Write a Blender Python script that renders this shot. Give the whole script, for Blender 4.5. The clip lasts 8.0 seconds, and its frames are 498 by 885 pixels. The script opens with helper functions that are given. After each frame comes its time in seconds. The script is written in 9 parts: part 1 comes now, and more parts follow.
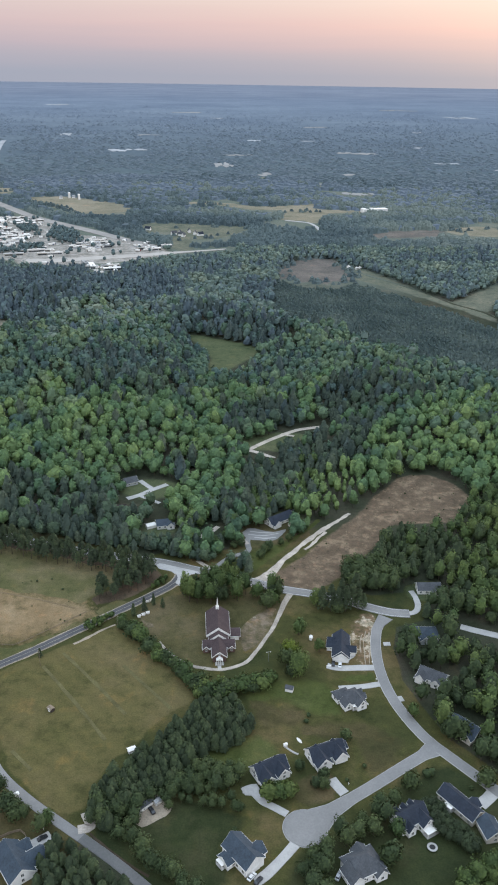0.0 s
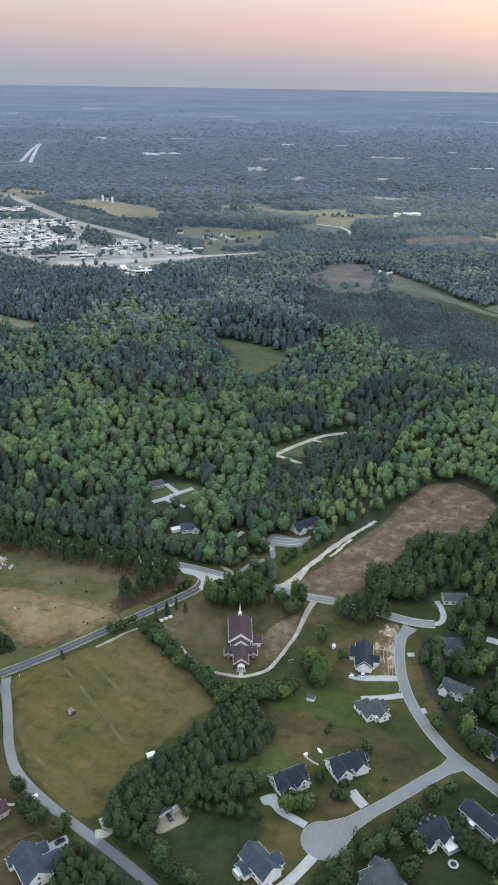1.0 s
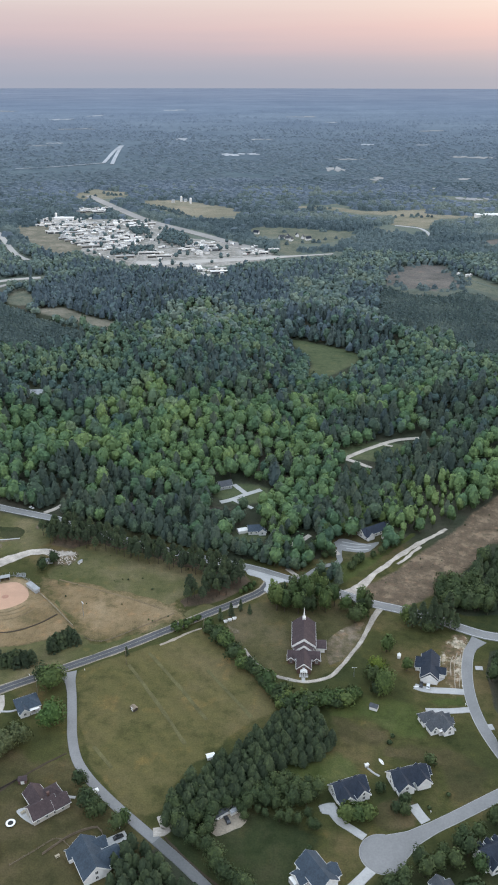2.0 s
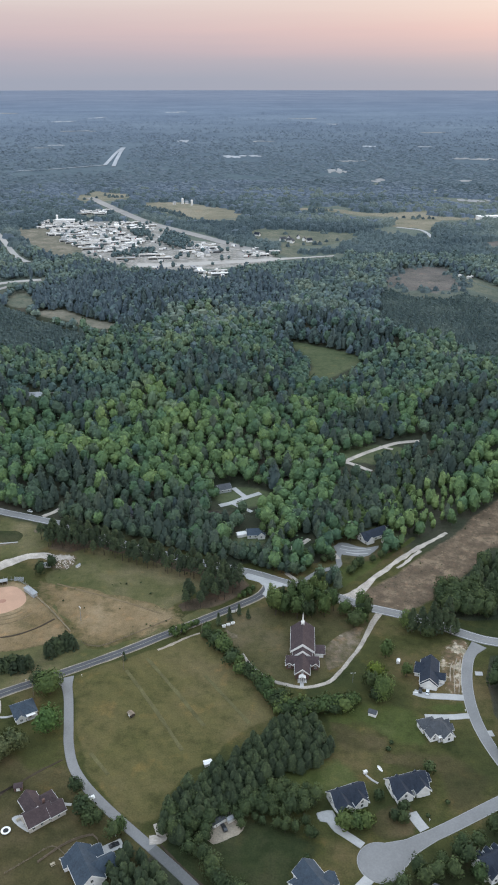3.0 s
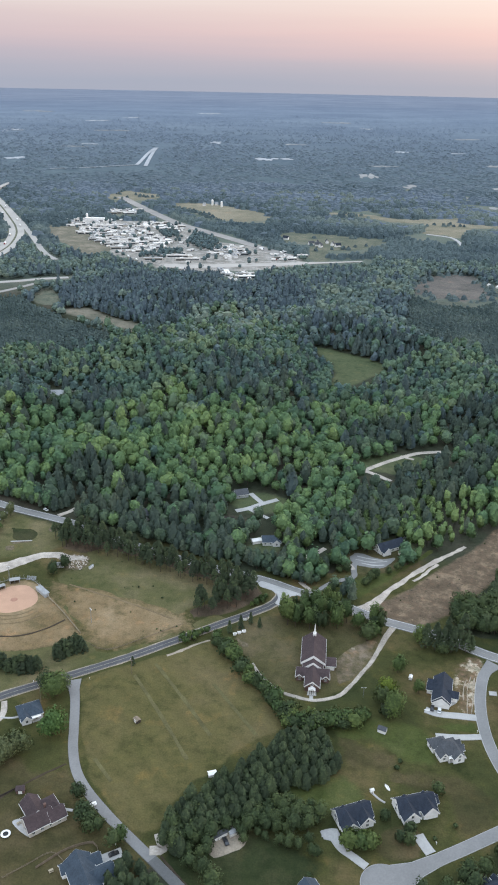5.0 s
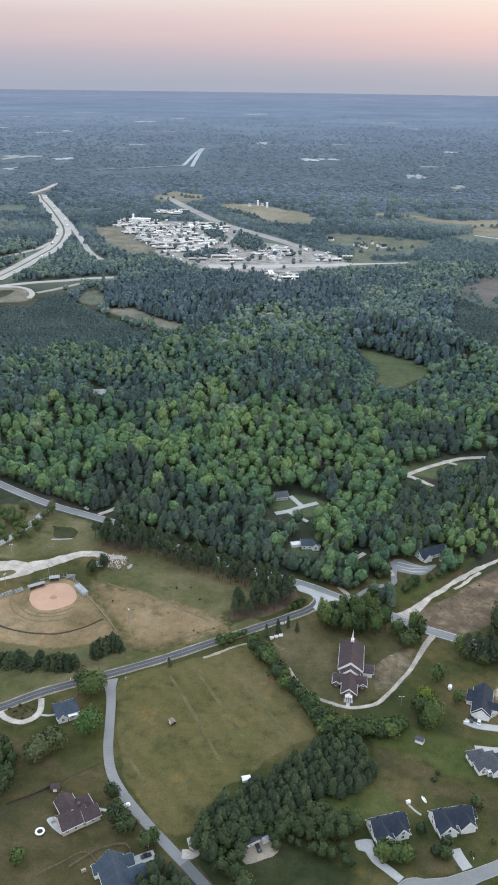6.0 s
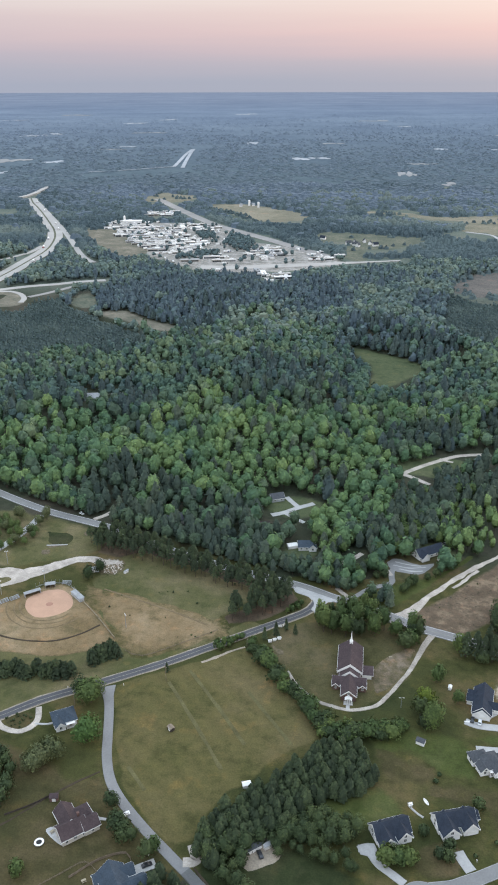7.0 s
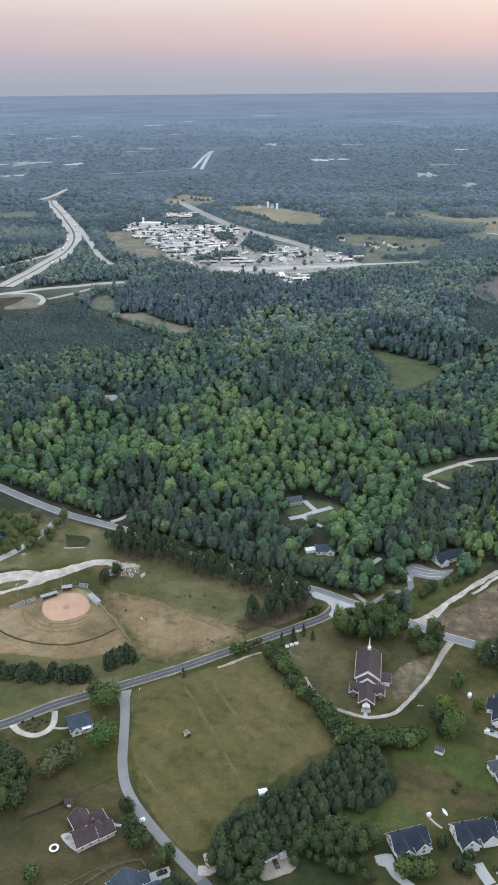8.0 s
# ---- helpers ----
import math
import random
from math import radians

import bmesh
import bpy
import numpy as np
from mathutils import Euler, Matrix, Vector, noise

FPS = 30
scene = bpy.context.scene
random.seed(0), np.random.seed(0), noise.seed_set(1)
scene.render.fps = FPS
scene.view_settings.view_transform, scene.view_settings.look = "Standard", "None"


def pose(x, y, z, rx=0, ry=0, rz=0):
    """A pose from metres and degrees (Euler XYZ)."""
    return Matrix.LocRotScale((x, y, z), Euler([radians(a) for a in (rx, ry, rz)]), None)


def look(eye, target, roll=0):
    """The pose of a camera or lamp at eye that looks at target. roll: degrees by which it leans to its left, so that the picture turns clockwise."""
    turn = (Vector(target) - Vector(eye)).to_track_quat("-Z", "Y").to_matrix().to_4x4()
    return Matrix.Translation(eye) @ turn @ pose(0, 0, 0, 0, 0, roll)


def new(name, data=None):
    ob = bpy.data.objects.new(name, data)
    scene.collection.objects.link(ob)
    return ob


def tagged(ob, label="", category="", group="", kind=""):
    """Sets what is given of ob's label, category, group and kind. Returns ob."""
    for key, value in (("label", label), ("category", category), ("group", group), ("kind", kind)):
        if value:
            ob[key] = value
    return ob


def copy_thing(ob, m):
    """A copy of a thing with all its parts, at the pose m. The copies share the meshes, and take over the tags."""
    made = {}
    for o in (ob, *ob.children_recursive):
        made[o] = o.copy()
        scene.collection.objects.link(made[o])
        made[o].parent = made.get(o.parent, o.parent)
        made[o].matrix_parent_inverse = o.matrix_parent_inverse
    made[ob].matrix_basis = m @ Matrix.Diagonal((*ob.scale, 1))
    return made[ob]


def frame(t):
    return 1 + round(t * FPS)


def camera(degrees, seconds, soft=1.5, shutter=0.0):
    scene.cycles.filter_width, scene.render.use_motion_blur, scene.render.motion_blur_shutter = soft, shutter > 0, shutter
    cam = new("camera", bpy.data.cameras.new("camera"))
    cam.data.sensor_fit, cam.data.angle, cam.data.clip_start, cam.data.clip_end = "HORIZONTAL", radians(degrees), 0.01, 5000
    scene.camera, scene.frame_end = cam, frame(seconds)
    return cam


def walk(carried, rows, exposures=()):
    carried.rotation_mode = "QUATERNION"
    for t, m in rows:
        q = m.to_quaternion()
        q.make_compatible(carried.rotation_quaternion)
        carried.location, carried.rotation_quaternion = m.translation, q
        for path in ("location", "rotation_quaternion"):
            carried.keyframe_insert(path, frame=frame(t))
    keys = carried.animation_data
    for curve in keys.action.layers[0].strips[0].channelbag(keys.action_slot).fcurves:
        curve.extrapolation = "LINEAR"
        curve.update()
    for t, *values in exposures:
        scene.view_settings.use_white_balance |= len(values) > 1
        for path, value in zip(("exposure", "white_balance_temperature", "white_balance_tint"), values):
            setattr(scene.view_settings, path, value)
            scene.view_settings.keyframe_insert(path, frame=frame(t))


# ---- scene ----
cam = camera(34.0, 8.0, soft=1.9)
PATH = [
    (0, (-24.488, -7.091, 290.641), (-24.414, -5.268, 289.821), 0.9),
    (0.5, (-23.355, -5.693, 290.637), (-23.32, -3.867, 289.822), 1.1),
    (1, (-22.262, -4.241, 290.649), (-22.26, -2.414, 289.836), 0.9),
    (1.5, (-21.226, -2.762, 290.652), (-21.355, -0.94, 289.837), 0.1),
    (1.7, (-20.832, -2.151, 290.649), (-20.992, -0.332, 289.834), 0.2),
    (2.8, (-18.768, 1.34, 290.606), (-18.952, 3.16, 289.796), -0.0),
    (3, (-18.42, 1.975, 290.602), (-18.6, 3.795, 289.792), -0.0),
    (3.5, (-17.628, 3.549, 290.577), (-17.808, 5.37, 289.769), 0.1),
    (4, (-16.923, 5.153, 290.558), (-17.107, 6.974, 289.751), 0.5),
    (4.2, (-16.673, 5.803, 290.551), (-16.864, 7.623, 289.744), 0.7),
    (5.3, (-15.487, 9.424, 290.461), (-15.753, 11.236, 289.656), 1.4),
    (5.5, (-15.327, 10.082, 290.453), (-15.617, 11.889, 289.647), 1.5),
    (6, (-15.078, 11.73, 290.415), (-15.417, 13.529, 289.609), 0.8),
    (6.5, (-14.982, 13.405, 290.37), (-15.32, 15.203, 289.563), 0.6),
    (7, (-15.001, 15.093, 290.322), (-15.33, 16.894, 289.516), -0.1),
    (7.5, (-15.085, 16.801, 290.281), (-15.417, 18.602, 289.477), -0.2),
    (8, (-15.233, 18.612, 290.27), (-15.606, 20.406, 289.467), -0.5),
]
EXPOSURES = [(0.0, -0.03), (0.5, -0.09), (1.0, -0.04), (1.5, 0.02), (3.0, -0.08), (3.5, -0.05), (4.0, -0.02), (5.5, 0.09), (6.5, 0.05), (7.0, 0.06), (7.5, 0.03), (8.0, 0.03)]
walk(cam, [(t, look(eye, target, roll)) for t, eye, target, roll in PATH], [(t, stops, 6480, 13) for t, stops in EXPOSURES])

# ---- sky, sun ----
world = bpy.data.worlds.new("dusk_sky")
scene.world = world
world.use_nodes = True
wn, wl = world.node_tree.nodes, world.node_tree.links
wn.clear()
SUN_AZ, SUN_EL = radians(48), radians(9)      # clockwise from ahead (+y); just over the pink horizon
w_out = wn.new("ShaderNodeOutputWorld")
w_sum = wn.new("ShaderNodeAddShader")
w_sky_bg, w_band_bg = wn.new("ShaderNodeBackground"), wn.new("ShaderNodeBackground")
w_sky = wn.new("ShaderNodeTexSky")
w_sky.sky_type, w_sky.sun_disc, w_sky.sun_elevation, w_sky.sun_rotation = "NISHITA", False, SUN_EL, SUN_AZ
w_sky.dust_density, w_sky.altitude = 3.0, 200
w_sky_bg.inputs[1].default_value = 0.03
wl.new(w_sky.outputs[0], w_sky_bg.inputs[0])
w_tc = wn.new("ShaderNodeTexCoord")
w_sep = wn.new("ShaderNodeSeparateXYZ")
wl.new(w_tc.outputs["Generated"], w_sep.inputs[0])
w_noise = wn.new("ShaderNodeTexNoise")        # faint cloud streaks, long and flat
w_map = wn.new("ShaderNodeMapping")
w_map.inputs["Scale"].default_value = (1.5, 1.5, 34)
wl.new(w_tc.outputs["Generated"], w_map.inputs[0])
wl.new(w_map.outputs[0], w_noise.inputs["Vector"])
w_noise.inputs["Scale"].default_value, w_noise.inputs["Detail"].default_value = 1.6, 4
w_jit = wn.new("ShaderNodeMath")
w_jit.operation = "MULTIPLY_ADD"
w_jit.inputs[1].default_value, w_jit.inputs[2].default_value = 0.022, -0.011
wl.new(w_noise.outputs[0], w_jit.inputs[0])
w_el = wn.new("ShaderNodeMath")
w_el.operation = "ADD"
wl.new(w_sep.outputs[2], w_el.inputs[0])
wl.new(w_jit.outputs[0], w_el.inputs[1])


def sky_ramp(stops):
    r = wn.new("ShaderNodeValToRGB")
    while len(r.color_ramp.elements) < len(stops):
        r.color_ramp.elements.new(0.5)
    for e, (p, c) in zip(r.color_ramp.elements, stops):
        e.position, e.color = p, (*c, 1)
    wl.new(w_el.outputs[0], r.inputs[0])
    return r


w_left = sky_ramp([(0.0, (0.36, 0.40, 0.49)), (0.017, (0.40, 0.415, 0.495)), (0.033, (0.48, 0.435, 0.50)), (0.050, (0.56, 0.47, 0.51)), (0.066, (0.62, 0.52, 0.535)), (0.083, (0.68, 0.60, 0.59)),
                   (0.105, (0.75, 0.69, 0.65)), (0.25, (0.95, 0.95, 1.00)), (0.6, (1.28, 1.54, 1.80)), (1.0, (1.30, 1.64, 2.02))])
w_right = sky_ramp([(0.0, (0.37, 0.40, 0.485)), (0.017, (0.43, 0.415, 0.49)), (0.033, (0.56, 0.44, 0.49)), (0.050, (0.75, 0.50, 0.495)), (0.066, (0.78, 0.58, 0.535)), (0.083, (0.81, 0.66, 0.60)),
                    (0.105, (0.84, 0.73, 0.66)), (0.25, (1.10, 1.02, 0.98)), (0.6, (1.32, 1.54, 1.78)), (1.0, (1.30, 1.64, 2.02))])
w_rear = sky_ramp([(0.0, (0.55, 0.56, 0.62)), (0.06, (0.80, 0.78, 0.84)), (0.15, (1.05, 1.02, 1.06)), (0.3, (1.20, 1.28, 1.40)), (0.6, (1.30, 1.54, 1.78)), (1.0, (1.30, 1.64, 2.02))])
w_side = wn.new("ShaderNodeMapRange")
w_side.inputs[1].default_value, w_side.inputs[2].default_value = -0.45, 0.35
wl.new(w_sep.outputs[0], w_side.inputs[0])
w_mix = wn.new("ShaderNodeMix")
w_mix.data_type = "RGBA"
wl.new(w_side.outputs[0], w_mix.inputs[0])
wl.new(w_left.outputs[0], w_mix.inputs[6])
wl.new(w_right.outputs[0], w_mix.inputs[7])
w_back = wn.new("ShaderNodeMapRange")         # the sky opposite the glow, behind the walk
w_back.inputs[1].default_value, w_back.inputs[2].default_value = 0.2, -0.6
wl.new(w_sep.outputs[1], w_back.inputs[0])
w_all = wn.new("ShaderNodeMix")
w_all.data_type = "RGBA"
wl.new(w_back.outputs[0], w_all.inputs[0])
wl.new(w_mix.outputs[2], w_all.inputs[6])
wl.new(w_rear.outputs[0], w_all.inputs[7])
wl.new(w_all.outputs[2], w_band_bg.inputs[0])
w_band_bg.inputs[1].default_value = 1.0
wl.new(w_sky_bg.outputs[0], w_sum.inputs[0])
wl.new(w_band_bg.outputs[0], w_sum.inputs[1])
wl.new(w_sum.outputs[0], w_out.inputs[0])

sun = new("sun", bpy.data.lights.new("sun", "SUN"))
sun.data.energy, sun.data.angle, sun.data.color = 0.8, radians(18), (1.0, 0.90, 0.82)
sun.rotation_euler = (Vector((math.sin(SUN_AZ) * math.cos(SUN_EL), math.cos(SUN_AZ) * math.cos(SUN_EL), math.sin(SUN_EL)))).to_track_quat("Z", "Y").to_euler()

# ---- materials ----


def mat_base(name, rough=0.8, metal=0.0, spec=0.3):
    m = bpy.data.materials.new(name)
    m.use_nodes = True
    b = m.node_tree.nodes["Principled BSDF"]
    b.inputs["Roughness"].default_value, b.inputs["Metallic"].default_value = rough, metal
    b.inputs["Specular IOR Level"].default_value = spec
    return m, m.node_tree.nodes, m.node_tree.links, b


def n_noise(nd, lk, scale, detail=4.0, vec=None, rough=0.55):
    t = nd.new("ShaderNodeTexNoise")
    t.inputs["Scale"].default_value, t.inputs["Detail"].default_value, t.inputs["Roughness"].default_value = scale, detail, rough
    if vec is not None:
        lk.new(vec, t.inputs["Vector"])
    return t.outputs[0]


def n_ramp(nd, lk, fac, stops):
    r = nd.new("ShaderNodeValToRGB")
    while len(r.color_ramp.elements) < len(stops):
        r.color_ramp.elements.new(0.5)
    for e, (p, c) in zip(r.color_ramp.elements, stops):
        e.position, e.color = p, (*c, 1)
    lk.new(fac, r.inputs[0])
    return r.outputs[0]


def n_mix(nd, lk, fac, a, b, kind="MIX"):
    m = nd.new("ShaderNodeMix")
    m.data_type, m.blend_type = "RGBA", kind
    for sock, v in ((m.inputs[0], fac), (m.inputs[6], a), (m.inputs[7], b)):
        if isinstance(v, (int, float)):
            sock.default_value = v
        elif isinstance(v, tuple):
            sock.default_value = (*v, 1)
        else:
            lk.new(v, sock)
    return m.outputs[2]


def n_math(nd, lk, op, a, b=0.0, c=0.0):
    m = nd.new("ShaderNodeMath")
    m.operation = op
    for sock, v in zip(m.inputs, (a, b, c)):
        if isinstance(v, (int, float)):
            sock.default_value = v
        else:
            lk.new(v, sock)
    return m.outputs[0]


def n_place(nd):
    return nd.new("ShaderNodeNewGeometry").outputs["Position"]


def n_bump(nd, lk, b, height, strength, dist=0.1):
    u = nd.new("ShaderNodeBump")
    u.inputs["Strength"].default_value, u.inputs["Distance"].default_value = strength, dist
    lk.new(height, u.inputs["Height"])
    lk.new(u.outputs[0], b.inputs["Normal"])


def grass_nodes(nd, lk, dark, mid, dry, scale=1.0, dry_at=0.62):
    """Turf at four scales: broad dry and lush areas, worn patches, mottling, tufts."""
    p = n_place(nd)
    broad = n_noise(nd, lk, 0.016 * scale, 6, p, 0.62)
    patch = n_noise(nd, lk, 0.055 * scale, 5, p, 0.62)
    mottle = n_noise(nd, lk, 0.22, 5, p, 0.65)
    tuft = n_noise(nd, lk, 1.3, 3, p)
    base = n_ramp(nd, lk, broad, [(0.34, dark), (0.5, mid), (dry_at, dry)])
    worn = n_ramp(nd, lk, patch, [(0.32, (0.68, 0.74, 0.70)), (0.47, (1, 1, 1)), (0.58, (1.0, 1.0, 1.0)), (0.72, (1.40, 1.18, 1.10))])
    col = n_mix(nd, lk, 1.0, base, worn, "MULTIPLY")
    m2 = n_ramp(nd, lk, mottle, [(0.3, (0.82, 0.84, 0.82)), (0.5, (1, 1, 1)), (0.72, (1.16, 1.12, 1.06))])
    col = n_mix(nd, lk, 1.0, col, m2, "MULTIPLY")
    m3 = n_ramp(nd, lk, tuft, [(0.3, (0.8, 0.8, 0.8)), (0.7, (1.18, 1.18, 1.15))])
    return n_mix(nd, lk, 1.0, col, m3, "MULTIPLY"), tuft


LAWN = ((0.034, 0.042, 0.016), (0.060, 0.060, 0.021), (0.116, 0.089, 0.041))
# Far rough grass, greyed and lightened in colour to stand for haze.
HAZY_ROUGH = ((0.100, 0.122, 0.100), (0.120, 0.138, 0.112), (0.150, 0.155, 0.122))
FLOOR = ((0.032, 0.040, 0.024), (0.044, 0.048, 0.030), (0.066, 0.058, 0.042))


def ground_nodes(nd, lk):
    """Land cover of the open country: lawn close by, woodland floor further north, rough grassland past the trading
    estate, its colour paled as by haze.
    """
    lawn, tuft = grass_nodes(nd, lk, *LAWN)
    woods, _ = grass_nodes(nd, lk, *FLOOR)
    p = n_place(nd)
    sep = nd.new("ShaderNodeSeparateXYZ")
    lk.new(p, sep.inputs[0])
    y = n_math(nd, lk, "MULTIPLY_ADD", n_noise(nd, lk, 0.02, 3, p), 60.0, sep.outputs[1])
    f = nd.new("ShaderNodeMapRange")
    f.inputs[1].default_value, f.inputs[2].default_value = 500, 530
    lk.new(y, f.inputs[0])
    near = n_mix(nd, lk, f.outputs[0], lawn, woods)
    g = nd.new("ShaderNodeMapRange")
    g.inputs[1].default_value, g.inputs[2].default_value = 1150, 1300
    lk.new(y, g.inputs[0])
    rough, _ = grass_nodes(nd, lk, *HAZY_ROUGH, 0.5)
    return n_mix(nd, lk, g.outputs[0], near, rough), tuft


def ground_mat():
    m, nd, lk, b = mat_base("meadow_ground", 0.95, 0, 0.1)
    col, tuft = ground_nodes(nd, lk)
    lk.new(col, b.inputs["Base Color"])
    n_bump(nd, lk, b, tuft, 0.6, 0.25)
    return m


def field_mat(name, dark, mid, dry, scale=1.0, stripe=None, dry_at=0.62, rim=(2.2, -0.6, 1.6)):
    """A field whose cover thins out into the surrounding turf along its edge (attribute cover)."""
    m, nd, lk, b = mat_base(name, 0.95, 0, 0.1)
    col, tuft = grass_nodes(nd, lk, dark, mid, dry, scale, dry_at)
    if stripe:
        ang, width, amount = stripe
        mp = nd.new("ShaderNodeMapping")
        mp.inputs["Rotation"].default_value = (0, 0, radians(ang))
        lk.new(n_place(nd), mp.inputs[0])
        wv = nd.new("ShaderNodeTexWave")
        wv.inputs["Scale"].default_value, wv.inputs["Distortion"].default_value = 0.314 / width, 2.0
        wv.inputs["Detail"].default_value, wv.inputs["Detail Scale"].default_value = 3, 0.4
        lk.new(mp.outputs[0], wv.inputs[0])
        lines = n_ramp(nd, lk, wv.outputs[1], [(0.0, (1 - amount,) * 3), (1.0, (1 + amount,) * 3)])
        col = n_mix(nd, lk, 1.0, col, lines, "MULTIPLY")
    at = nd.new("ShaderNodeAttribute")
    at.attribute_name = "cover"
    rag = n_noise(nd, lk, 0.25, 5, n_place(nd), 0.7)
    f = n_math(nd, lk, "MULTIPLY_ADD", at.outputs["Fac"], rim[0], rim[1])
    f = n_math(nd, lk, "ADD", f, n_math(nd, lk, "MULTIPLY_ADD", rag, rim[2], -rim[2] / 2))
    cl = nd.new("ShaderNodeClamp")
    lk.new(f, cl.inputs[0])
    under, _ = ground_nodes(nd, lk)
    lk.new(n_mix(nd, lk, cl.outputs[0], under, col), b.inputs["Base Color"])
    n_bump(nd, lk, b, tuft, 0.6, 0.25)
    return m


def worn_mat(name, col, vary=0.18, big=0.05, fine=2.0, rough=0.85, spec=0.3, metal=0.0, bump=0.15, local=False):
    """Paved, painted or built surface: stains at a broad scale, grain at a fine one."""
    m, nd, lk, b = mat_base(name, rough, metal, spec)
    p = nd.new("ShaderNodeTexCoord").outputs["Object"] if local else n_place(nd)
    a, g = n_noise(nd, lk, big, 5, p, 0.6), n_noise(nd, lk, fine, 4, p)
    c = n_mix(nd, lk, 1.0, col, n_ramp(nd, lk, a, [(0.3, (1 - vary,) * 3), (0.7, (1 + vary,) * 3)]), "MULTIPLY")
    c = n_mix(nd, lk, 1.0, c, n_ramp(nd, lk, g, [(0.3, (1 - vary * 0.6,) * 3), (0.7, (1 + vary * 0.6,) * 3)]), "MULTIPLY")
    lk.new(c, b.inputs["Base Color"])
    if bump:
        n_bump(nd, lk, b, g, bump, 0.03)
    return m


def shingle_mat(name, col):
    """Asphalt shingles: course lines down the slope, tabs of uneven tone."""
    m, nd, lk, b = mat_base(name, 0.85, 0, 0.25)
    tc = nd.new("ShaderNodeTexCoord").outputs["Object"]
    sep = nd.new("ShaderNodeSeparateXYZ")
    lk.new(tc, sep.inputs[0])
    course = n_math(nd, lk, "FRACT", n_math(nd, lk, "MULTIPLY", sep.outputs[2], 6.0))
    tabs = n_noise(nd, lk, 1.1, 4, tc, 0.7)
    streak = n_noise(nd, lk, 0.22, 4, tc)
    c = n_mix(nd, lk, 1.0, col, n_ramp(nd, lk, course, [(0.0, (0.72,) * 3), (0.25, (1,) * 3)]), "MULTIPLY")
    c = n_mix(nd, lk, 1.0, c, n_ramp(nd, lk, tabs, [(0.3, (0.75,) * 3), (0.7, (1.25,) * 3)]), "MULTIPLY")
    c = n_mix(nd, lk, 1.0, c, n_ramp(nd, lk, streak, [(0.3, (0.85,) * 3), (0.7, (1.15,) * 3)]), "MULTIPLY")
    lk.new(c, b.inputs["Base Color"])
    n_bump(nd, lk, b, tabs, 0.2, 0.05)
    return m


def siding_mat(name, col):
    m, nd, lk, b = mat_base(name, 0.6, 0, 0.3)
    tc = nd.new("ShaderNodeTexCoord").outputs["Object"]
    sep = nd.new("ShaderNodeSeparateXYZ")
    lk.new(tc, sep.inputs[0])
    lap = n_math(nd, lk, "FRACT", n_math(nd, lk, "MULTIPLY", sep.outputs[2], 5.0))
    dirt = n_noise(nd, lk, 0.5, 4, tc)
    c = n_mix(nd, lk, 1.0, col, n_ramp(nd, lk, lap, [(0.0, (0.8,) * 3), (0.15, (1,) * 3)]), "MULTIPLY")
    c = n_mix(nd, lk, 1.0, c, n_ramp(nd, lk, dirt, [(0.3, (0.88,) * 3), (0.7, (1.06,) * 3)]), "MULTIPLY")
    lk.new(c, b.inputs["Base Color"])
    return m


def leaf_mat(name, stops, own=False, spread=1.0):
    """Foliage: tone from tree to tree (attribute tint, or the object's own chance), spread from spray to spray."""
    m, nd, lk, b = mat_base(name, 0.75, 0, 0.15)
    if own:
        tint = nd.new("ShaderNodeObjectInfo").outputs["Random"]
    else:
        at = nd.new("ShaderNodeAttribute")
        at.attribute_name = "tint"
        tint = at.outputs["Fac"]
    isl = nd.new("ShaderNodeNewGeometry").outputs["Random Per Island"]
    c = n_ramp(nd, lk, tint, stops)
    c = n_mix(nd, lk, 1.0, c, n_ramp(nd, lk, isl, [(0.0, (0.9 - 0.22 * spread, 0.9 - 0.20 * spread, 0.9 - 0.18 * spread)), (0.55, (0.87, 0.87, 0.87)), (1.0, (0.9 + 0.34 * spread, 0.9 + 0.30 * spread, 0.9 + 0.20 * spread))]), "MULTIPLY")
    lk.new(c, b.inputs["Base Color"])
    thin = nd.new("ShaderNodeBsdfTranslucent")
    lk.new(n_mix(nd, lk, 1.0, c, (1.15, 1.2, 0.8), "MULTIPLY"), thin.inputs[0])
    both = nd.new("ShaderNodeMixShader")
    both.inputs[0].default_value = 0.14
    lk.new(b.outputs[0], both.inputs[1])
    lk.new(thin.outputs[0], both.inputs[2])
    lk.new(both.outputs[0], nd["Material Output"].inputs[0])
    return m


def glass_mat():
    m, nd, lk, b = mat_base("window_glass", 0.08, 0, 0.6)
    c = n_ramp(nd, lk, n_noise(nd, lk, 0.4, 2, n_place(nd)), [(0.3, (0.02, 0.025, 0.03)), (0.7, (0.05, 0.055, 0.06))])
    lk.new(c, b.inputs["Base Color"])
    return m


# Wood leaves, middle set: some blue in the colour stands for thin haze.
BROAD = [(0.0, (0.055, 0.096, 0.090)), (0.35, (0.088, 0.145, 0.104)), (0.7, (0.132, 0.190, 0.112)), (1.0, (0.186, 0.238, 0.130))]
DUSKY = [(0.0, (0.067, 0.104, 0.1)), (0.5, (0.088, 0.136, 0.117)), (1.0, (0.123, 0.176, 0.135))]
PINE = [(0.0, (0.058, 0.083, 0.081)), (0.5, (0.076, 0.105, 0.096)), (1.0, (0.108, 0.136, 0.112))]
BROAD_YARD = [(0.0, (0.066, 0.102, 0.039)), (0.5, (0.09, 0.129, 0.044)), (1.0, (0.125, 0.161, 0.052))]
DUSKY_YARD = [(0.0, (0.046, 0.065, 0.031)), (0.5, (0.06, 0.085, 0.037)), (1.0, (0.086, 0.111, 0.045))]
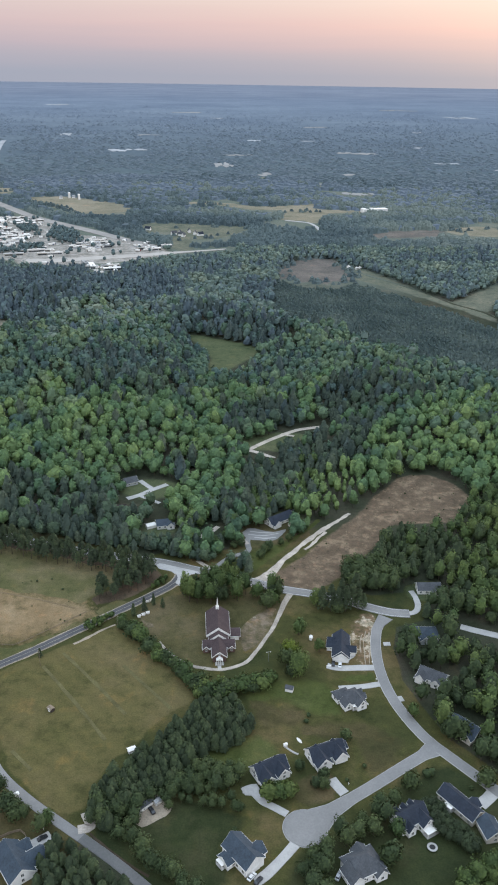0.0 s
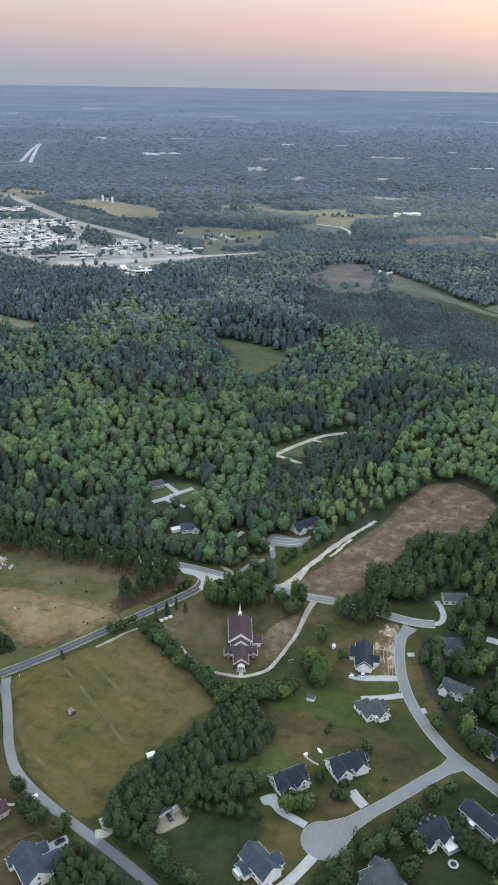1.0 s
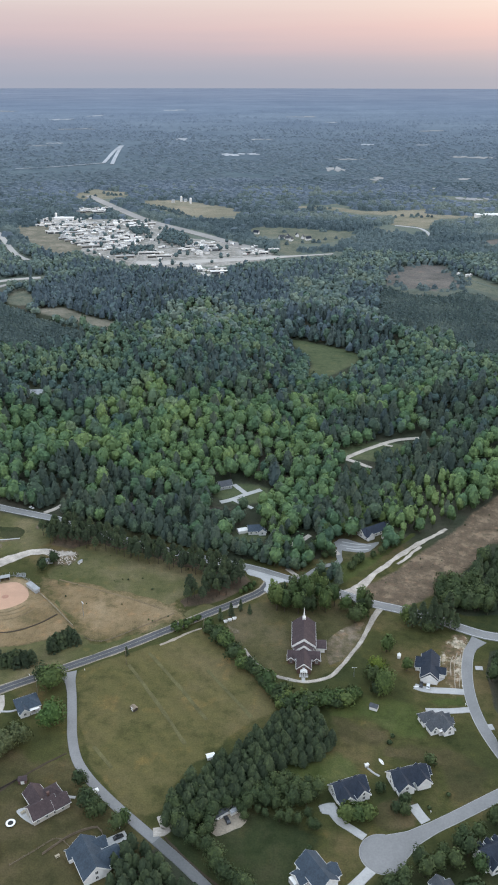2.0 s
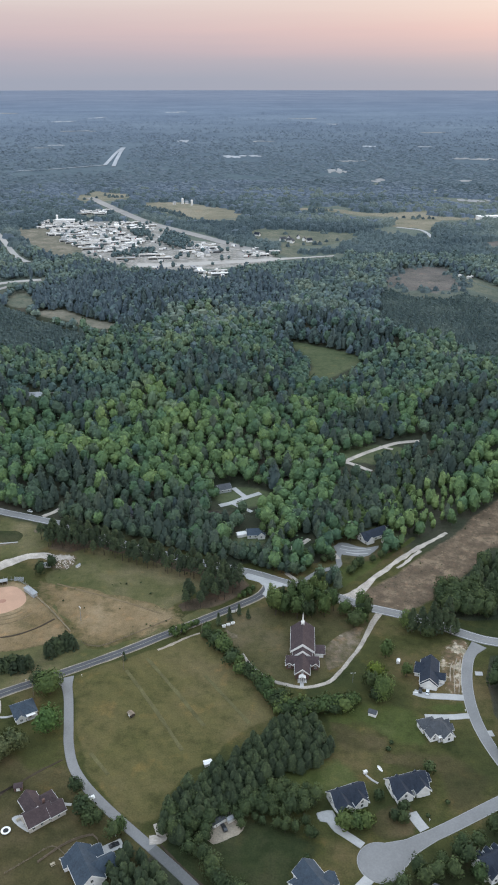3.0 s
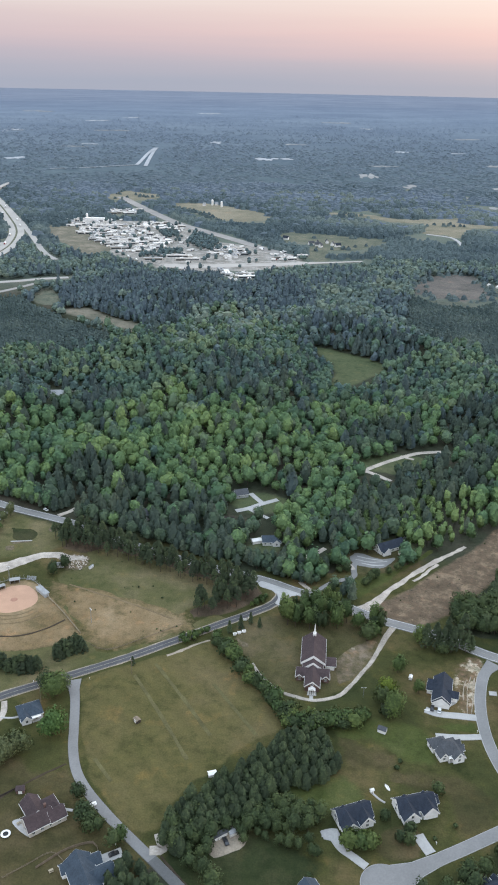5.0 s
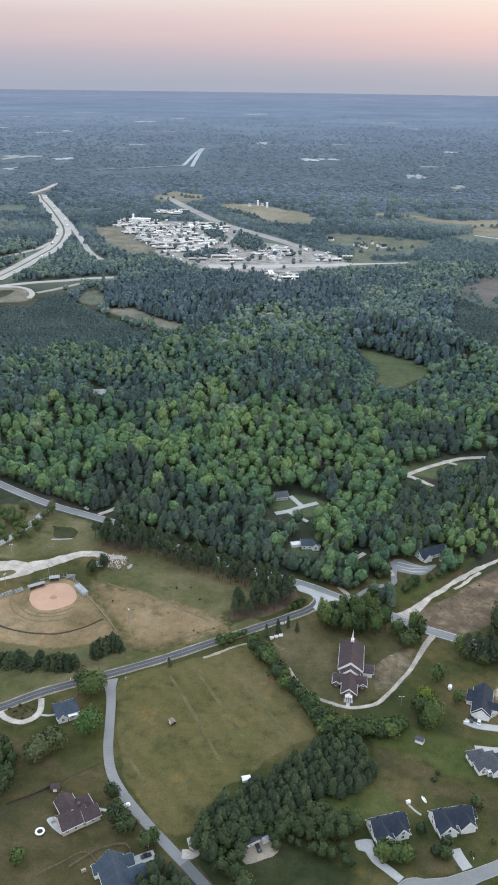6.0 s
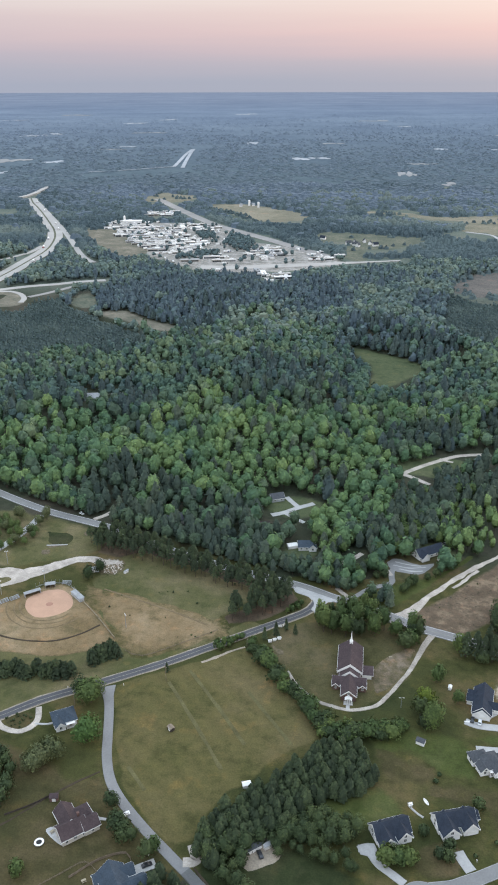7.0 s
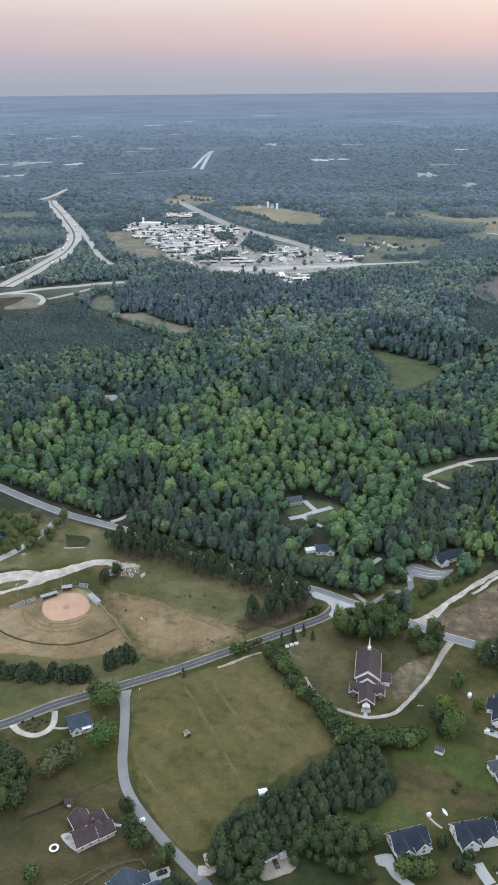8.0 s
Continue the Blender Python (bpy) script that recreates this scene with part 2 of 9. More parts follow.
PINE_YARD = [(0.0, (0.045, 0.061, 0.034)), (0.5, (0.058, 0.078, 0.04)), (1.0, (0.079, 0.103, 0.049))]
# Leaves of the farthest stands: distance haze painted in as pale blue.
BROAD_HAZE = [(0.0, (0.100, 0.142, 0.136)), (0.5, (0.144, 0.192, 0.160)), (1.0, (0.230, 0.264, 0.190))]
DUSKY_HAZE = [(0.0, (0.090, 0.130, 0.138)), (0.5, (0.116, 0.160, 0.160)), (1.0, (0.160, 0.200, 0.178))]
PINE_HAZE = [(0.0, (0.079, 0.108, 0.122)), (0.5, (0.092, 0.123, 0.134)), (1.0, (0.112, 0.143, 0.147))]
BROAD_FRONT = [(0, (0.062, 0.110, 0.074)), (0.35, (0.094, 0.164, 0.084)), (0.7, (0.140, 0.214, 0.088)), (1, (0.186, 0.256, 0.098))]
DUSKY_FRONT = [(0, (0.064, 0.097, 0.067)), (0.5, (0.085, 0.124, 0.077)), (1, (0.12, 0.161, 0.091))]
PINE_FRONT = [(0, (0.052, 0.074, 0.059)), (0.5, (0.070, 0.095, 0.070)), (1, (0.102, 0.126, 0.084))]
M_GROUND = ground_mat()
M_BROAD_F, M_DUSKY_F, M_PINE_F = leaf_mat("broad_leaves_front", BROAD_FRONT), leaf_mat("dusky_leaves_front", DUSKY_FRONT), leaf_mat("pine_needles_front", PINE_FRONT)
M_BROAD, M_DUSKY, M_PINE = leaf_mat("broad_leaves", BROAD), leaf_mat("dusky_leaves", DUSKY), leaf_mat("pine_needles", PINE)
M_BROAD_1, M_DUSKY_1, M_PINE_1 = leaf_mat("broad_leaves_single", BROAD_YARD, True), leaf_mat("dusky_leaves_single", DUSKY_YARD, True), leaf_mat("pine_needles_single", PINE_YARD, True)
M_BROAD_Y, M_DUSKY_Y, M_PINE_Y = leaf_mat("broad_leaves_yard", BROAD_YARD), leaf_mat("dusky_leaves_yard", DUSKY_YARD), leaf_mat("pine_needles_yard", PINE_YARD)
M_BROAD_HAZE, M_DUSKY_HAZE, M_PINE_HAZE = leaf_mat("broad_leaves_haze", BROAD_HAZE), leaf_mat("dusky_leaves_haze", DUSKY_HAZE), leaf_mat("pine_needles_haze", PINE_HAZE)
M_PLANT = leaf_mat("plantation_needles", [(0.0, (0.076, 0.108, 0.102)), (0.5, (0.106, 0.142, 0.132)), (1.0, (0.150, 0.186, 0.160))], spread=0.7)
M_LIME_1 = leaf_mat("lime_leaves_single", [(0.0, (0.12, 0.16, 0.028)), (1.0, (0.16, 0.19, 0.035))], True)
M_PALE_1 = leaf_mat("pale_leaves_single", [(0.0, (0.11, 0.13, 0.06)), (1.0, (0.15, 0.16, 0.075))], True)
M_BARK = worn_mat("bark", (0.07, 0.055, 0.042), 0.35, 0.5, 3, 0.95, 0.1)
M_FLOOR = field_mat("woodland_floor", *FLOOR)
M_OLIVE = field_mat("mown_field", (0.086, 0.079, 0.029), (0.106, 0.090, 0.037), (0.136, 0.106, 0.053), 1.0, (128, 11, 0.05), 0.68)
M_TAN = field_mat("dry_pasture", (0.158, 0.112, 0.058), (0.224, 0.158, 0.088), (0.272, 0.200, 0.121), 1.6, rim=(1.6, -0.5, 2.6))
M_TURF = field_mat("pasture_turf", (0.074, 0.077, 0.030), (0.108, 0.100, 0.045), (0.158, 0.130, 0.070), 1.6)
M_YARD = field_mat("church_lawn", (0.058, 0.055, 0.022), (0.082, 0.072, 0.033), (0.117, 0.094, 0.051), 1.6)
M_EARTH = field_mat("bare_earth", (0.132, 0.100, 0.066), (0.170, 0.130, 0.092), (0.215, 0.170, 0.126), 2.0, rim=(0.8, -0.1, 3.0))
M_CLAY = field_mat("clay_bank", (0.100, 0.074, 0.044), (0.225, 0.150, 0.098), (0.490, 0.405, 0.312), 6.0, dry_at=0.52, rim=(0.9, -0.25, 3.4))
M_CUT = field_mat("cut_over_ground", (0.094, 0.069, 0.047), (0.130, 0.094, 0.064), (0.210, 0.153, 0.103), 5.5)
# Glade green is dulled in colour to allow for haze.
M_GLADE = field_mat("glade_grass", (0.062, 0.078, 0.038), (0.082, 0.096, 0.048), (0.105, 0.110, 0.060), 1.0)
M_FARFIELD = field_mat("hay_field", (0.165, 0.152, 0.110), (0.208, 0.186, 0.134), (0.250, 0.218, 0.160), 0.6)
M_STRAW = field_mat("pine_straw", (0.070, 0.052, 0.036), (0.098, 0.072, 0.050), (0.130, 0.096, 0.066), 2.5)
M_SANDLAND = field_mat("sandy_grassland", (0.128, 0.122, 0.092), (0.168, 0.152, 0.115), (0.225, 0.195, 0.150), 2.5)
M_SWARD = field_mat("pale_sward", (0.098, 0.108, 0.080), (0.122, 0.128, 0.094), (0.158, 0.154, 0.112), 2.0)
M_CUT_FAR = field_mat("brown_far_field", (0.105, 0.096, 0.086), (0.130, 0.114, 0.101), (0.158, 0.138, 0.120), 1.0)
M_FARFIELD_PLAIN = worn_mat("median_grass", (0.125, 0.125, 0.085), 0.2, 0.02, 0.5, 0.95, 0.1)
# Dark turf of the basin; on the lawns the darkness stands for tree shade.
M_SHADY = field_mat("dark_turf_and_shade", (0.025, 0.033, 0.014), (0.034, 0.042, 0.017), (0.050, 0.050, 0.024), 1.4)
M_BROWNLAWN = field_mat("thin_lawn", (0.046, 0.045, 0.019), (0.068, 0.058, 0.026), (0.100, 0.077, 0.040), 1.4)
M_INFIELD = worn_mat("red_clay", (0.46, 0.282, 0.190), 0.10, 0.12, 1.5, 0.95, 0.1)
M_MOUND = worn_mat("mound_clay", (0.36, 0.20, 0.14), 0.12, 0.3, 2.0, 0.95, 0.1)
M_MEDIAN = worn_mat("highway_asphalt", (0.385, 0.352, 0.312), 0.10, 0.02, 0.6)
M_BROWNSOIL = worn_mat("brown_soil", (0.058, 0.044, 0.030), 0.2, 0.3, 2.0, 0.95, 0.1)
M_RING = worn_mat("worn_ring", (0.165, 0.122, 0.070), 0.25, 0.15, 1.2, 0.95, 0.1)
M_FAINT = worn_mat("faint_dry_grass", (0.108, 0.096, 0.044), 0.25, 0.15, 1.2, 0.95, 0.1)
M_ASPHALT = worn_mat("old_asphalt", (0.214, 0.206, 0.196), 0.14, 0.06, 1.2)
M_DARKTAR = worn_mat("main_asphalt", (0.078, 0.076, 0.079), 0.16, 0.08, 1.2)
M_CONCRETE = worn_mat("concrete", (0.390, 0.374, 0.351), 0.14, 0.15, 1.5)
M_LANETAR = worn_mat("worn_lane_tar", (0.135, 0.132, 0.126), 0.16, 0.06, 1.2)
M_GREENLAWN = field_mat("green_lawn", (0.050, 0.060, 0.017), (0.066, 0.078, 0.024), (0.090, 0.094, 0.036), 1.4)
M_GRAVEL = worn_mat("pale_gravel", (0.43, 0.372, 0.314), 0.30, 0.12, 1.2, 0.95, 0.1, bump=0.5)
M_LOOP = worn_mat("worn_gravel", (0.345, 0.300, 0.250), 0.28, 0.15, 1.2, 0.95, 0.1, bump=0.5)
M_SANDY = worn_mat("sandy_track", (0.312, 0.257, 0.195), 0.25, 0.15, 1.2, 0.95, 0.1, bump=0.5)
M_POND = worn_mat("pond_water", (0.015, 0.028, 0.055), 0.2, 0.1, 1.0, 0.12, 0.5)
M_STRIPE = worn_mat("road_paint", (0.30, 0.28, 0.22), 0.3, 0.3, 2.0)
M_WHITE = worn_mat("white_paint", (0.80, 0.765, 0.71), 0.08, 0.3, 2.5, 0.55, 0.35)
M_SHINGLE_BLUE = shingle_mat("slate_blue_shingles", (0.029, 0.036, 0.050))
M_SHINGLE_GREY = shingle_mat("grey_shingles", (0.078, 0.082, 0.088))
M_SHINGLE_BROWN = shingle_mat("brown_shingles", (0.066, 0.046, 0.046))
M_SHINGLE_TEAL = shingle_mat("teal_grey_shingles", (0.050, 0.066, 0.084))
M_LOT = field_mat("trading_lot", (0.185, 0.174, 0.150), (0.280, 0.258, 0.232), (0.375, 0.345, 0.318), 4.0)
M_WIDEROAD = worn_mat("wide_road", (0.275, 0.252, 0.226), 0.16, 0.02, 0.4)
M_SIDING_WHITE, M_SIDING_CREAM, M_SIDING_GREY = siding_mat("white_siding", (0.84, 0.81, 0.77)), siding_mat("cream_siding", (0.52, 0.47, 0.40)), siding_mat("grey_siding", (0.40, 0.41, 0.41))
M_BRICK = worn_mat("red_brick", (0.135, 0.080, 0.066), 0.2, 0.8, 6, 0.9, 0.2, local=True)
M_GLASS = glass_mat()
M_RUBBER = worn_mat("tyre_rubber", (0.03, 0.03, 0.03), 0.2, 2, 6)
M_STEEL = worn_mat("galvanised_steel", (0.42, 0.43, 0.44), 0.15, 0.8, 5, 0.45, 0.5, 0.6)
M_TINROOF = worn_mat("tin_roof", (0.29, 0.29, 0.285), 0.2, 0.5, 3, 0.5, 0.5, 0.3)
M_PALEROOF = worn_mat("pale_flat_roof", (0.56, 0.52, 0.47), 0.12, 0.1, 1.0, 0.8, 0.2)
M_WOOD = worn_mat("weathered_wood", (0.20, 0.155, 0.11), 0.25, 0.8, 4)
M_PALEWOOD = worn_mat("bleached_wood", (0.36, 0.30, 0.21), 0.2, 0.8, 4)
M_DARKWOOD = worn_mat("dark_fence_wood", (0.06, 0.048, 0.04), 0.25, 0.8, 4)
CAR_PAINTS = [worn_mat("car_paint_" + n, c, 0.04, 0.5, 2, 0.3, 0.5, bump=0) for n, c in
              (("white", (0.72, 0.72, 0.70)), ("black", (0.02, 0.02, 0.022)), ("silver", (0.40, 0.41, 0.42)), ("red", (0.25, 0.03, 0.03)), ("blue", (0.04, 0.07, 0.14)))]

# ---- tools for building ----
from mathutils.geometry import delaunay_2d_cdt


def mesh_of(name, verts, faces, mats, floats=None, midx=None):
    me = bpy.data.meshes.new(name)
    me.from_pydata([tuple(v) for v in verts], [], [tuple(f) for f in faces])
    for m in mats:
        me.materials.append(m)
    for key, vals in (floats or {}).items():
        me.attributes.new(key, "FLOAT", "POINT").data.foreach_set("value", np.asarray(vals, dtype=np.float32))
    if midx is not None:
        me.polygons.foreach_set("material_index", np.asarray(midx, dtype=np.int32))
    me.update()
    return me


def part(name, bm, material, parent=None, label="", m=None):
    """Links a bmesh (or a ready mesh) as one object under a thing or a part."""
    if isinstance(bm, bmesh.types.BMesh):
        bmesh.ops.recalc_face_normals(bm, faces=bm.faces[:])
        me = bpy.data.meshes.new(name)
        bm.to_mesh(me)
        bm.free()
        me.materials.append(material)
    else:
        me = bm
    ob = new(name, me)
    if parent is not None:
        ob.parent = parent
    if m is not None:
        ob.matrix_basis = m
    if label:
        ob["label"] = label
    return ob


def thing(name, m, label, category, group="", kind=""):
    ob = new(name)
    ob.empty_display_size = 0.5
    ob.matrix_basis = m
    return tagged(ob, label, category, group, kind)


def box(bm, x0, x1, y0, y1, z0, z1, m=None, bevel=0.0):
    vs = [bm.verts.new((x, y, z)) for z in (z0, z1) for x, y in ((x0, y0), (x1, y0), (x1, y1), (x0, y1))]
    fs = [bm.faces.new([vs[i] for i in f]) for f in ((3, 2, 1, 0), (4, 5, 6, 7), (0, 1, 5, 4), (1, 2, 6, 5), (2, 3, 7, 6), (3, 0, 4, 7))]
    if bevel:
        es = {e for f in fs for e in f.edges}
        r = bmesh.ops.bevel(bm, geom=list(es), offset=bevel, segments=1, affect="EDGES")
        vs = list({v for f in r["faces"] for v in f.verts} | {v for v in vs if v.is_valid})
    if m is not None:
        bmesh.ops.transform(bm, matrix=m, verts=vs)
    return bm


def prism(bm, profile, y0, y1, m=None):
    """An outline in x and z, drawn out along y."""
    a = [bm.verts.new((x, y0, z)) for x, z in profile]
    b = [bm.verts.new((x, y1, z)) for x, z in profile]
    n = len(profile)
    bm.faces.new(a[::-1])
    bm.faces.new(b)
    for i in range(n):
        bm.faces.new((a[i], a[(i + 1) % n], b[(i + 1) % n], b[i]))
    if m is not None:
        bmesh.ops.transform(bm, matrix=m, verts=a + b)
    return bm


def turned(bm, rings, sides=8, m=None, cap=True):
    """A round body from rings of (radius, z)."""
    rows = [[bm.verts.new((r * math.cos(2 * math.pi * i / sides), r * math.sin(2 * math.pi * i / sides), z)) for i in range(sides)] for r, z in rings]
    for a, b in zip(rows, rows[1:]):
        for i in range(sides):
            bm.faces.new((a[i], a[(i + 1) % sides], b[(i + 1) % sides], b[i]))
    if cap:
        bm.faces.new(rows[0][::-1])
        bm.faces.new(rows[-1])
    if m is not None:
        bmesh.ops.transform(bm, matrix=m, verts=[v for r in rows for v in r])
    return bm


def smooth(points, step, closed=False):
    """A rounded line through the points, sampled about every step metres."""
    p = [np.array(q, dtype=float) for q in points]
    n, out = len(p), []
    for i in range(n if closed else n - 1):
        a, b = p[i], p[(i + 1) % n]
        z = p[i - 1] if closed or i else 2 * a - b
        c = p[(i + 2) % n] if closed or i + 2 < n else 2 * b - a
        k = max(1, int(np.linalg.norm(b - a) / step))
        for j in range(k):
            s = j / k
            out.append(0.5 * (2 * a + (b - z) * s + (2 * z - 5 * a + 4 * b - c) * s * s + (3 * a - 3 * b + c - z) * s ** 3))
    if not closed:
        out.append(p[-1])
    return np.array(out)


def sides_of(line, closed=False):
    d = np.roll(line, -1, 0) - np.roll(line, 1, 0) if closed else np.gradient(line, axis=0)
    d /= np.maximum(np.linalg.norm(d, axis=1, keepdims=True), 1e-6)
    return np.stack([-d[:, 1], d[:, 0]], 1)


LAYERS = [0]


def layered(z):
    """A height of its own for every sheet on the ground, so that no two lie in one plane."""
    LAYERS[0] += 1
    return z + 0.001 * LAYERS[0]


def ribbon(name, points, width, z, material, label, category="road", step=4.0, ends=None, rag=0.0, parent=None, offset=0.0):
    """A paved or worn way of some thickness along a line. rag: how uneven its edges are."""
    z = layered(z)
    line = smooth(points, step)
    nrm = sides_of(line)
    k = len(line)
    half = np.full(k, width / 2) if ends is None else np.interp(np.linspace(0, 1, k), *zip(*ends)) / 2
    wob = [np.array([noise.noise((x * 0.11 + s * 40, y * 0.11, 3.1)) + 0.6 * noise.noise((x * 0.45, y * 0.45 + s * 9, 1.7)) for x, y in line]) * rag for s in (0, 1)]
    lft, rgt = line + nrm * (half + wob[0] + offset)[:, None], line - nrm * (half + wob[1] - offset)[:, None]
    lo, ro = lft + nrm * 0.12, rgt - nrm * 0.12
    v = [(x, y, h) for row, h in ((lo, -0.05), (lft, z), (rgt, z), (ro, -0.05)) for x, y in row]
    f = [(r * k + i, (r + 1) * k + i, (r + 1) * k + i + 1, r * k + i + 1) for r in range(3) for i in range(k - 1)]
    ob = part(name, mesh_of(name, v, f, [material]), None, parent)
    return ob if parent else tagged(ob, label, category, kind="structure")


def inside(poly, x, y):
    p = np.asarray(poly, dtype=float)
    c = np.zeros(len(x), dtype=bool)
    for (x0, y0), (x1, y1) in zip(p, np.roll(p, -1, 0)):
        if y0 != y1:
            c ^= ((y0 > y) != (y1 > y)) & (x < (x1 - x0) * (y - y0) / (y1 - y0) + x0)
    return c


def near_line(points, x, y, width):
    hit = np.zeros(len(x), dtype=bool)
    p = np.asarray(points, dtype=float)
    for a, b in zip(p, p[1:]):
        d = b - a
        s = np.clip(((x - a[0]) * d[0] + (y - a[1]) * d[1]) / max(d @ d, 1e-6), 0, 1)
        hit |= (x - a[0] - s * d[0]) ** 2 + (y - a[1] - s * d[1]) ** 2 < width * width
    return hit


def field(name, points, z, material, label, category="field", soft=4.0, rag=2.5, step=5.0):
    """A piece of land with a rounded, ragged outline; cover falls to nothing over its outer rim."""
    z = layered(z)
    line = smooth(points, step, True)
    nrm = sides_of(line, True)
    area = 0.5 * np.sum(line[:, 0] * np.roll(line[:, 1], -1) - np.roll(line[:, 0], -1) * line[:, 1])
    nrm *= 1 if area > 0 else -1          # points inward
    w = np.array([noise.noise((x * 0.06, y * 0.06, 5.0)) + 0.5 * noise.noise((x * 0.3, y * 0.3, 8.0)) for x, y in line]) * rag
    outer = line - nrm * (soft * 0.5 - w)[:, None]
    inner = line + nrm * (soft * 0.5 + w)[:, None]
    k = len(line)
    rim, _, tris, _, _, _ = delaunay_2d_cdt([Vector(q) for q in inner], [], [list(range(k))], 1, 0.01)
    v = [(x, y, -0.05 + z * 0.3) for x, y in outer] + [(x, y, z) for x, y in inner] + [(q.x, q.y, z) for q in rim]
    f = [(i, (i + 1) % k, k + (i + 1) % k, k + i) for i in range(k)]
    if area < 0:
        f = [q[::-1] for q in f]
    f += [tuple(2 * k + i for i in t) for t in tris]
    me = mesh_of(name, v, f, [material], {"cover": [0.0] * k + [1.0] * (len(v) - k)})
    ob = part(name, me, None)
    return tagged(ob, label, category, kind="structure")


# ---- plan ----
FAR_CLEARINGS = [(551, 3608, 98, 62, 7), (-10, 3055, 41, 81, 5), (126, 2757, 31, 67, 5), (364, 2290, 47, 47, 4), (275, 2526, 31, 35, 4), (406, 2780, 26, 43, 5), (48, 3471, 69, 41, 6), (-304, 7500, 148, 115, 16), (1712, 8611, 187, 155, 17), (591, 5508, 97, 70, 11), (-406, 4594, 59, 62, 9), (-1644, 3333, 109, 114, 6), (-1423, 4013, 70, 45, 5), (-3352, 8516, 188, 153, -3), (-1660, 5475, 114, 82, 2)]
ROOFS_NEARER = [(-411, 3633, 94, 84, 7), (831, 3199, 49, 28, 6), (418, 4306, 35, 47, 8), (148, 4266, 28, 54, 8), (891, 3946, 22, 34, 7), (953, 2968, 21, 30, 5), (-1429, 3328, 33, 68, 6), (-1463, 2844, 54, 63, 7), (-1400, 4206, 53, 41, 4)]
ROOFS_FARTHER = [(-1685, 9054, 143, 202, 20), (1982, 7141, 114, 198, 14), (-38, 6556, 52, 106, 14), (-831, 4570, 23, 132, 9), (1149, 5097, 50, 56, 10), (-2265, 5017, 73, 111, 3), (-2236, 5258, 76, 120, 2), (-2184, 6755, 85, 135, 0), (-2114, 7518, 52, 201, -1), (-3413, 7185, 107, 127, -1), (-2754, 5433, 40, 74, 2), (-820, 4543, 27, 152, 4)]
MAIN = [(-233, 278), (-214, 292), (-197, 305), (-180, 321), (-156, 338), (-130, 357), (-116.2, 368.1), (-106.8, 376.2), (-97.1, 384.2), (-85.9, 393.8), (-75.9, 402.4), (-68.2, 408.8), (-62.2, 413.9), (-56.3, 419.2), (-52, 424.6), (-49.7, 430.5), (-48.5, 438)]
CROSS = [(-381, 572), (-326, 544), (-289, 526), (-255, 512), (-226, 504), (-197, 495), (-150, 474), (-104, 459), (-62, 448), (-40, 439), (-25, 434), (-6, 426), (13, 417), (30, 412), (49, 406), (65, 397), (78, 391.5), (89, 390)]
DRIVE_E = [(86, 390.5), (90.5, 390.6), (93.8, 393), (96, 399.1), (96.1, 406.7), (94.9, 413.6)]
STREET = [(74, 387), (67, 376), (63, 358), (62, 339), (64, 321), (69, 304), (76, 289), (85, 277), (95, 264), (104, 252), (114, 238)]
COURT = [(77, 283), (63, 274), (45, 262), (31, 253), (18, 244)]
COURT_C = [(12, 240)]
LANE = [(-150, 337), (-144, 323), (-138, 304), (-134, 291), (-128, 278), (-120, 268), (-109, 258), (-99, 250), (-83, 238), (-70, 228), (-58, 218), (-46, 207)]
LOOP = [(-58, 366), (-51, 355), (-41, 346), (-32, 343), (-22, 342), (-12, 346), (-6, 353), (1, 366), (8, 381), (14, 399), (20, 413)]
TRACK = [(4, 427), (8.5, 434), (17.5, 449), (28.1, 463.5), (39.3, 478), (50.8, 491), (63.4, 504), (71, 512)]
GRAVEL = [(-275, 400), (-259, 414), (-245, 424), (-230, 436), (-216, 449), (-205, 455), (-192, 453), (-181, 454)]
GRAVEL2 = [(-284, 417), (-264, 424), (-251, 430), (-233, 432)]
ULOOP = [(-197, 304), (-190, 299), (-182, 298), (-177, 302), (-176, 308), (-179, 316)]
DRIVE_NE = [(-0, 623), (21, 645), (43, 664), (56, 670), (72, 674)]
DRIVE_NE2 = [(2, 622), (10, 617), (22, 607)]
DRIVE_N = [(-93.5, 536.2), (-85.1, 541.4), (-76.0, 550.2), (-64.6, 559.5)]
DRIVE_N3 = [(-85.1, 541.4), (-77.5, 535.7), (-68.3, 529.0)]
DRIVE_NE3 = [(31.2, 657.9), (36, 655), (42.3, 652.5)]
DRIVE_N2 = [(-86.5, 566.2), (-80.5, 558.2), (-75.0, 551.1)]
PAD = [(-8, 486), (-4, 478.5), (3, 476), (12, 474.5), (20, 482), (23, 490), (14, 487), (8.6, 488.5), (1, 491.5), (-5, 491)]
DRIVE_P = [(-30, 437), (-24.1, 445.2), (-19.2, 451.3), (-13.4, 455.8), (-7.1, 459.0), (-4.4, 463.6), (-4.9, 468.8), (-4.5, 477), (-1, 480)]
DRIVE_P2 = [(-4.9, 470), (-7.7, 475), (-11.5, 479.3), (-17, 479.3)]
DRIVE_W = [(-38.6, 449.7), (-33.8, 444.3), (-28.8, 438.9)]
MOUTH = [(-11.4, 427.3), (-2.6, 427.8), (4.6, 433), (12.3, 439.5), (11, 432.5), (4.1, 422), (-5.8, 420.4), (-10.5, 421.7)]
BANK2 = [(33.3, 462.5), (38.9, 469.5), (44.6, 478.1), (50.4, 486.1)]
LAWN_T = [(-24, 441), (-12, 452), (3, 463), (20, 474), (34, 487), (48, 504), (42, 494), (27, 474), (14, 457), (3, 442), (-10, 433), (-20, 436)]
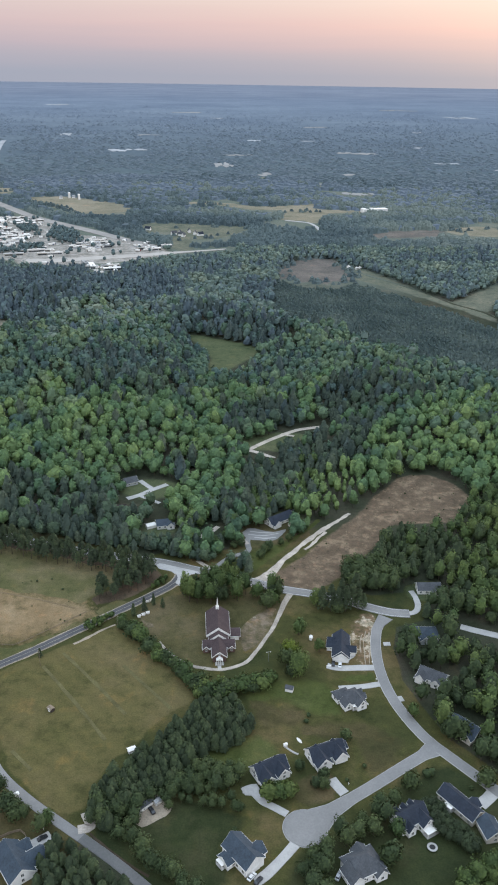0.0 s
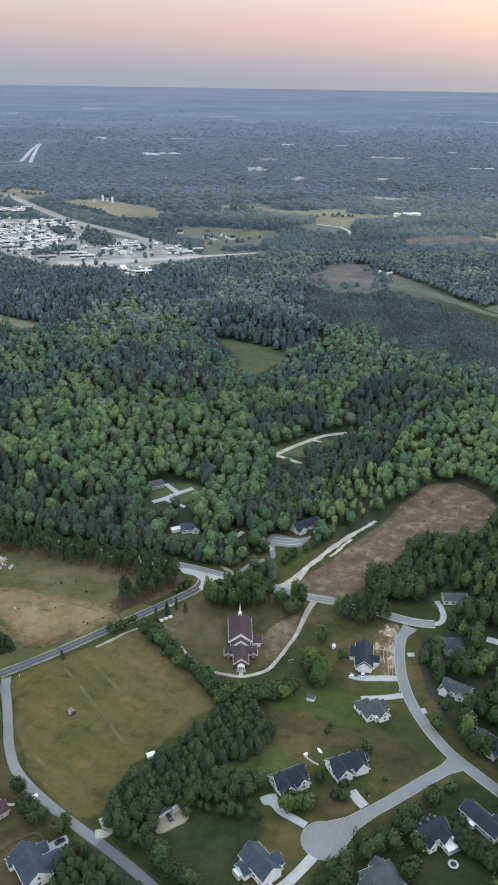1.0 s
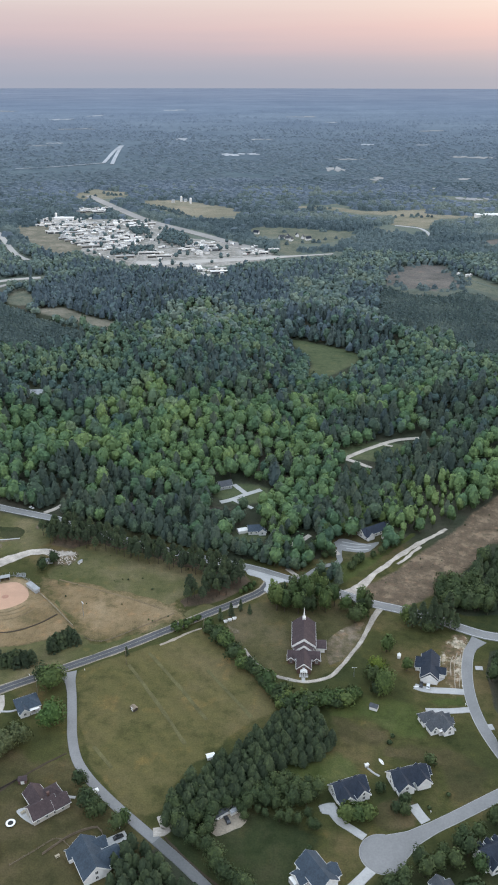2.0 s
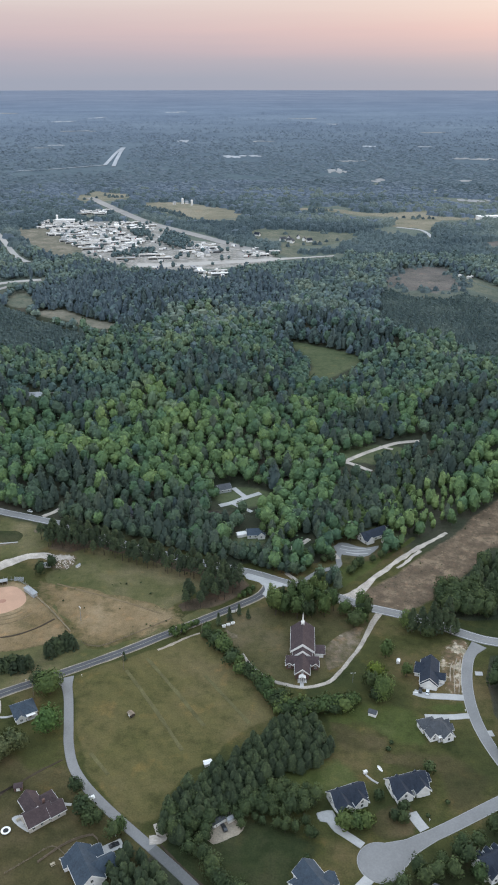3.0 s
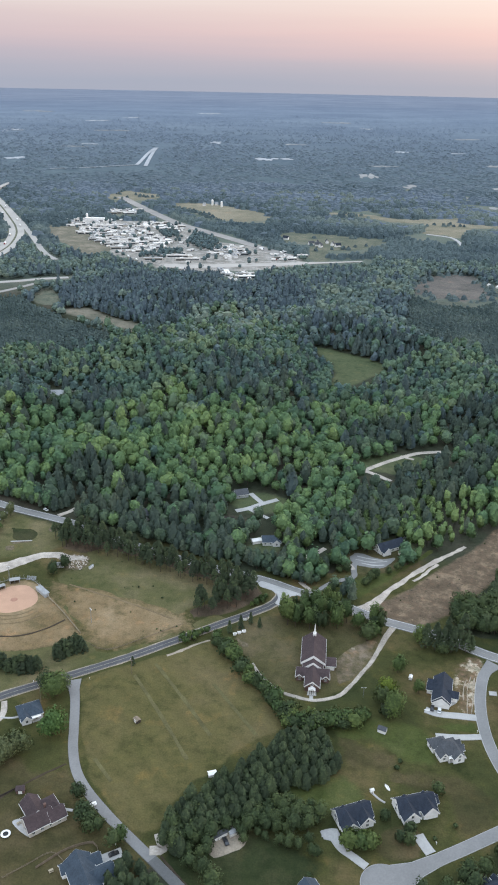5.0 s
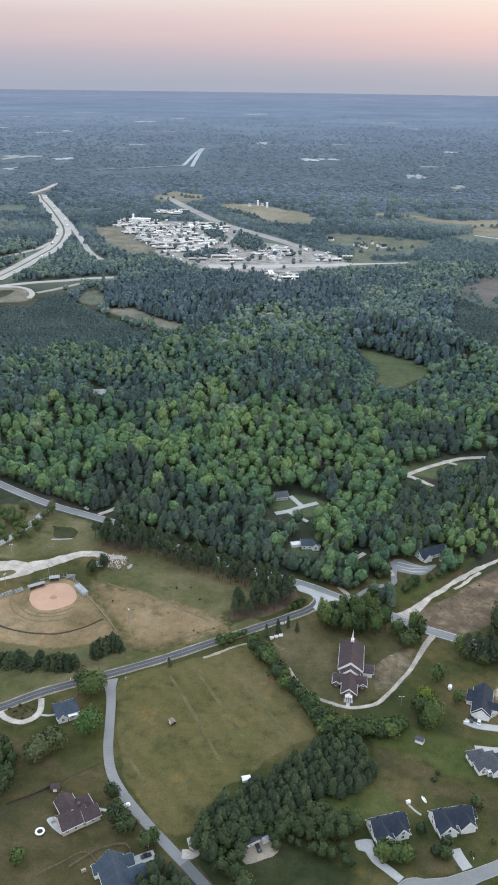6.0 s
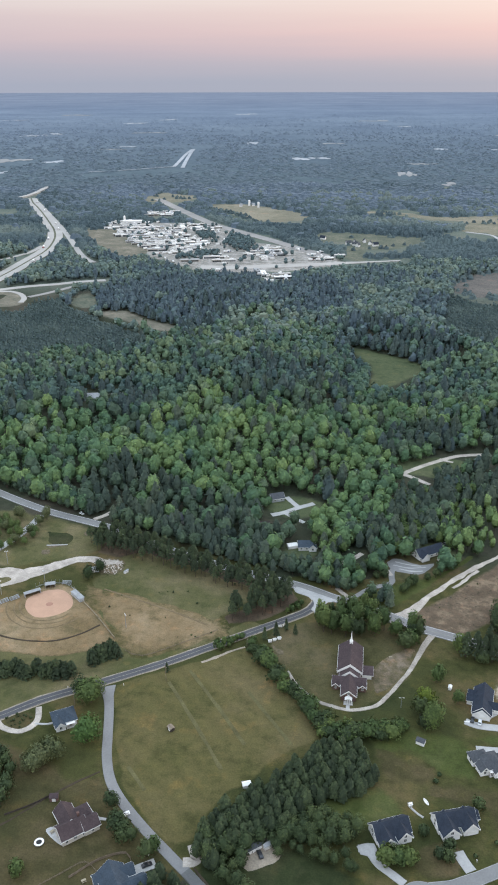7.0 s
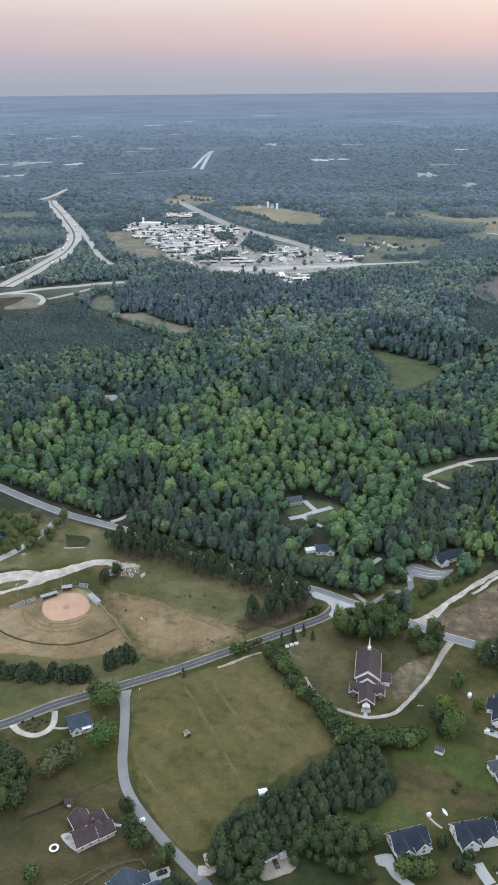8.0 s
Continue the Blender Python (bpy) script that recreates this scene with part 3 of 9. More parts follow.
SAND_D = [(-70.6, 388.1), (-67.2, 385.1), (-62.9, 382.4), (-62.5, 379.9), (-65.2, 378.9), (-68.4, 382.3)]
SAND_E = [(-75.5, 385.6), (-73.6, 386), (-69.6, 380.2), (-70.8, 379.4)]
HEADLAND = [(-105.5, 364.4), (-98.8, 369.8), (-93.6, 375.4), (-89.4, 378.9), (-84.5, 382.0)]
CEDARS = [(-74.7, 390.9), (-68.9, 395.9), (-63.8, 401.4), (-58.2, 399.3), (-46.2, 412.9)]
ROADSHRUB = [(-99.8, 379.5), (-96.4, 381.7), (-93.4, 383.3), (-91.8, 385), (-90.0, 386.8), (-87.8, 389), (-97.5, 377), (-93.2, 380.2), (-83, 385), (-80.5, 388), (-65.6, 418.4), (-62.7, 421), (-59.8, 423.5), (-58, 427.5), (-61, 427)]
PADSHRUB = [(2.6, 452.1), (4.5, 455.5), (8.8, 463.1), (17.6, 468.3), (24.9, 476.5), (34.1, 485.4), (-20.4, 473.6), (-25, 459.1), (-14.5, 464.7), (-9.4, 466.3), (-18.6, 441.3), (-13.7, 434.3), (49.8, 506.6), (23, 472.8), (31, 483), (6, 459)]
DRIVE_Q = [(-38, 480), (-31, 486), (-25, 494)]
DW1 = [(34, 344), (40, 342), (51, 342), (60, 342)]
DW1B = [(45, 348), (50, 353), (50, 360)]
DW2 = [(38, 326), (50, 327), (60, 329)]
DW3 = [(26.4, 266.2), (28.2, 262.6), (31.4, 257.6)]
DW4 = [(-14.2, 260.6), (-10.5, 260.6), (-8.0, 257.5), (-5.5, 254.4), (-0.4, 251.0), (5.0, 247.3)]
DRIVE_PAD = [(-14.6, 261.6), (-7.8, 263.9), (-7.0, 258.6), (-12.9, 258.0)]
BED = [(8.6, 262.1), (10, 254), (15, 251.5), (25.9, 255.7), (27, 263), (25.3, 269.0), (16.6, 268.9)]
GREEN_A = [(-12, 327), (0, 331), (14, 334), (34, 324), (36, 309), (20, 312), (5, 317), (-8, 320)]
GREEN_B = [(-30, 285), (-14, 292), (0, 290), (3, 282), (-10, 275), (-22, 274), (-30, 279)]
GREEN_C = [(48, 338), (60, 339), (60, 331), (48, 331), (40, 333)]
BROWN_A = [(-8, 316), (5, 314), (17, 310), (14, 300), (0, 300), (-8, 306)]
BROWN_B = [(14, 297), (34, 301), (54, 298), (64, 284), (48, 271), (40, 288), (22, 292)]
LANE_TAIL = [(-82, 237.2), (-70, 228), (-58, 218), (-46, 207)]
LANE_DITCH = [(-78.6, 239.3), (-70.9, 232.0), (-62.2, 225.0), (-52.5, 218.3)]
STREET_TREES = [(-273, 498), (-276, 481), (-256, 479), (-261, 465), (-253.5, 501), (-254.5, 491)]
YARD_TREES = [(1.9, 256.9), (-2.3, 256.2), (6.1, 257.3), (19.2, 262.2), (22.8, 266.2), (22.6, 260.9), (12.6, 272.2), (36.1, 289.9)]
LAWN_BUSHES = [(18.5, 301.5), (42.6, 272.5), (33.3, 264.8), (20, 306), (88.7, 259.2), (-18, 239)]
DW5 = [(-10, 215), (-6, 218), (0, 224), (7, 232)]
DW8 = [(90, 250), (95, 254), (98, 257)]
DW9 = [(66, 317), (70, 318)]
DW10 = [(68, 362), (72, 362)]
DW12 = [(-133.5, 259.3), (-130.4, 259.3), (-127.5, 256.2), (-121.9, 255.8)]
DW14 = [(-102, 234), (-95, 239)]
SPUR = [(-84, 241), (-79, 243), (-82, 250)]
YARDPAD = [(-61, 246), (-56, 254), (-52, 257), (-46, 252), (-50, 246), (-57, 242)]
F_OLIVE = [(-144, 338), (-121, 356), (-96, 372), (-82, 382), (-71, 370), (-56, 353), (-41, 333), (-37, 320), (-50, 309), (-65, 289), (-79, 269), (-83, 252), (-89, 249), (-100, 254), (-114, 268), (-125, 282), (-136, 309)]
F_TAN = [(-188, 416), (-184, 456), (-168, 470), (-93, 441), (-89, 426), (-104, 408), (-105, 381), (-138, 365), (-149, 368), (-158, 376)]
F_TAN2 = [(-190, 424), (-167, 422), (-128, 413), (-103, 401), (-99, 392), (-112, 377), (-140, 364), (-152, 370), (-167, 389), (-186, 412)]
F_BALL = [(-251, 377), (-248, 392), (-232, 406), (-220, 419), (-201, 420), (-158, 376), (-166, 364), (-188, 355), (-214, 353), (-239, 355)]
F_VERGE = [(-251, 346), (-159, 373), (-139, 364), (-87, 406), (-86, 393), (-131, 358), (-157, 340), (-202, 304), (-224, 288)]
ARC = [(-248, 378), (-233, 370), (-217, 366), (-203, 366), (-191, 369), (-180, 377), (-172, 387)]
FOUL = [(-200, 417), (-193, 410), (-179, 397), (-159, 376)]
F_CHURCH = [(-73, 392), (-57, 409), (-25, 415), (16, 410), (8, 381), (-0, 362), (-10, 348), (-24, 342), (-41, 346), (-56, 364)]
F_DIRT = [(-14, 374), (-2, 393), (10, 398), (7, 381), (-4, 359), (-10, 355)]
F_CLEAR = [(9, 431), (25, 446), (49, 477), (73, 506), (116, 567), (134, 575), (149, 571), (167, 536), (144, 502), (108, 496), (93, 492), (84, 469), (56, 433), (36, 416), (15, 419)]
F_GLADE = [(-65, 962), (-16, 942), (24, 900), (9, 863), (-20, 828), (-41, 821), (-33, 872), (-50, 926)]
F_BRUSH = [(67, 1305), (94, 1389), (137, 1429), (176, 1421), (185, 1374), (191, 1322), (188, 1269), (161, 1237), (126, 1240), (93, 1258)]
F_STRIPG = [(179, 1383), (221, 1331), (253, 1259), (281, 1186), (309, 1130), (337, 1084), (351, 1050), (342, 1019), (326, 1049), (301, 1098), (272, 1145), (242, 1199), (207, 1250), (182, 1288)]
F_RIGHT = [(308, 1123), (343, 1164), (410, 1236), (430, 1230), (393, 1165), (370, 1120), (345, 1075), (325, 1099)]
PLANT_R = [(62, 1240), (93, 1250), (126, 1234), (161, 1231), (190, 1258), (207, 1243), (242, 1192), (272, 1138), (301, 1091), (326, 1042), (340, 1008), (336, 963), (280, 789), (221, 844), (181, 894), (126, 978), (72, 1011), (45, 1052)]
PLANT_L = [(-606, 993), (-569, 1017), (-560, 1133), (-525, 1146), (-412, 1033), (-324, 961), (-312, 924), (-388, 873), (-474, 832), (-509, 819)]
F_PATCH = [(-422, 1061), (-388, 1082), (-335, 1040), (-288, 1012), (-296, 984), (-362, 1027)]
F_PATCH2 = [(-485, 1114), (-478, 1187), (-446, 1138), (-441, 1089)]
F_TOWER = [(-529, 2169), (-463, 2072), (-382, 1957), (-330, 1918), (-296, 1903), (-249, 1940), (-226, 1976), (-263, 2066), (-366, 2160), (-430, 2198), (-500, 2182)]
F_FARM = [(-196, 1777), (-167, 1675), (-124, 1677), (-115, 1511), (-75, 1492), (-78, 1598), (-54, 1599), (-10, 1632), (45, 1754), (-33, 1764), (-82, 1783), (-154, 1787)]
F_FAR1 = [(-118, 2076), (-49, 2081), (60, 1995), (128, 1999), (207, 1977), (221, 2100), (133, 2064), (62, 2050), (-6, 2104), (-85, 2118)]
F_FAR2 = [(-728, 2275), (-709, 2407), (-572, 2333), (-605, 2208), (-681, 2198)]
F_FAR3 = [(117, 1840), (160, 1835), (190, 1800), (205, 1851), (231, 1945), (314, 1955), (330, 1990), (210, 2010), (127, 1990)]
F_FAR4 = [(449, 1705), (486, 1668), (544, 1658), (600, 1700), (574, 1753), (543, 1780), (474, 1755), (444, 1732)]
F_MAUVE = [(264, 1657), (328, 1635), (427, 1665), (444, 1732), (344, 1714)]
FARM_LANE = [(123, 1840), (147, 1826), (172, 1808), (183, 1765), (186, 1716)]
HEDGEROW = [(-492, 2089), (-409, 2000), (-337, 1876), (-295, 1847), (-263, 1841)]
CUTLINE = [(190, 1355), (208, 1310), (250, 1240), (287, 1172), (307, 1120), (335, 1078), (348, 1041)]
F_MID = [(10, 1520), (40, 1545), (72, 1430), (60, 1365), (25, 1400)]
COMM = [(-670, 1787), (-652, 1872), (-579, 1858), (-472, 1857), (-400, 1827), (-318, 1659), (-231, 1610), (-160, 1562), (-111, 1464), (-146, 1419), (-218, 1375), (-330, 1356), (-406, 1416), (-460, 1460), (-568, 1621)]
COMM_F = [(-694, 1729), (-626, 1754), (-534, 1626), (-476, 1512), (-515, 1462), (-592, 1554)]
STRIP = [(-351, 1388), (-291, 1395), (-227, 1420), (-161, 1442), (-113, 1464), (-68, 1482), (-11, 1505)]
DIAG = [(-679, 2258), (-652, 2214), (-553, 2046), (-433, 1855), (-340, 1748), (-271, 1670), (-206, 1592), (-136, 1511)]
HWY = [(-656, 1197), (-658, 1257), (-660, 1306), (-668, 1404), (-672, 1457), (-682, 1514), (-702, 1585), (-725, 1649), (-756, 1717), (-786, 1774), (-874, 1934), (-937, 2044), (-985, 2124), (-1030, 2212)]
HWY2 = [(-546, 1394), (-566, 1416), (-601, 1470), (-653, 1568), (-710, 1673), (-764, 1770), (-813, 1854), (-891, 1990), (-972, 2127), (-1023, 2213)]
HWY3 = [(-733, 1336), (-720, 1384), (-708, 1429), (-699, 1470), (-704, 1534)]
LOWRD = [(-661, 1131), (-616, 1171), (-583, 1200), (-545, 1222), (-516, 1244), (-478, 1263)]
RAMP = [(-553, 1134), (-540, 1154), (-527, 1179), (-513, 1212)]
RAMP2 = [(-631, 1156), (-611, 1160), (-596, 1163), (-575, 1152), (-556, 1126), (-550, 1100)]
FARHWY = [(-884, 3187), (-922, 3405), (-978, 3713), (-1014, 3939), (-1033, 4081)]
FARHWY2 = [(-840, 3146), (-890, 3382), (-952, 3685), (-996, 3906), (-1027, 4081)]
FARRD = [(-1136, 2941), (-1033, 3016), (-954, 3111), (-884, 3187)]
TOWERS = [(-406, 2165), (-377, 2137)]
H1 = (42.6, 353.3)
H2 = (42.7, 311.3)
H3 = (26.0, 278.0)
H4 = (-1.1, 267.4)
H5 = (-16.5, 224.7)
H6 = (32.6, 215.8)
H7 = (57.8, 240.9)
H8 = (81.2, 250.7)
H8B = (89.8, 237.3)
H9 = (88.9, 331.6)
H10 = (94.8, 367.3)
H11 = (98.7, 296.4)
H12 = (-133.2, 249.2)
H13 = (-161.3, 306.9)
H14 = (-104.6, 224.2)
H15 = (-91.9, 562.7)
H16 = (19.6, 501.9)
H17 = (-67.4, 494.2)
H18 = (105.4, 413.6)
RING2 = (63.7, 228.9)
RING = (-145.4, 239.4)
W_EAST = [(52, 430), (92, 488), (108, 494), (143, 498), (168, 533), (204, 556), (280, 566), (144, 251), (107, 263), (98, 274), (88, 286), (83, 297), (78, 313), (73, 332), (74, 358), (78, 378), (95, 384), (102, 412), (70, 408)]
L_EAST = [(70, 350), (79, 350), (82, 336), (78, 317), (73, 318), (69, 330)]
W_BELT = [(-214, 479), (-198, 487), (-153, 473), (-108, 458), (-66, 442), (-63, 426), (-76, 412), (-99, 399), (-102, 407), (-81, 430), (-111, 440), (-161, 457), (-202, 464)]
W_GROVE = [(-82, 244), (-80, 257), (-63, 278), (-44, 300), (-34, 312), (-19, 315), (-9, 303), (-9, 295), (-19, 283), (-31, 281), (-39, 274), (-43, 264), (-57, 257), (-67, 248), (-72, 239), (-76, 235)]
HEDGE = [(-79, 379), (-64, 363), (-49, 344), (-36, 326), (-25, 323), (-9, 326), (3, 331)]
W_CHURCH = [(-47, 403), (-30, 398), (-15, 401), (-4, 416), (-11, 423), (-29, 424), (-45, 417)]
W_CHURCH2 = [(-1, 404), (10, 398), (16, 404), (10, 411), (2, 410)]
W_MID = [(-81, 452), (-74, 477), (-54, 510), (-25, 540), (-2, 570), (58, 600), (53, 531), (40, 509), (21, 502), (-8, 483), (-18, 464), (-46, 456), (-54, 464)]
W_BALLROW1 = [(-240, 338), (-218, 334), (-193, 335), (-196, 341), (-221, 339), (-243, 344)]
W_BALLROW2 = [(-192, 336), (-169, 339), (-172, 346), (-193, 343)]
W_BALLROW3 = [(-167, 350), (-152, 361), (-156, 366), (-169, 356)]
W_SW = [(-93, 233), (-80, 234), (-60, 222), (-44, 207), (-96, 208), (-96, 223)]
W_S1 = [(-79, 253), (-74, 260), (-62, 263), (-58, 249), (-62, 238), (-51, 224), (-40, 216), (-26, 209), (-37, 207), (-58, 222), (-73, 235)]
W_STRIPS = [(-46, 258), (-36, 263), (-16, 254), (-12, 245), (-21, 248), (-39, 253)]
W_BOT = [(16, 231), (22, 225), (18, 205), (7, 206), (9, 220)]
W_BR1 = [(38, 247), (50, 259), (57, 256), (52, 247), (42, 233), (30, 228), (23, 230), (27, 242)]
W_BR2 = [(64, 250), (71, 252), (76, 240), (83, 232), (83, 224), (77, 226), (67, 236)]
W_BR3 = [(71, 214), (82, 221), (99, 223), (92, 203), (68, 204)]
W_BR4 = [(64, 264), (73, 270), (78, 272), (76, 267), (67, 260)]
W_LW = [(-217, 285), (-194, 286), (-178, 282), (-170, 267), (-167, 254), (-176, 253), (-196, 249)]
W_NW = [(-341, 502), (-308, 509), (-268, 490), (-243, 475), (-250, 462), (-277, 449), (-306, 440)]
W_TRK = [(50, 413), (67, 406), (61, 392), (35, 401)]
YT_A = [(14, 349), (17, 337), (-147, 298), (-154, 324), (-162, 280), (-165, 277), (-159, 285), (-122, 354), (-122, 263), (-115, 251), (-111, 247), (-97, 244), (-148, 224), (-196, 433), (-191, 441), (-160, 329), (21, 371), (7, 400)]
YT_B = [(12, 344), (14, 335), (46, 392), (31, 356), (-1, 408), (9, 407), (4, 396), (-37, 408), (34, 398), (88, 218), (45, 222), (61, 259), (96, 261), (50, 235), (105, 308), (87, 304), (86, 293), (92, 289), (72, 305), (96, 316), (100, 282), (104, 278)]
EST_A = [(-677, 1826), (-614, 1869), (-552, 1796), (-540, 1754), (-646, 1738)]
EST_B = [(-617, 1718), (-546, 1792), (-466, 1728), (-387, 1617), (-372, 1538), (-433, 1491), (-512, 1546), (-586, 1652)]
EST_C = [(-500, 1827), (-443, 1846), (-410, 1802), (-413, 1758), (-483, 1754)]
EST_D = [(-287, 1509), (-274, 1603), (-243, 1588), (-226, 1524), (-253, 1471)]
EST_E = [(-181, 1525), (-148, 1574), (-115, 1514), (-158, 1470)]
EST_F = [(-642, 2012), (-565, 2023), (-548, 1956), (-615, 1946)]
EST_G = [(-255, 1369), (-204, 1367), (-175, 1316), (-220, 1292)]
EST_H = [(-364, 1502), (-290, 1523), (-277, 1471), (-318, 1422), (-386, 1420), (-395, 1443)]
ESTT_A = [(-439, 1728), (-417, 1748), (-383, 1671), (-411, 1640)]
ESTT_B = [(-356, 1601), (-363, 1708), (-331, 1706), (-280, 1572), (-281, 1533), (-325, 1555)]
ESTT_C = [(-416, 1466), (-380, 1509), (-349, 1514), (-339, 1486), (-368, 1460), (-409, 1443)]
ESTT_D = [(-226, 1524), (-219, 1525), (-217, 1507), (-224, 1506)]
ESTT_E = [(-166, 1580), (-150, 1602), (-122, 1558), (-129, 1526), (-157, 1562)]
F_RAMP = [(-664, 1130), (-635, 1146), (-606, 1162), (-557, 1134), (-548, 1084), (-594, 1066), (-625, 1058)]
WHITEHOUSE = [(-306, 739)]
WOODLANE = [(-322, 754), (-303, 760), (-284, 767)]
SPOIL = [(-196, 452), (-190, 457), (-181, 457), (-178, 449), (-181, 440), (-189, 440)]
BASIN = [(-246, 485), (-232, 486), (-225, 478), (-225, 470), (-237, 468), (-243, 476)]
SAND_A = [(-239, 466), (-226, 471), (-224, 468), (-237, 463)]
SAND_B = [(-240, 460), (-235, 462), (-232, 457), (-237, 454)]
SAND_C = [(-220, 487), (-218, 492), (-213, 490), (-213, 484), (-217, 483)]
POND = [(-304, 476), (-290, 480), (-286, 476), (-286, 469), (-297, 463)]
MULCH = [(-192, 305), (-190, 308), (-183, 311), (-179, 309), (-178, 303), (-182, 300), (-187, 300)]
DITCH = [(-174, 237), (-163, 248), (-156, 257), (-148, 267), (-134, 281)]
PEN = [(-138.5, 219.7), (-131.1, 227.0), (-123.4, 233.9), (-116.0, 230.0)]
PINE_DRIVE = [(-220, 507), (-214, 514), (-210, 522), (-208, 529)]
LIGHTS = [(-255, 440), (-243, 406), (-156, 387), (-221, 422)]
PASTLINE = [(-182, 423), (-160, 416), (-135, 408), (-110, 398)]
OVERPASS = [(-1061, 2207), (-1057, 2251), (-1063, 2323), (-1087, 2461)]
APRON = [(-63.7, 446.9), (-50.2, 442.1), (-36.6, 436.3), (-42.4, 433.8), (-44.8, 430.9), (-46, 424.7), (-49, 421.5), (-52, 423.5), (-50.8, 430), (-54.4, 437.4), (-63, 441.3)]
BOAT = [(14, 290), (36, 344)]
STREAK_A = [(63, 377), (60, 365), (59, 355), (57, 344)]
STREAK_B = [(60, 374), (57, 363), (56, 353), (55, 344)]
STREAK_C = [(66, 384), (63, 373), (62, 363)]
STREAK_D = [(57, 370), (55, 363), (54, 354)]
ISLAND = [(-265, 410), (-261, 417), (-255, 422), (-247, 425), (-244, 422), (-249, 416), (-257, 410)]
CLAYBANK = [(60, 390), (68, 387), (63, 368), (57, 341), (52, 339), (52, 353), (51, 373)]
TRAIL_A = [(-119, 346), (-115, 341), (-96, 316), (-79, 292)]
TRAIL_B = [(-110, 357), (-95, 339), (-82, 323), (-71, 309)]
TRAIL_C = [(-76, 346), (-66, 334), (-58, 324), (-49, 313)]
TRAIL_D = [(-122, 286), (-118, 282), (-114, 278), (-110, 274)]
W_TRK2 = [(48, 425), (63, 441), (77, 444), (94, 418), (89, 406), (71, 411), (54, 416)]
W_H12 = [(-129, 265), (-121, 266), (-109, 254), (-95, 242), (-98, 238), (-109, 245), (-121, 253)]
ROADPINE = [(37, 395), (42, 394), (46, 392), (51, 393), (55, 396), (59, 394), (62, 396), (49, 400), (58, 402)]
W_GR2 = [(-57, 254), (-40, 269), (-28, 276), (-19, 272), (-9, 265), (-20, 258), (-39, 259), (-46, 250)]
MEADOW_W = [(-318, 477), (-280, 508), (-212, 490), (-204, 463), (-235, 446), (-292, 430)]
SIDE_ST = [(-280, 438), (-275, 447), (-269, 458), (-264, 475), (-261, 491), (-260, 506)]
LAWN_SE = [(12, 228), (27, 239), (41, 250), (67, 267), (82, 273), (103, 250), (110, 228), (95, 199), (6, 201)]
LAWN_S = [(-78, 250), (-56, 255), (-26, 255), (-14, 245), (-26, 232), (-22, 211), (-43, 204), (-60, 222), (-76, 236)]
LAWN_SW = [(-210, 283), (-176, 286), (-147, 276), (-132, 277), (-119, 264), (-97, 245), (-83, 233), (-90, 221), (-171, 205)]

FAR_LANE = [(116, 377), (122, 374), (136, 368), (152, 361), (175, 350)]
# stands of the great wood
BRIGHT_A = [(-340, 639), (-323, 663), (-289, 660), (-254, 658), (-228, 653), (-212, 671), (-191, 669), (-159, 666), (-140, 676), (-122, 687), (-103, 702), (-82, 700), (-61, 688), (-43, 644), (-42, 601), (-68, 575), (-93, 567), (-104, 553), (-96, 533), (-111, 527), (-133, 547), (-152, 552), (-181, 560), (-209, 578), (-232, 576), (-264, 583), (-305, 586)]
BRIGHT_B = [(-215, 730), (-212, 761), (-196, 768), (-173, 743), (-148, 692), (-161, 675), (-188, 676), (-202, 680), (-212, 668), (-226, 670), (-239, 701)]
BRIGHT_C = [(-61, 524), (-60, 560), (-35, 595), (-8, 601), (2, 578), (-7, 553), (-15, 534), (-27, 510), (-42, 482), (-57, 482), (-66, 510)]
BRIGHT_D = [(-284, 525), (-293, 560), (-283, 576), (-262, 572), (-248, 538), (-254, 513), (-270, 509)]
DARK_ROAD = [(-241, 525), (-251, 563), (-219, 579), (-177, 549), (-144, 539), (-111, 523), (-94, 521), (-57, 479), (-54, 453), (-115, 468), (-181, 489), (-209, 500)]
DARK_MID = [(-172, 809), (-135, 837), (-75, 842), (-47, 785), (-42, 709), (-62, 705), (-84, 714), (-126, 712), (-143, 693), (-164, 742)]
DARK_GLADE = [(-80, 902), (-87, 983), (-63, 1028), (-21, 1046), (21, 1009), (66, 947), (45, 889), (8, 875), (-17, 895), (-43, 926)]
DARK_WEST = [(-418, 752), (-388, 769), (-325, 752), (-279, 775), (-233, 742), (-240, 701), (-237, 665), (-288, 671), (-327, 671), (-342, 644), (-357, 631)]
PALE_WEST = [(-459, 834), (-414, 856), (-350, 867), (-304, 894), (-241, 886), (-221, 808), (-282, 784), (-330, 764), (-392, 777), (-422, 761)]
DARK_WEDGE = [(-14, 650), (-11, 689), (19, 716), (44, 712), (47, 676), (18, 660)]
DARK_NE = [(-29, 510), (-15, 534), (1, 573), (34, 578), (53, 620), (73, 635), (68, 574), (34, 562), (21, 520), (-6, 503), (-21, 496)]
DARK_FAR = [(-410, 1031), (-456, 1178), (-372, 1292), (-286, 1328), (-116, 1305), (-72, 1163), (-99, 1107), (-174, 1089), (-231, 1065), (-241, 972), (-302, 984), (-362, 1027)]
PALE_FAR = [(-239, 1028), (-196, 1083), (-126, 1079), (-83, 1102), (-51, 1073), (-87, 983), (-77, 871), (-124, 850), (-198, 843), (-251, 873), (-255, 942)]
LIT_EAST = [(-47, 785), (-14, 793), (20, 854), (57, 902), (94, 891), (76, 670), (51, 665), (46, 702), (19, 716), (-16, 688), (-28, 647), (-43, 656), (-42, 716)]
YOUNG = [(23, 513), (29, 556), (50, 570), (67, 569), (62, 506), (31, 488)]
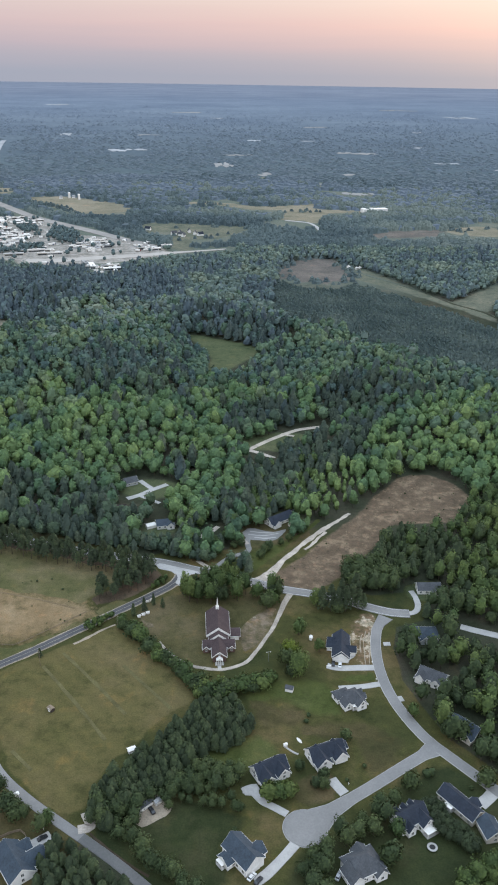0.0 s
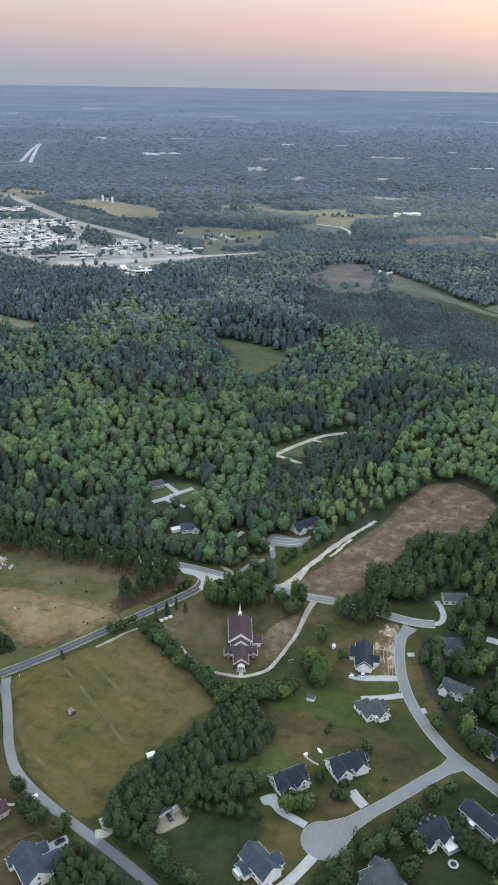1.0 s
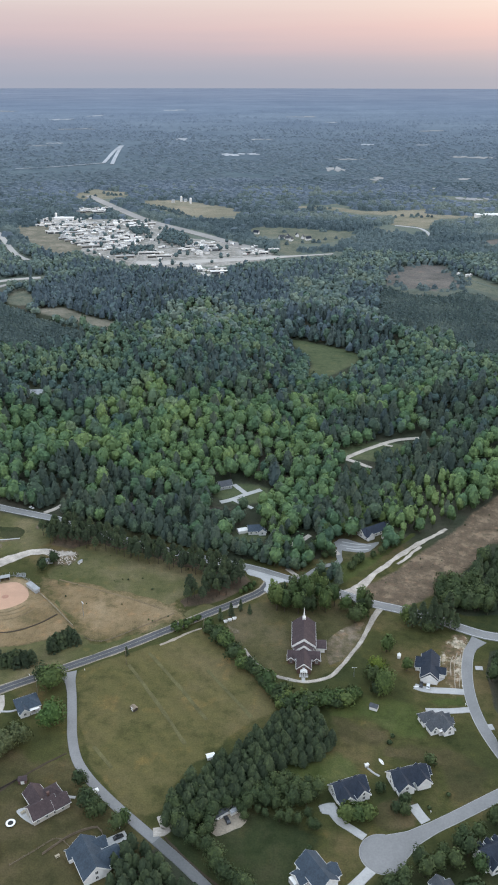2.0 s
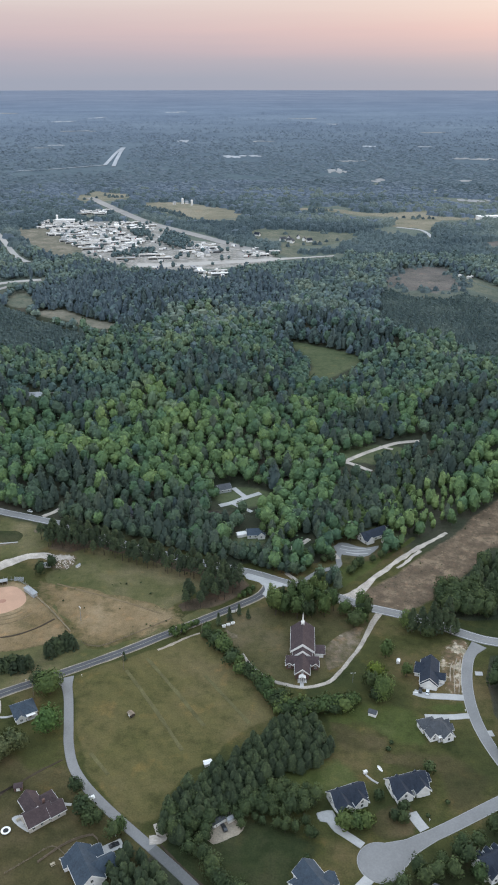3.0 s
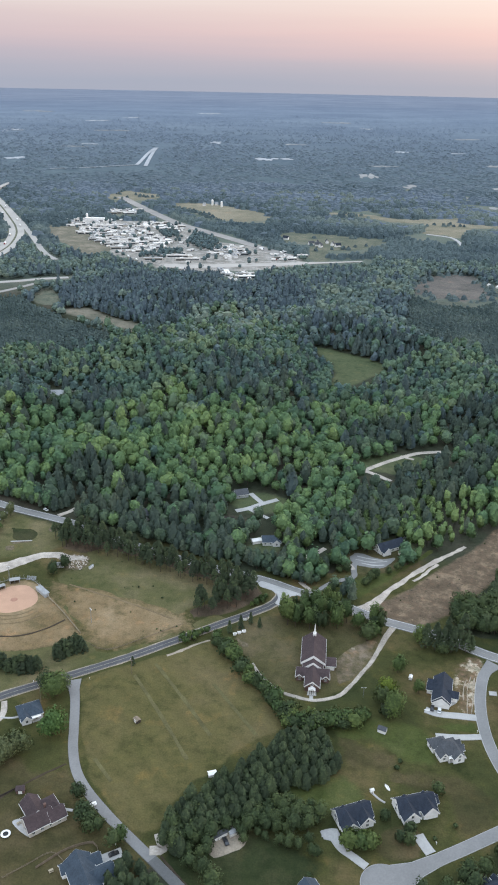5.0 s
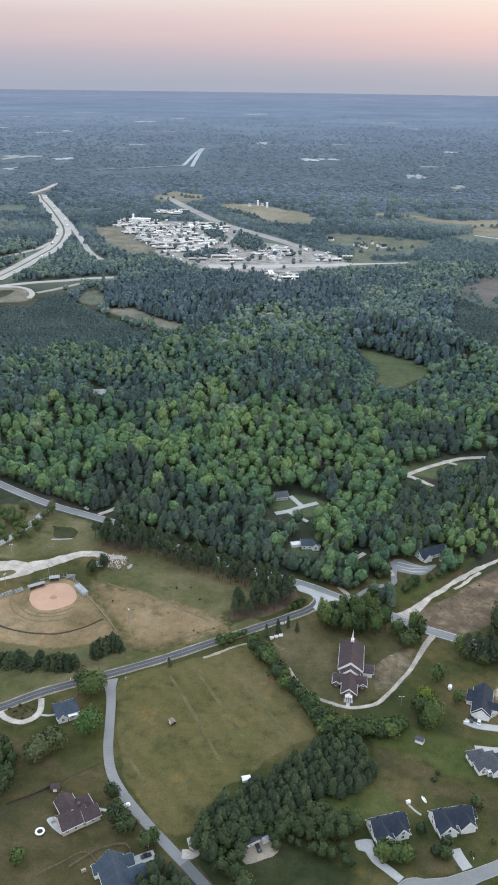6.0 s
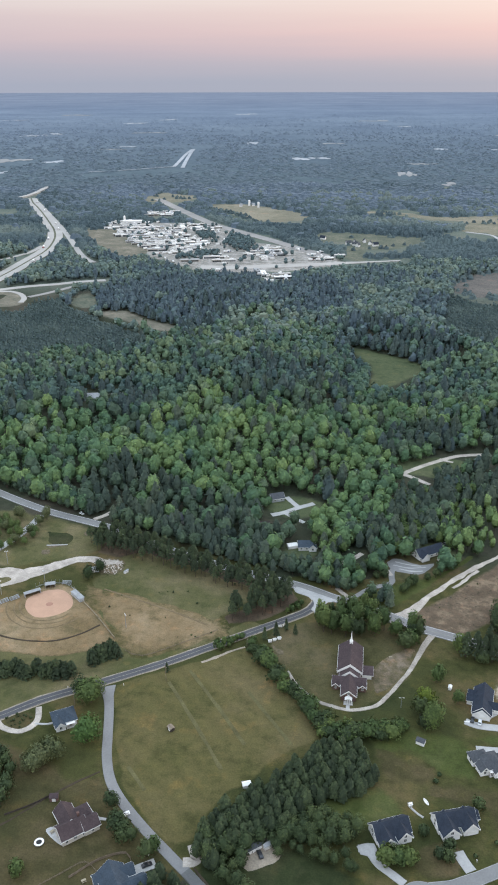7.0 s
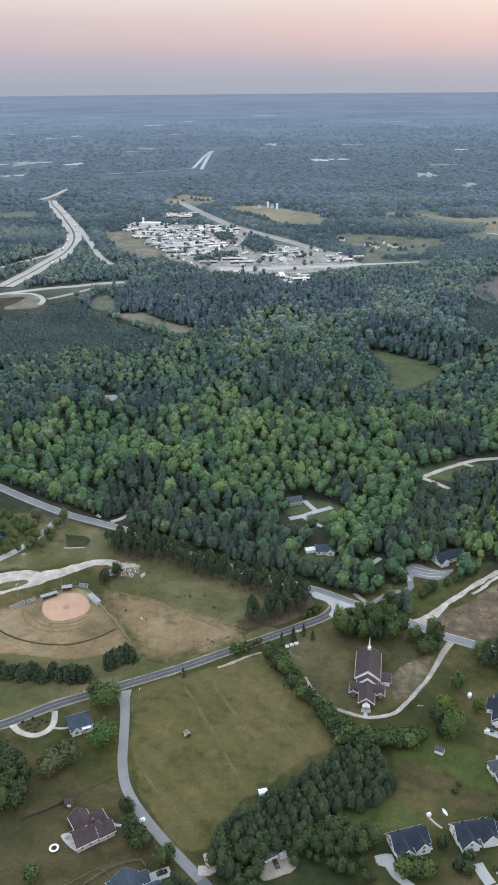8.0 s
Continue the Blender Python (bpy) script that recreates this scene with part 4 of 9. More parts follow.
BRIGHT_E = [(101, 604), (109, 640), (146, 672), (179, 723), (220, 754), (251, 738), (186, 532), (162, 542), (130, 553), (109, 562)]
PALE_E = [(10, 907), (55, 979), (96, 967), (144, 920), (178, 825), (223, 807), (239, 738), (168, 723), (120, 768), (71, 738), (26, 723), (-7, 738), (7, 806)]
DARK_E1 = [(64, 700), (83, 746), (118, 754), (162, 746), (152, 700), (112, 686), (79, 673)]
DARK_E2 = [(22, 583), (37, 605), (60, 640), (105, 672), (109, 640), (92, 593), (54, 581), (24, 543), (-2, 538), (-10, 553), (4, 578)]
YOUNG_E = [(22, 524), (38, 557), (72, 583), (94, 577), (82, 533), (57, 498), (35, 482), (22, 486)]
DARK_E3 = [(69, 452), (89, 478), (114, 481), (131, 458), (117, 417), (97, 405), (85, 418), (68, 400), (51, 400)]

# ---- ground and distance ----
EYE_H, NEAR_R, RIM_R = 291.0, 2700.0, 33000.0


def far_place(x, y):
    """Places past the near country are drawn in towards the middle along the line of sight, so that the horizon stays at its true height."""
    d = math.hypot(x, y)
    if d <= NEAR_R:
        return x, y, 0.0
    s = NEAR_R + 2100 * (1 - math.exp(-(d - NEAR_R) / 2100))
    return x * s / d, y * s / d, EYE_H * (1 - s / d)


def radial_sheet(name, radii, material, label, lift=0.0):
    n, v, f, true = 144, [], [], []
    for r in radii:
        for i in range(n):
            a = 2 * math.pi * i / n
            x, y, z = far_place(r * math.cos(a), r * math.sin(a))
            v.append((x, y, z + lift))
            true.append((r * math.cos(a), r * math.sin(a), 0))
    for j in range(len(radii) - 1):
        f += [(j * n + i, j * n + (i + 1) % n, (j + 1) * n + (i + 1) % n, (j + 1) * n + i) for i in range(n)]
    if radii[0] < 20:
        f.append(tuple(range(n))[::-1])
    me = mesh_of(name, v, [q[::-1] for q in f], [material])
    me.attributes.new("land", "FLOAT_VECTOR", "POINT").data.foreach_set("vector", np.array(true, dtype=np.float32).ravel())
    me.flip_normals()
    return tagged(part(name, me, None), label, "ground", kind="structure")


def distance_mat():
    """Wooded country some miles off, in patches that run together towards the horizon. Blue-grey haze, paler with
    distance, is painted into the colour.
    """
    m, nd, lk, b = mat_base("distant_country_haze", 1.0, 0, 0.0)
    at = nd.new("ShaderNodeAttribute")
    at.attribute_name = "land"
    vec = at.outputs["Vector"]
    big, small, fine = n_noise(nd, lk, 0.0009, 5, vec, 0.55), n_noise(nd, lk, 0.0045, 7, vec, 0.68), n_noise(nd, lk, 0.03, 6, vec, 0.8)
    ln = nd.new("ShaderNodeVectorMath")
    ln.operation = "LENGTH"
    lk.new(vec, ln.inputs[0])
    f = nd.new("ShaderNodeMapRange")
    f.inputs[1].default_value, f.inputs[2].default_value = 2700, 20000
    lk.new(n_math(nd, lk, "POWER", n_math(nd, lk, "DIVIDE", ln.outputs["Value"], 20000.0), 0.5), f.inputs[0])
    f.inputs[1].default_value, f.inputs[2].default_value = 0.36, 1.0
    # Haze as colour: blue-grey, paling with distance.
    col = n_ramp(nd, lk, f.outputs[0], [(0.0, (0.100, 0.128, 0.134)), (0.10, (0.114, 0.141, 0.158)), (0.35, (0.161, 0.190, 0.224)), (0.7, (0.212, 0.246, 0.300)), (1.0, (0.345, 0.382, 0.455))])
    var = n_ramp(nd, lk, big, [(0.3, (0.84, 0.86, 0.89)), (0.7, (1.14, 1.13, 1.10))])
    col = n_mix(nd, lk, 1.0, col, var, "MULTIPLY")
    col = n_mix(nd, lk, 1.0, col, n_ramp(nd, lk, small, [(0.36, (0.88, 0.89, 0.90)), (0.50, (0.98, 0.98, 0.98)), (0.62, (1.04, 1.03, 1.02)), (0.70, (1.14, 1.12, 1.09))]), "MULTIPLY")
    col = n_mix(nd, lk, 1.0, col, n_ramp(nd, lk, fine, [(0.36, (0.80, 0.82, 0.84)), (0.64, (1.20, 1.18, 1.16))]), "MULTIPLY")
    lk.new(col, b.inputs["Base Color"])
    return m


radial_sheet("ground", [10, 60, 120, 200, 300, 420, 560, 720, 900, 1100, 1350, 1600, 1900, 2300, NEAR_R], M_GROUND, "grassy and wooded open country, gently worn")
radial_sheet("backdrop", [NEAR_R - 1] + [NEAR_R * (RIM_R / NEAR_R) ** (i / 40) for i in range(1, 41)], distance_mat(), "wooded country reaching the horizon, blue-grey with painted haze")

# ---- woodland floors ----
WOOD_EDGE = [(-760, 690), (-381, 578), (-326, 550), (-255, 517), (-197, 502), (-150, 481), (-104, 466), (-62, 454), (-20, 446), (30, 470), (70, 512), (112, 566), (134, 580), (152, 576), (172, 540), (300, 560), (520, 900), (560, 1500), (-960, 1500)]
LOW_LINES = [WOOD_EDGE + WOOD_EDGE[:1]] + [list(q) + list(q[:1]) for q in (F_GLADE, F_BRUSH, F_STRIPG, F_RIGHT, F_PATCH, F_PATCH2, F_CLEAR, W_MID, PLANT_R, PLANT_L)] + [WOODLANE, DRIVE_NE, DRIVE_NE2, DRIVE_N, DRIVE_N2, LOWRD, RAMP, HWY, STRIP]


def away(lines, x, y):
    """Distance to the nearest of some lines."""
    best = np.full(len(x), 1e9)
    for pts in lines:
        p = np.asarray(pts, dtype=float)
        for a, b in zip(p, p[1:]):
            d = b - a
            s = np.clip(((x - a[0]) * d[0] + (y - a[1]) * d[1]) / max(d @ d, 1e-6), 0, 1)
            best = np.minimum(best, np.hypot(x - a[0] - s * d[0], y - a[1] - s * d[1]))
    return best


def rise_of(p):
    """Height of the rolling ground under the great wood; level at its edges, roads and clearings."""
    p = np.asarray(p, dtype=float)
    out = np.zeros(len(p))
    mid = inside(WOOD_EDGE, p[:, 0], p[:, 1])
    for poly in (F_GLADE, F_BRUSH, F_STRIPG, F_RIGHT, F_PATCH, F_PATCH2, F_CLEAR, PLANT_R, PLANT_L):
        mid &= ~inside(poly, p[:, 0], p[:, 1])
    if mid.any():
        q = p[mid]
        fade = np.clip((away(LOW_LINES, q[:, 0], q[:, 1]) - 15) / 70, 0, 1) * np.clip((1250 - q[:, 1]) / 200, 0, 1)
        fade = fade * fade * (3 - 2 * fade)
        n = np.array([noise.noise((x * 0.0085, y * 0.0085, 4.4)) + 0.45 * noise.noise((x * 0.021, y * 0.021, 7.7)) for x, y in q])
        out[mid] = fade * np.clip(9 + 17 * n, 0, 30)
    return out


gx, gy = np.meshgrid(np.arange(-960, 601, 13.0), np.arange(430, 1511, 13.0))
gp = np.stack([gx.ravel(), gy.ravel()], 1)
gz = rise_of(gp)
ny, nx = gx.shape
ids = np.arange(nx * ny).reshape(ny, nx)
cells = np.stack([ids[:-1, :-1], ids[:-1, 1:], ids[1:, 1:], ids[1:, :-1]], -1).reshape(-1, 4)
cells = cells[(gz[cells] > 0.01).any(1)]
floor_me = mesh_of("woodland_floor", [(x, y, z + 0.015 if z > 0.01 else -0.06) for (x, y), z in zip(gp, gz)], cells, [M_FLOOR], {"cover": np.clip(gz, 0, 1)})
floor_me.polygons.foreach_set("use_smooth", [True] * len(floor_me.polygons))
tagged(part("woodland_floor", floor_me, None), "dark rolling woodland floor with leaf litter", "ground", kind="structure")
for nm, poly in (("woodland_floor_east", W_EAST), ("woodland_floor_middle", W_MID), ("woodland_floor_grove", W_GROVE), ("woodland_floor_southwest", W_SW), ("woodland_floor_south", W_S1)):
    field(nm, poly, 0.03, M_FLOOR, "dark shaded woodland floor with leaf litter", "ground", soft=6, rag=3, step=12)
field("pine_straw", W_BELT, 0.03, M_STRAW, "brown needle litter under the shelter belt", "ground", soft=8, rag=3, step=8)
# ---- fields ----
field("field_1", F_OLIVE, 0.08, M_OLIVE, "mown olive-green hay field with faint tracks", soft=3)
field("field_2", F_TAN, 0.05, M_TURF, "worn pasture turf beside the ball ground", soft=6, rag=4)
field("field_3", F_TAN2, 0.10, M_TAN, "dry tan bare pasture with scattered tufts", soft=18, rag=5)
field("field_4", F_BALL, 0.07, M_TAN, "dry tan outfield of the ball ground", soft=5)
field("field_5", F_VERGE, 0.03, M_TURF, "grassy verge along the main road", soft=5)
field("churchyard", F_CHURCH, 0.06, M_YARD, "brownish mown lawn round the church", "lawn", soft=4)
field("dirt_yard", F_DIRT, 0.10, M_EARTH, "bare pale earth beside the church", "ground", soft=6, rag=1.2)
field("cut_over_field", F_CLEAR, 0.08, M_CUT, "brown cut-over field with brushy stubble", soft=5)
field("glade", F_GLADE, 0.08, M_GLADE, "small green glade within the wood", "meadow", soft=10, rag=7, step=8)
field("brush_field", F_BRUSH, 0.2, M_CUT_FAR, "brown brushy field among the woods", soft=28, rag=18, step=12)
field("grass_strip", F_STRIPG, 0.15, M_SWARD, "grassy strip cut through the woods", "meadow", soft=10, rag=5, step=15)
field("meadow_east", F_RIGHT, 0.2, M_SWARD, "dry meadow beside the woods", "meadow", soft=12, step=15)
field("clearing_west", F_PATCH, 0.2, M_SANDLAND, "sandy clearing among the woods", "clearing", soft=15, rag=6, step=12)
field("clearing_northwest", F_PATCH2, 0.15, M_SWARD, "grassy clearing by the road", "clearing", soft=12, rag=5, step=12)
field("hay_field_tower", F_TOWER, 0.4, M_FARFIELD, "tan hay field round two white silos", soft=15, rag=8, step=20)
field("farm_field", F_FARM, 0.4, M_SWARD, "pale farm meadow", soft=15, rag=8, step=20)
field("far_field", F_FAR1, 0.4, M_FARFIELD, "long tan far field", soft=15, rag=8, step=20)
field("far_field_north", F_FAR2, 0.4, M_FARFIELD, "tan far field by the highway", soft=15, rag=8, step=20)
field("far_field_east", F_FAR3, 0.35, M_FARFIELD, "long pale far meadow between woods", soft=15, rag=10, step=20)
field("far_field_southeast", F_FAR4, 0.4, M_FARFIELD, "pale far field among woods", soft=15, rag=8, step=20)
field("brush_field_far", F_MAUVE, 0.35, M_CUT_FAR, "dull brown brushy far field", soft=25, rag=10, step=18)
field("brush_meadow", F_MID, 0.3, M_GLADE, "rough green brush meadow", "meadow", soft=20, rag=8, step=15)
field("trading_ground", COMM, 0.4, M_LOT, "paved and grassy pale ground of the trading estate", "ground", soft=15, rag=8, step=15)
field("ramp_ground", F_RAMP, 0.3, M_SANDLAND, "sandy ground beside the ramp", "ground", soft=10, rag=5, step=12)
field("trading_meadow", COMM_F, 0.5, M_SANDLAND, "tan meadow beside the trading estate", "meadow", soft=12, rag=6, step=15)

field("drainage_basin", BASIN, 0.15, M_SHADY, "dark green grassy drainage basin", "ground", soft=7, rag=3, step=3)
for poly in (SAND_A, SAND_B, SAND_C, SAND_D, SAND_E):
    field("sandy_patch", poly, 0.13, M_EARTH, "pale bare sandy patch on the turf", "ground", soft=2, rag=0.8, step=2)
field("spoil_ground", SPOIL, 0.12, M_EARTH, "bare pale ground strewn with gravel", "ground", soft=5, rag=2, step=3)
field("mulch_bed", MULCH, 0.11, M_BROWNLAWN, "brown mulched bed inside the loop drive", "bed", soft=2, rag=0.5, step=2)
field("pond", POND, 0.10, M_POND, "small dark blue pond", "water", soft=1, rag=0.4, step=3)
field("clay_bank", CLAYBANK, 0.11, M_CLAY, "raw pale clay bank beside the street", "ground", soft=3, rag=1.2, step=3)
for line in (TRAIL_A, TRAIL_B, TRAIL_C, TRAIL_D):
    ribbon("wheel_track", line, 1.9, 0.12, M_FAINT, "faint dry wheel track across the hay field", "track", step=2.5, rag=0.35)
for grow in (1.22, 1.45, 1.75):
    ribbon("mowing_ring", [(-210 + 14.5 * grow * math.cos(a), 402.5 + 14.5 * grow * math.sin(a)) for a in np.linspace(math.pi * 1.05, math.pi * 1.85, 12)], 0.8, 0.115, M_RING, "faint worn mowing ring on the outfield", "track", step=2.5, rag=0.3)
ribbon("headland", HEADLAND, 1.3, 0.13, M_SANDY, "thin bare pale strip at the head of the field", "track", step=2, rag=0.9)
field("green_verge", LAWN_T, 0.04, M_GREENLAWN, "green grassy strip between the drive and the farm track", "verge", soft=5, rag=2, step=4)
field("track_mouth", MOUTH, 0.16, M_GRAVEL, "pale gravel mouth of the farm track", "track", soft=2, rag=1, step=2)
ribbon("spoil_bank", BANK2, 1.9, 0.16, M_GRAVEL, "low pale bank of gravel beside the track", "ground", step=1.5, rag=0.8)
ribbon("ditch", DITCH, 0.9, 0.11, M_BROWNSOIL, "narrow dark ditch across the yard", "ditch", step=2.5, rag=0.5)
ribbon("pasture_path", PASTLINE, 1.1, 0.12, M_RING, "faint brown trodden path across the pasture", "track", step=2.5, rag=0.5)
for line in (STREAK_A, STREAK_B, STREAK_C, STREAK_D):
    ribbon("eroded_streak", line, 1.15, 0.15, M_SANDY, "pale washed-out streak down the clay bank", "ground", step=1.0, rag=0.55, ends=[(0, 0.1), (0.3, 0.7), (0.5, 0.2), (0.8, 0.8), (1, 0.1)])
# Two lawns darkened in colour where the trees would shade them.
field("shady_lawn", LAWN_SE, 0.02, M_SHADY, "green lawn among the houses, tree shade painted dark", "lawn", soft=10, rag=5, step=8)
field("shady_lawn_south", LAWN_S, 0.025, M_SHADY, "green rough lawn by the lane, dark with painted shade", "lawn", soft=10, rag=5, step=8)
field("brown_lawn", LAWN_SW, 0.02, M_BROWNLAWN, "brownish thin lawn round the brown-roofed house", "lawn", soft=10, rag=5, step=8)
for poly in (GREEN_A, GREEN_B, GREEN_C):
    field("green_lawn", poly, 0.045, M_GREENLAWN, "fresh green patch of lawn", "lawn", soft=9, rag=5, step=5)
for poly in (BROWN_A, BROWN_B):
    field("dry_lawn", poly, 0.05, M_BROWNLAWN, "dry brownish patch of lawn", "lawn", soft=9, rag=5, step=5)
field("garden_bed", BED, 0.055, M_BROWNLAWN, "dark brown planted bed between two houses", "bed", soft=4, rag=2, step=3)
field("west_meadow", MEADOW_W, 0.05, M_TURF, "worn turf beside the cross road", soft=8, rag=4)

for hx, hy, rx, ry in ((-78, 552, 24, 16), (-66, 491, 13, 11), (30, 640, 36, 20), (14, 500, 27, 16), (104, 412, 14, 10)):
    field("yard_lawn", [(hx + rx * math.cos(a), hy + ry * math.sin(a)) for a in np.arange(9) * 0.698], 0.05, M_GLADE, "green grassy yard round a house in the wood", "lawn", soft=7, rag=3, step=4)

# ---- roads ----
main_road = ribbon("main_road", MAIN, 5.5, 0.16, M_DARKTAR, "dark asphalt two-lane country road with pale edges")
for off in (-2.5, 2.5):
    ribbon("edge_line", MAIN, 0.14, 0.19, M_STRIPE, "", parent=main_road, offset=off)
ribbon("centre_line", MAIN, 0.16, 0.19, M_STRIPE, "", parent=main_road)
ribbon("shoulder", MAIN, 6.5, 0.12, M_SANDY, "sandy shoulder beside the road", rag=0.5)
cross_road = ribbon("cross_road", CROSS, 7.8, 0.17, M_ASPHALT, "grey worn asphalt country road")
ribbon("centre_line", CROSS, 0.16, 0.19, M_STRIPE, "", parent=cross_road)
for off in (-3.3, 3.3):
    ribbon("edge_line", CROSS, 0.14, 0.19, M_WHITE, "", parent=cross_road, offset=off)
ribbon("street", STREET, 5.4, 0.17, M_ASPHALT, "grey asphalt estate street with concrete kerb", ends=[(0, 9), (0.05, 6), (0.12, 5.3), (1, 5.4)])
ribbon("court_road", COURT, 5.4, 0.165, M_ASPHALT, "grey asphalt court road", ends=[(0, 9), (0.1, 5.6), (0.72, 5.4), (0.88, 7.2), (1, 13)], step=1.5)
ribbon("lane", LANE, 4.5, 0.165, M_ASPHALT, "narrow grey asphalt lane", ends=[(0, 9), (0.05, 5.2), (0.1, 4.6), (1, 4.4)], step=3)
ribbon("kerb", STREET, 5.8, 0.145, M_CONCRETE, "pale concrete kerb strip along the street", "kerb")
ribbon("court_kerb", COURT, 5.9, 0.145, M_CONCRETE, "pale concrete kerb strip along the street", "kerb", ends=[(0, 9.4), (0.1, 6.0), (0.72, 5.8), (0.88, 7.6), (1, 13.4)], step=1.5)
bm = bmesh.new()
turned(bm, [(9.5, -0.05), (9.4, 0.31)], 48)
tagged(part("turning_circle", bm, M_ASPHALT, m=pose(*COURT_C[0], 0)), "round grey asphalt turning circle", "road", kind="structure")
bm = bmesh.new()
turned(bm, [(9.75, -0.05), (9.65, 0.15)], 48)
tagged(part("circle_kerb", bm, M_CONCRETE, m=pose(*COURT_C[0], 0)), "pale concrete kerb round the turning circle", "kerb", kind="structure")
ribbon("church_loop", LOOP, 3.4, 0.14, M_LOOP, "pale gravel loop drive round the church", "drive", rag=0.4, ends=[(0, 1.2), (0.15, 1.9), (0.8, 2.4), (1, 4)], step=2)
ribbon("farm_track", TRACK, 5.5, 0.15, M_GRAVEL, "pale gravel track beside the cut-over field", "track", rag=1.2, ends=[(0, 8), (0.12, 5.2), (0.18, 3.6), (0.5, 3.3), (0.8, 3.2), (1, 2)], step=2.5)
ribbon("gravel_road", GRAVEL, 8, 0.14, M_GRAVEL, "pale gravel road to the ball ground", "road", rag=1.5, ends=[(0, 17), (0.4, 13), (0.7, 7), (0.85, 8), (1, 3)], step=2.5)
ribbon("gravel_lot", GRAVEL2, 7, 0.13, M_GRAVEL, "pale gravel parking strip", "ground", rag=1.5, ends=[(0, 14), (0.7, 10), (1, 4)], step=2.5)
ribbon("loop_drive", ULOOP, 3.0, 0.14, M_GRAVEL, "curved pale gravel drive", "drive", rag=0.3, step=1.5)
for line, w, mt in ((DRIVE_NE, 4.5, M_GRAVEL), (DRIVE_NE2, 4, M_GRAVEL), (DRIVE_N, 4.5, M_CONCRETE), (DRIVE_N2, 4, M_CONCRETE), (DRIVE_P, 3.6, M_ASPHALT), (DRIVE_P2, 3, M_GRAVEL), (DRIVE_E, 3.4, M_CONCRETE), (DRIVE_N3, 3, M_CONCRETE), (DRIVE_NE3, 3, M_GRAVEL), (DRIVE_W, 2.6, M_GRAVEL), (DRIVE_Q, 3.4, M_GRAVEL),
                    (DW1, 4.2, M_CONCRETE), (DW1B, 1.6, M_CONCRETE), (DW2, 3.6, M_CONCRETE), (DW3, 4.8, M_CONCRETE), (DW4, 3.4, M_CONCRETE), (DW5, 4.4, M_CONCRETE), (DW8, 5.5, M_CONCRETE),
                    (DW9, 3.6, M_CONCRETE), (DW10, 3, M_CONCRETE), (DW12, 1.4, M_CONCRETE), (DW14, 4.5, M_CONCRETE), (PINE_DRIVE, 3.5, M_GRAVEL), (SPUR, 4.5, M_GRAVEL)):
    ribbon("driveway", line, w, 0.14, mt, "pale driveway leading off the road", "driveway", step=1.5, rag=0.15)
field("grass_island", ISLAND, 0.30, M_TURF, "grassy island in the gravel road", "verge", soft=2, rag=0.8, step=2)
field("bare_yard", [(hx + rx * math.cos(a), hy + ry * math.sin(a)) for hx, hy, rx, ry in ((12, 493, 24, 13),) for a in np.arange(9) * 0.698], 0.11, M_BROWNLAWN, "bare brownish yard round a house", "yard", soft=6, rag=2.5, step=4)
for line in ([(-4, 483), (6, 481), (17, 484)], [(-3, 487), (5, 485), (14, 484.5)], [(0, 479), (8, 477.5), (15, 479)]):
    ribbon("tyre_streak", line, 0.9, 0.16, M_CONCRETE, "pale worn streak across the asphalt yard", "track", step=2, rag=0.4)
field("asphalt_yard", PAD, 0.12, M_ASPHALT, "grey asphalt yard beside a house", "yard", soft=1.5, rag=1.5, step=3)
field("drive_pad", DRIVE_PAD, 0.13, M_CONCRETE, "pale concrete pad before a garage", "driveway", soft=0.6, rag=0.2, step=2)
ribbon("lane_tail", LANE_TAIL, 4.3, 0.18, M_LANETAR, "darker worn end of the lane", step=3)
ribbon("lane_ditch", LANE_DITCH, 1.0, 0.11, M_BROWNSOIL, "dark narrow ditch beside the lane", "ditch", step=2, rag=0.3)
ribbon("weir", [(-239, 466.4), (-232, 468), (-225, 470)], 0.9, 0.2, M_CONCRETE, "low pale concrete weir of the basin", "wall", step=2)
field("gravel_yard", YARDPAD, 0.12, M_SANDY, "pale gravel yard with sheds", "yard", soft=3, rag=1.5, step=2)
field("junction_apron", APRON, 0.185, M_CONCRETE, "pale concrete apron at the road junction", "road", soft=1.0, rag=0.3, step=2)
ribbon("overpass", OVERPASS, 14, 4.0, M_MEDIAN, "pale road crossing over the highway", step=15)
highway = ribbon("highway", HWY, 34, 0.5, M_FARFIELD_PLAIN, "divided grey highway with grassy median", step=20)
for off in (-8.8, 8.8):
    ribbon("carriageway", HWY, 13.5, 0.9, M_MEDIAN, "", parent=highway, offset=off, step=20)
ribbon("highway_ramp", HWY2, 11, 0.7, M_MEDIAN, "grey highway ramp", step=20)
ribbon("wood_lane", WOODLANE, 6.5, 0.15, M_CONCRETE, "pale short lane in a wood clearing", step=4)
ribbon("back_lane", FAR_LANE, 5.0, 0.15, M_CONCRETE, "pale straight lane through the wood", step=4)
ribbon("side_street", SIDE_ST, 5.5, 0.15, M_CONCRETE, "pale concrete side street", step=4)
ribbon("low_road", LOWRD, 13, 0.5, M_MEDIAN, "pale road below the highway", step=15)
ribbon("ramp_road", RAMP, 9, 0.5, M_WIDEROAD, "pale slip road below the highway", step=10)
ribbon("ramp_loop", RAMP2, 8, 0.5, M_MEDIAN, "pale ramp loop", step=8)
ribbon("exit_road", HWY3, 9, 0.6, M_MEDIAN, "pale exit road leaving the highway", step=15)
ribbon("trading_street", STRIP, 17, 0.7, M_MEDIAN, "broad pale street along the trading estate", step=15, ends=[(0, 30), (0.5, 27), (0.72, 18), (0.8, 9), (1, 7)])
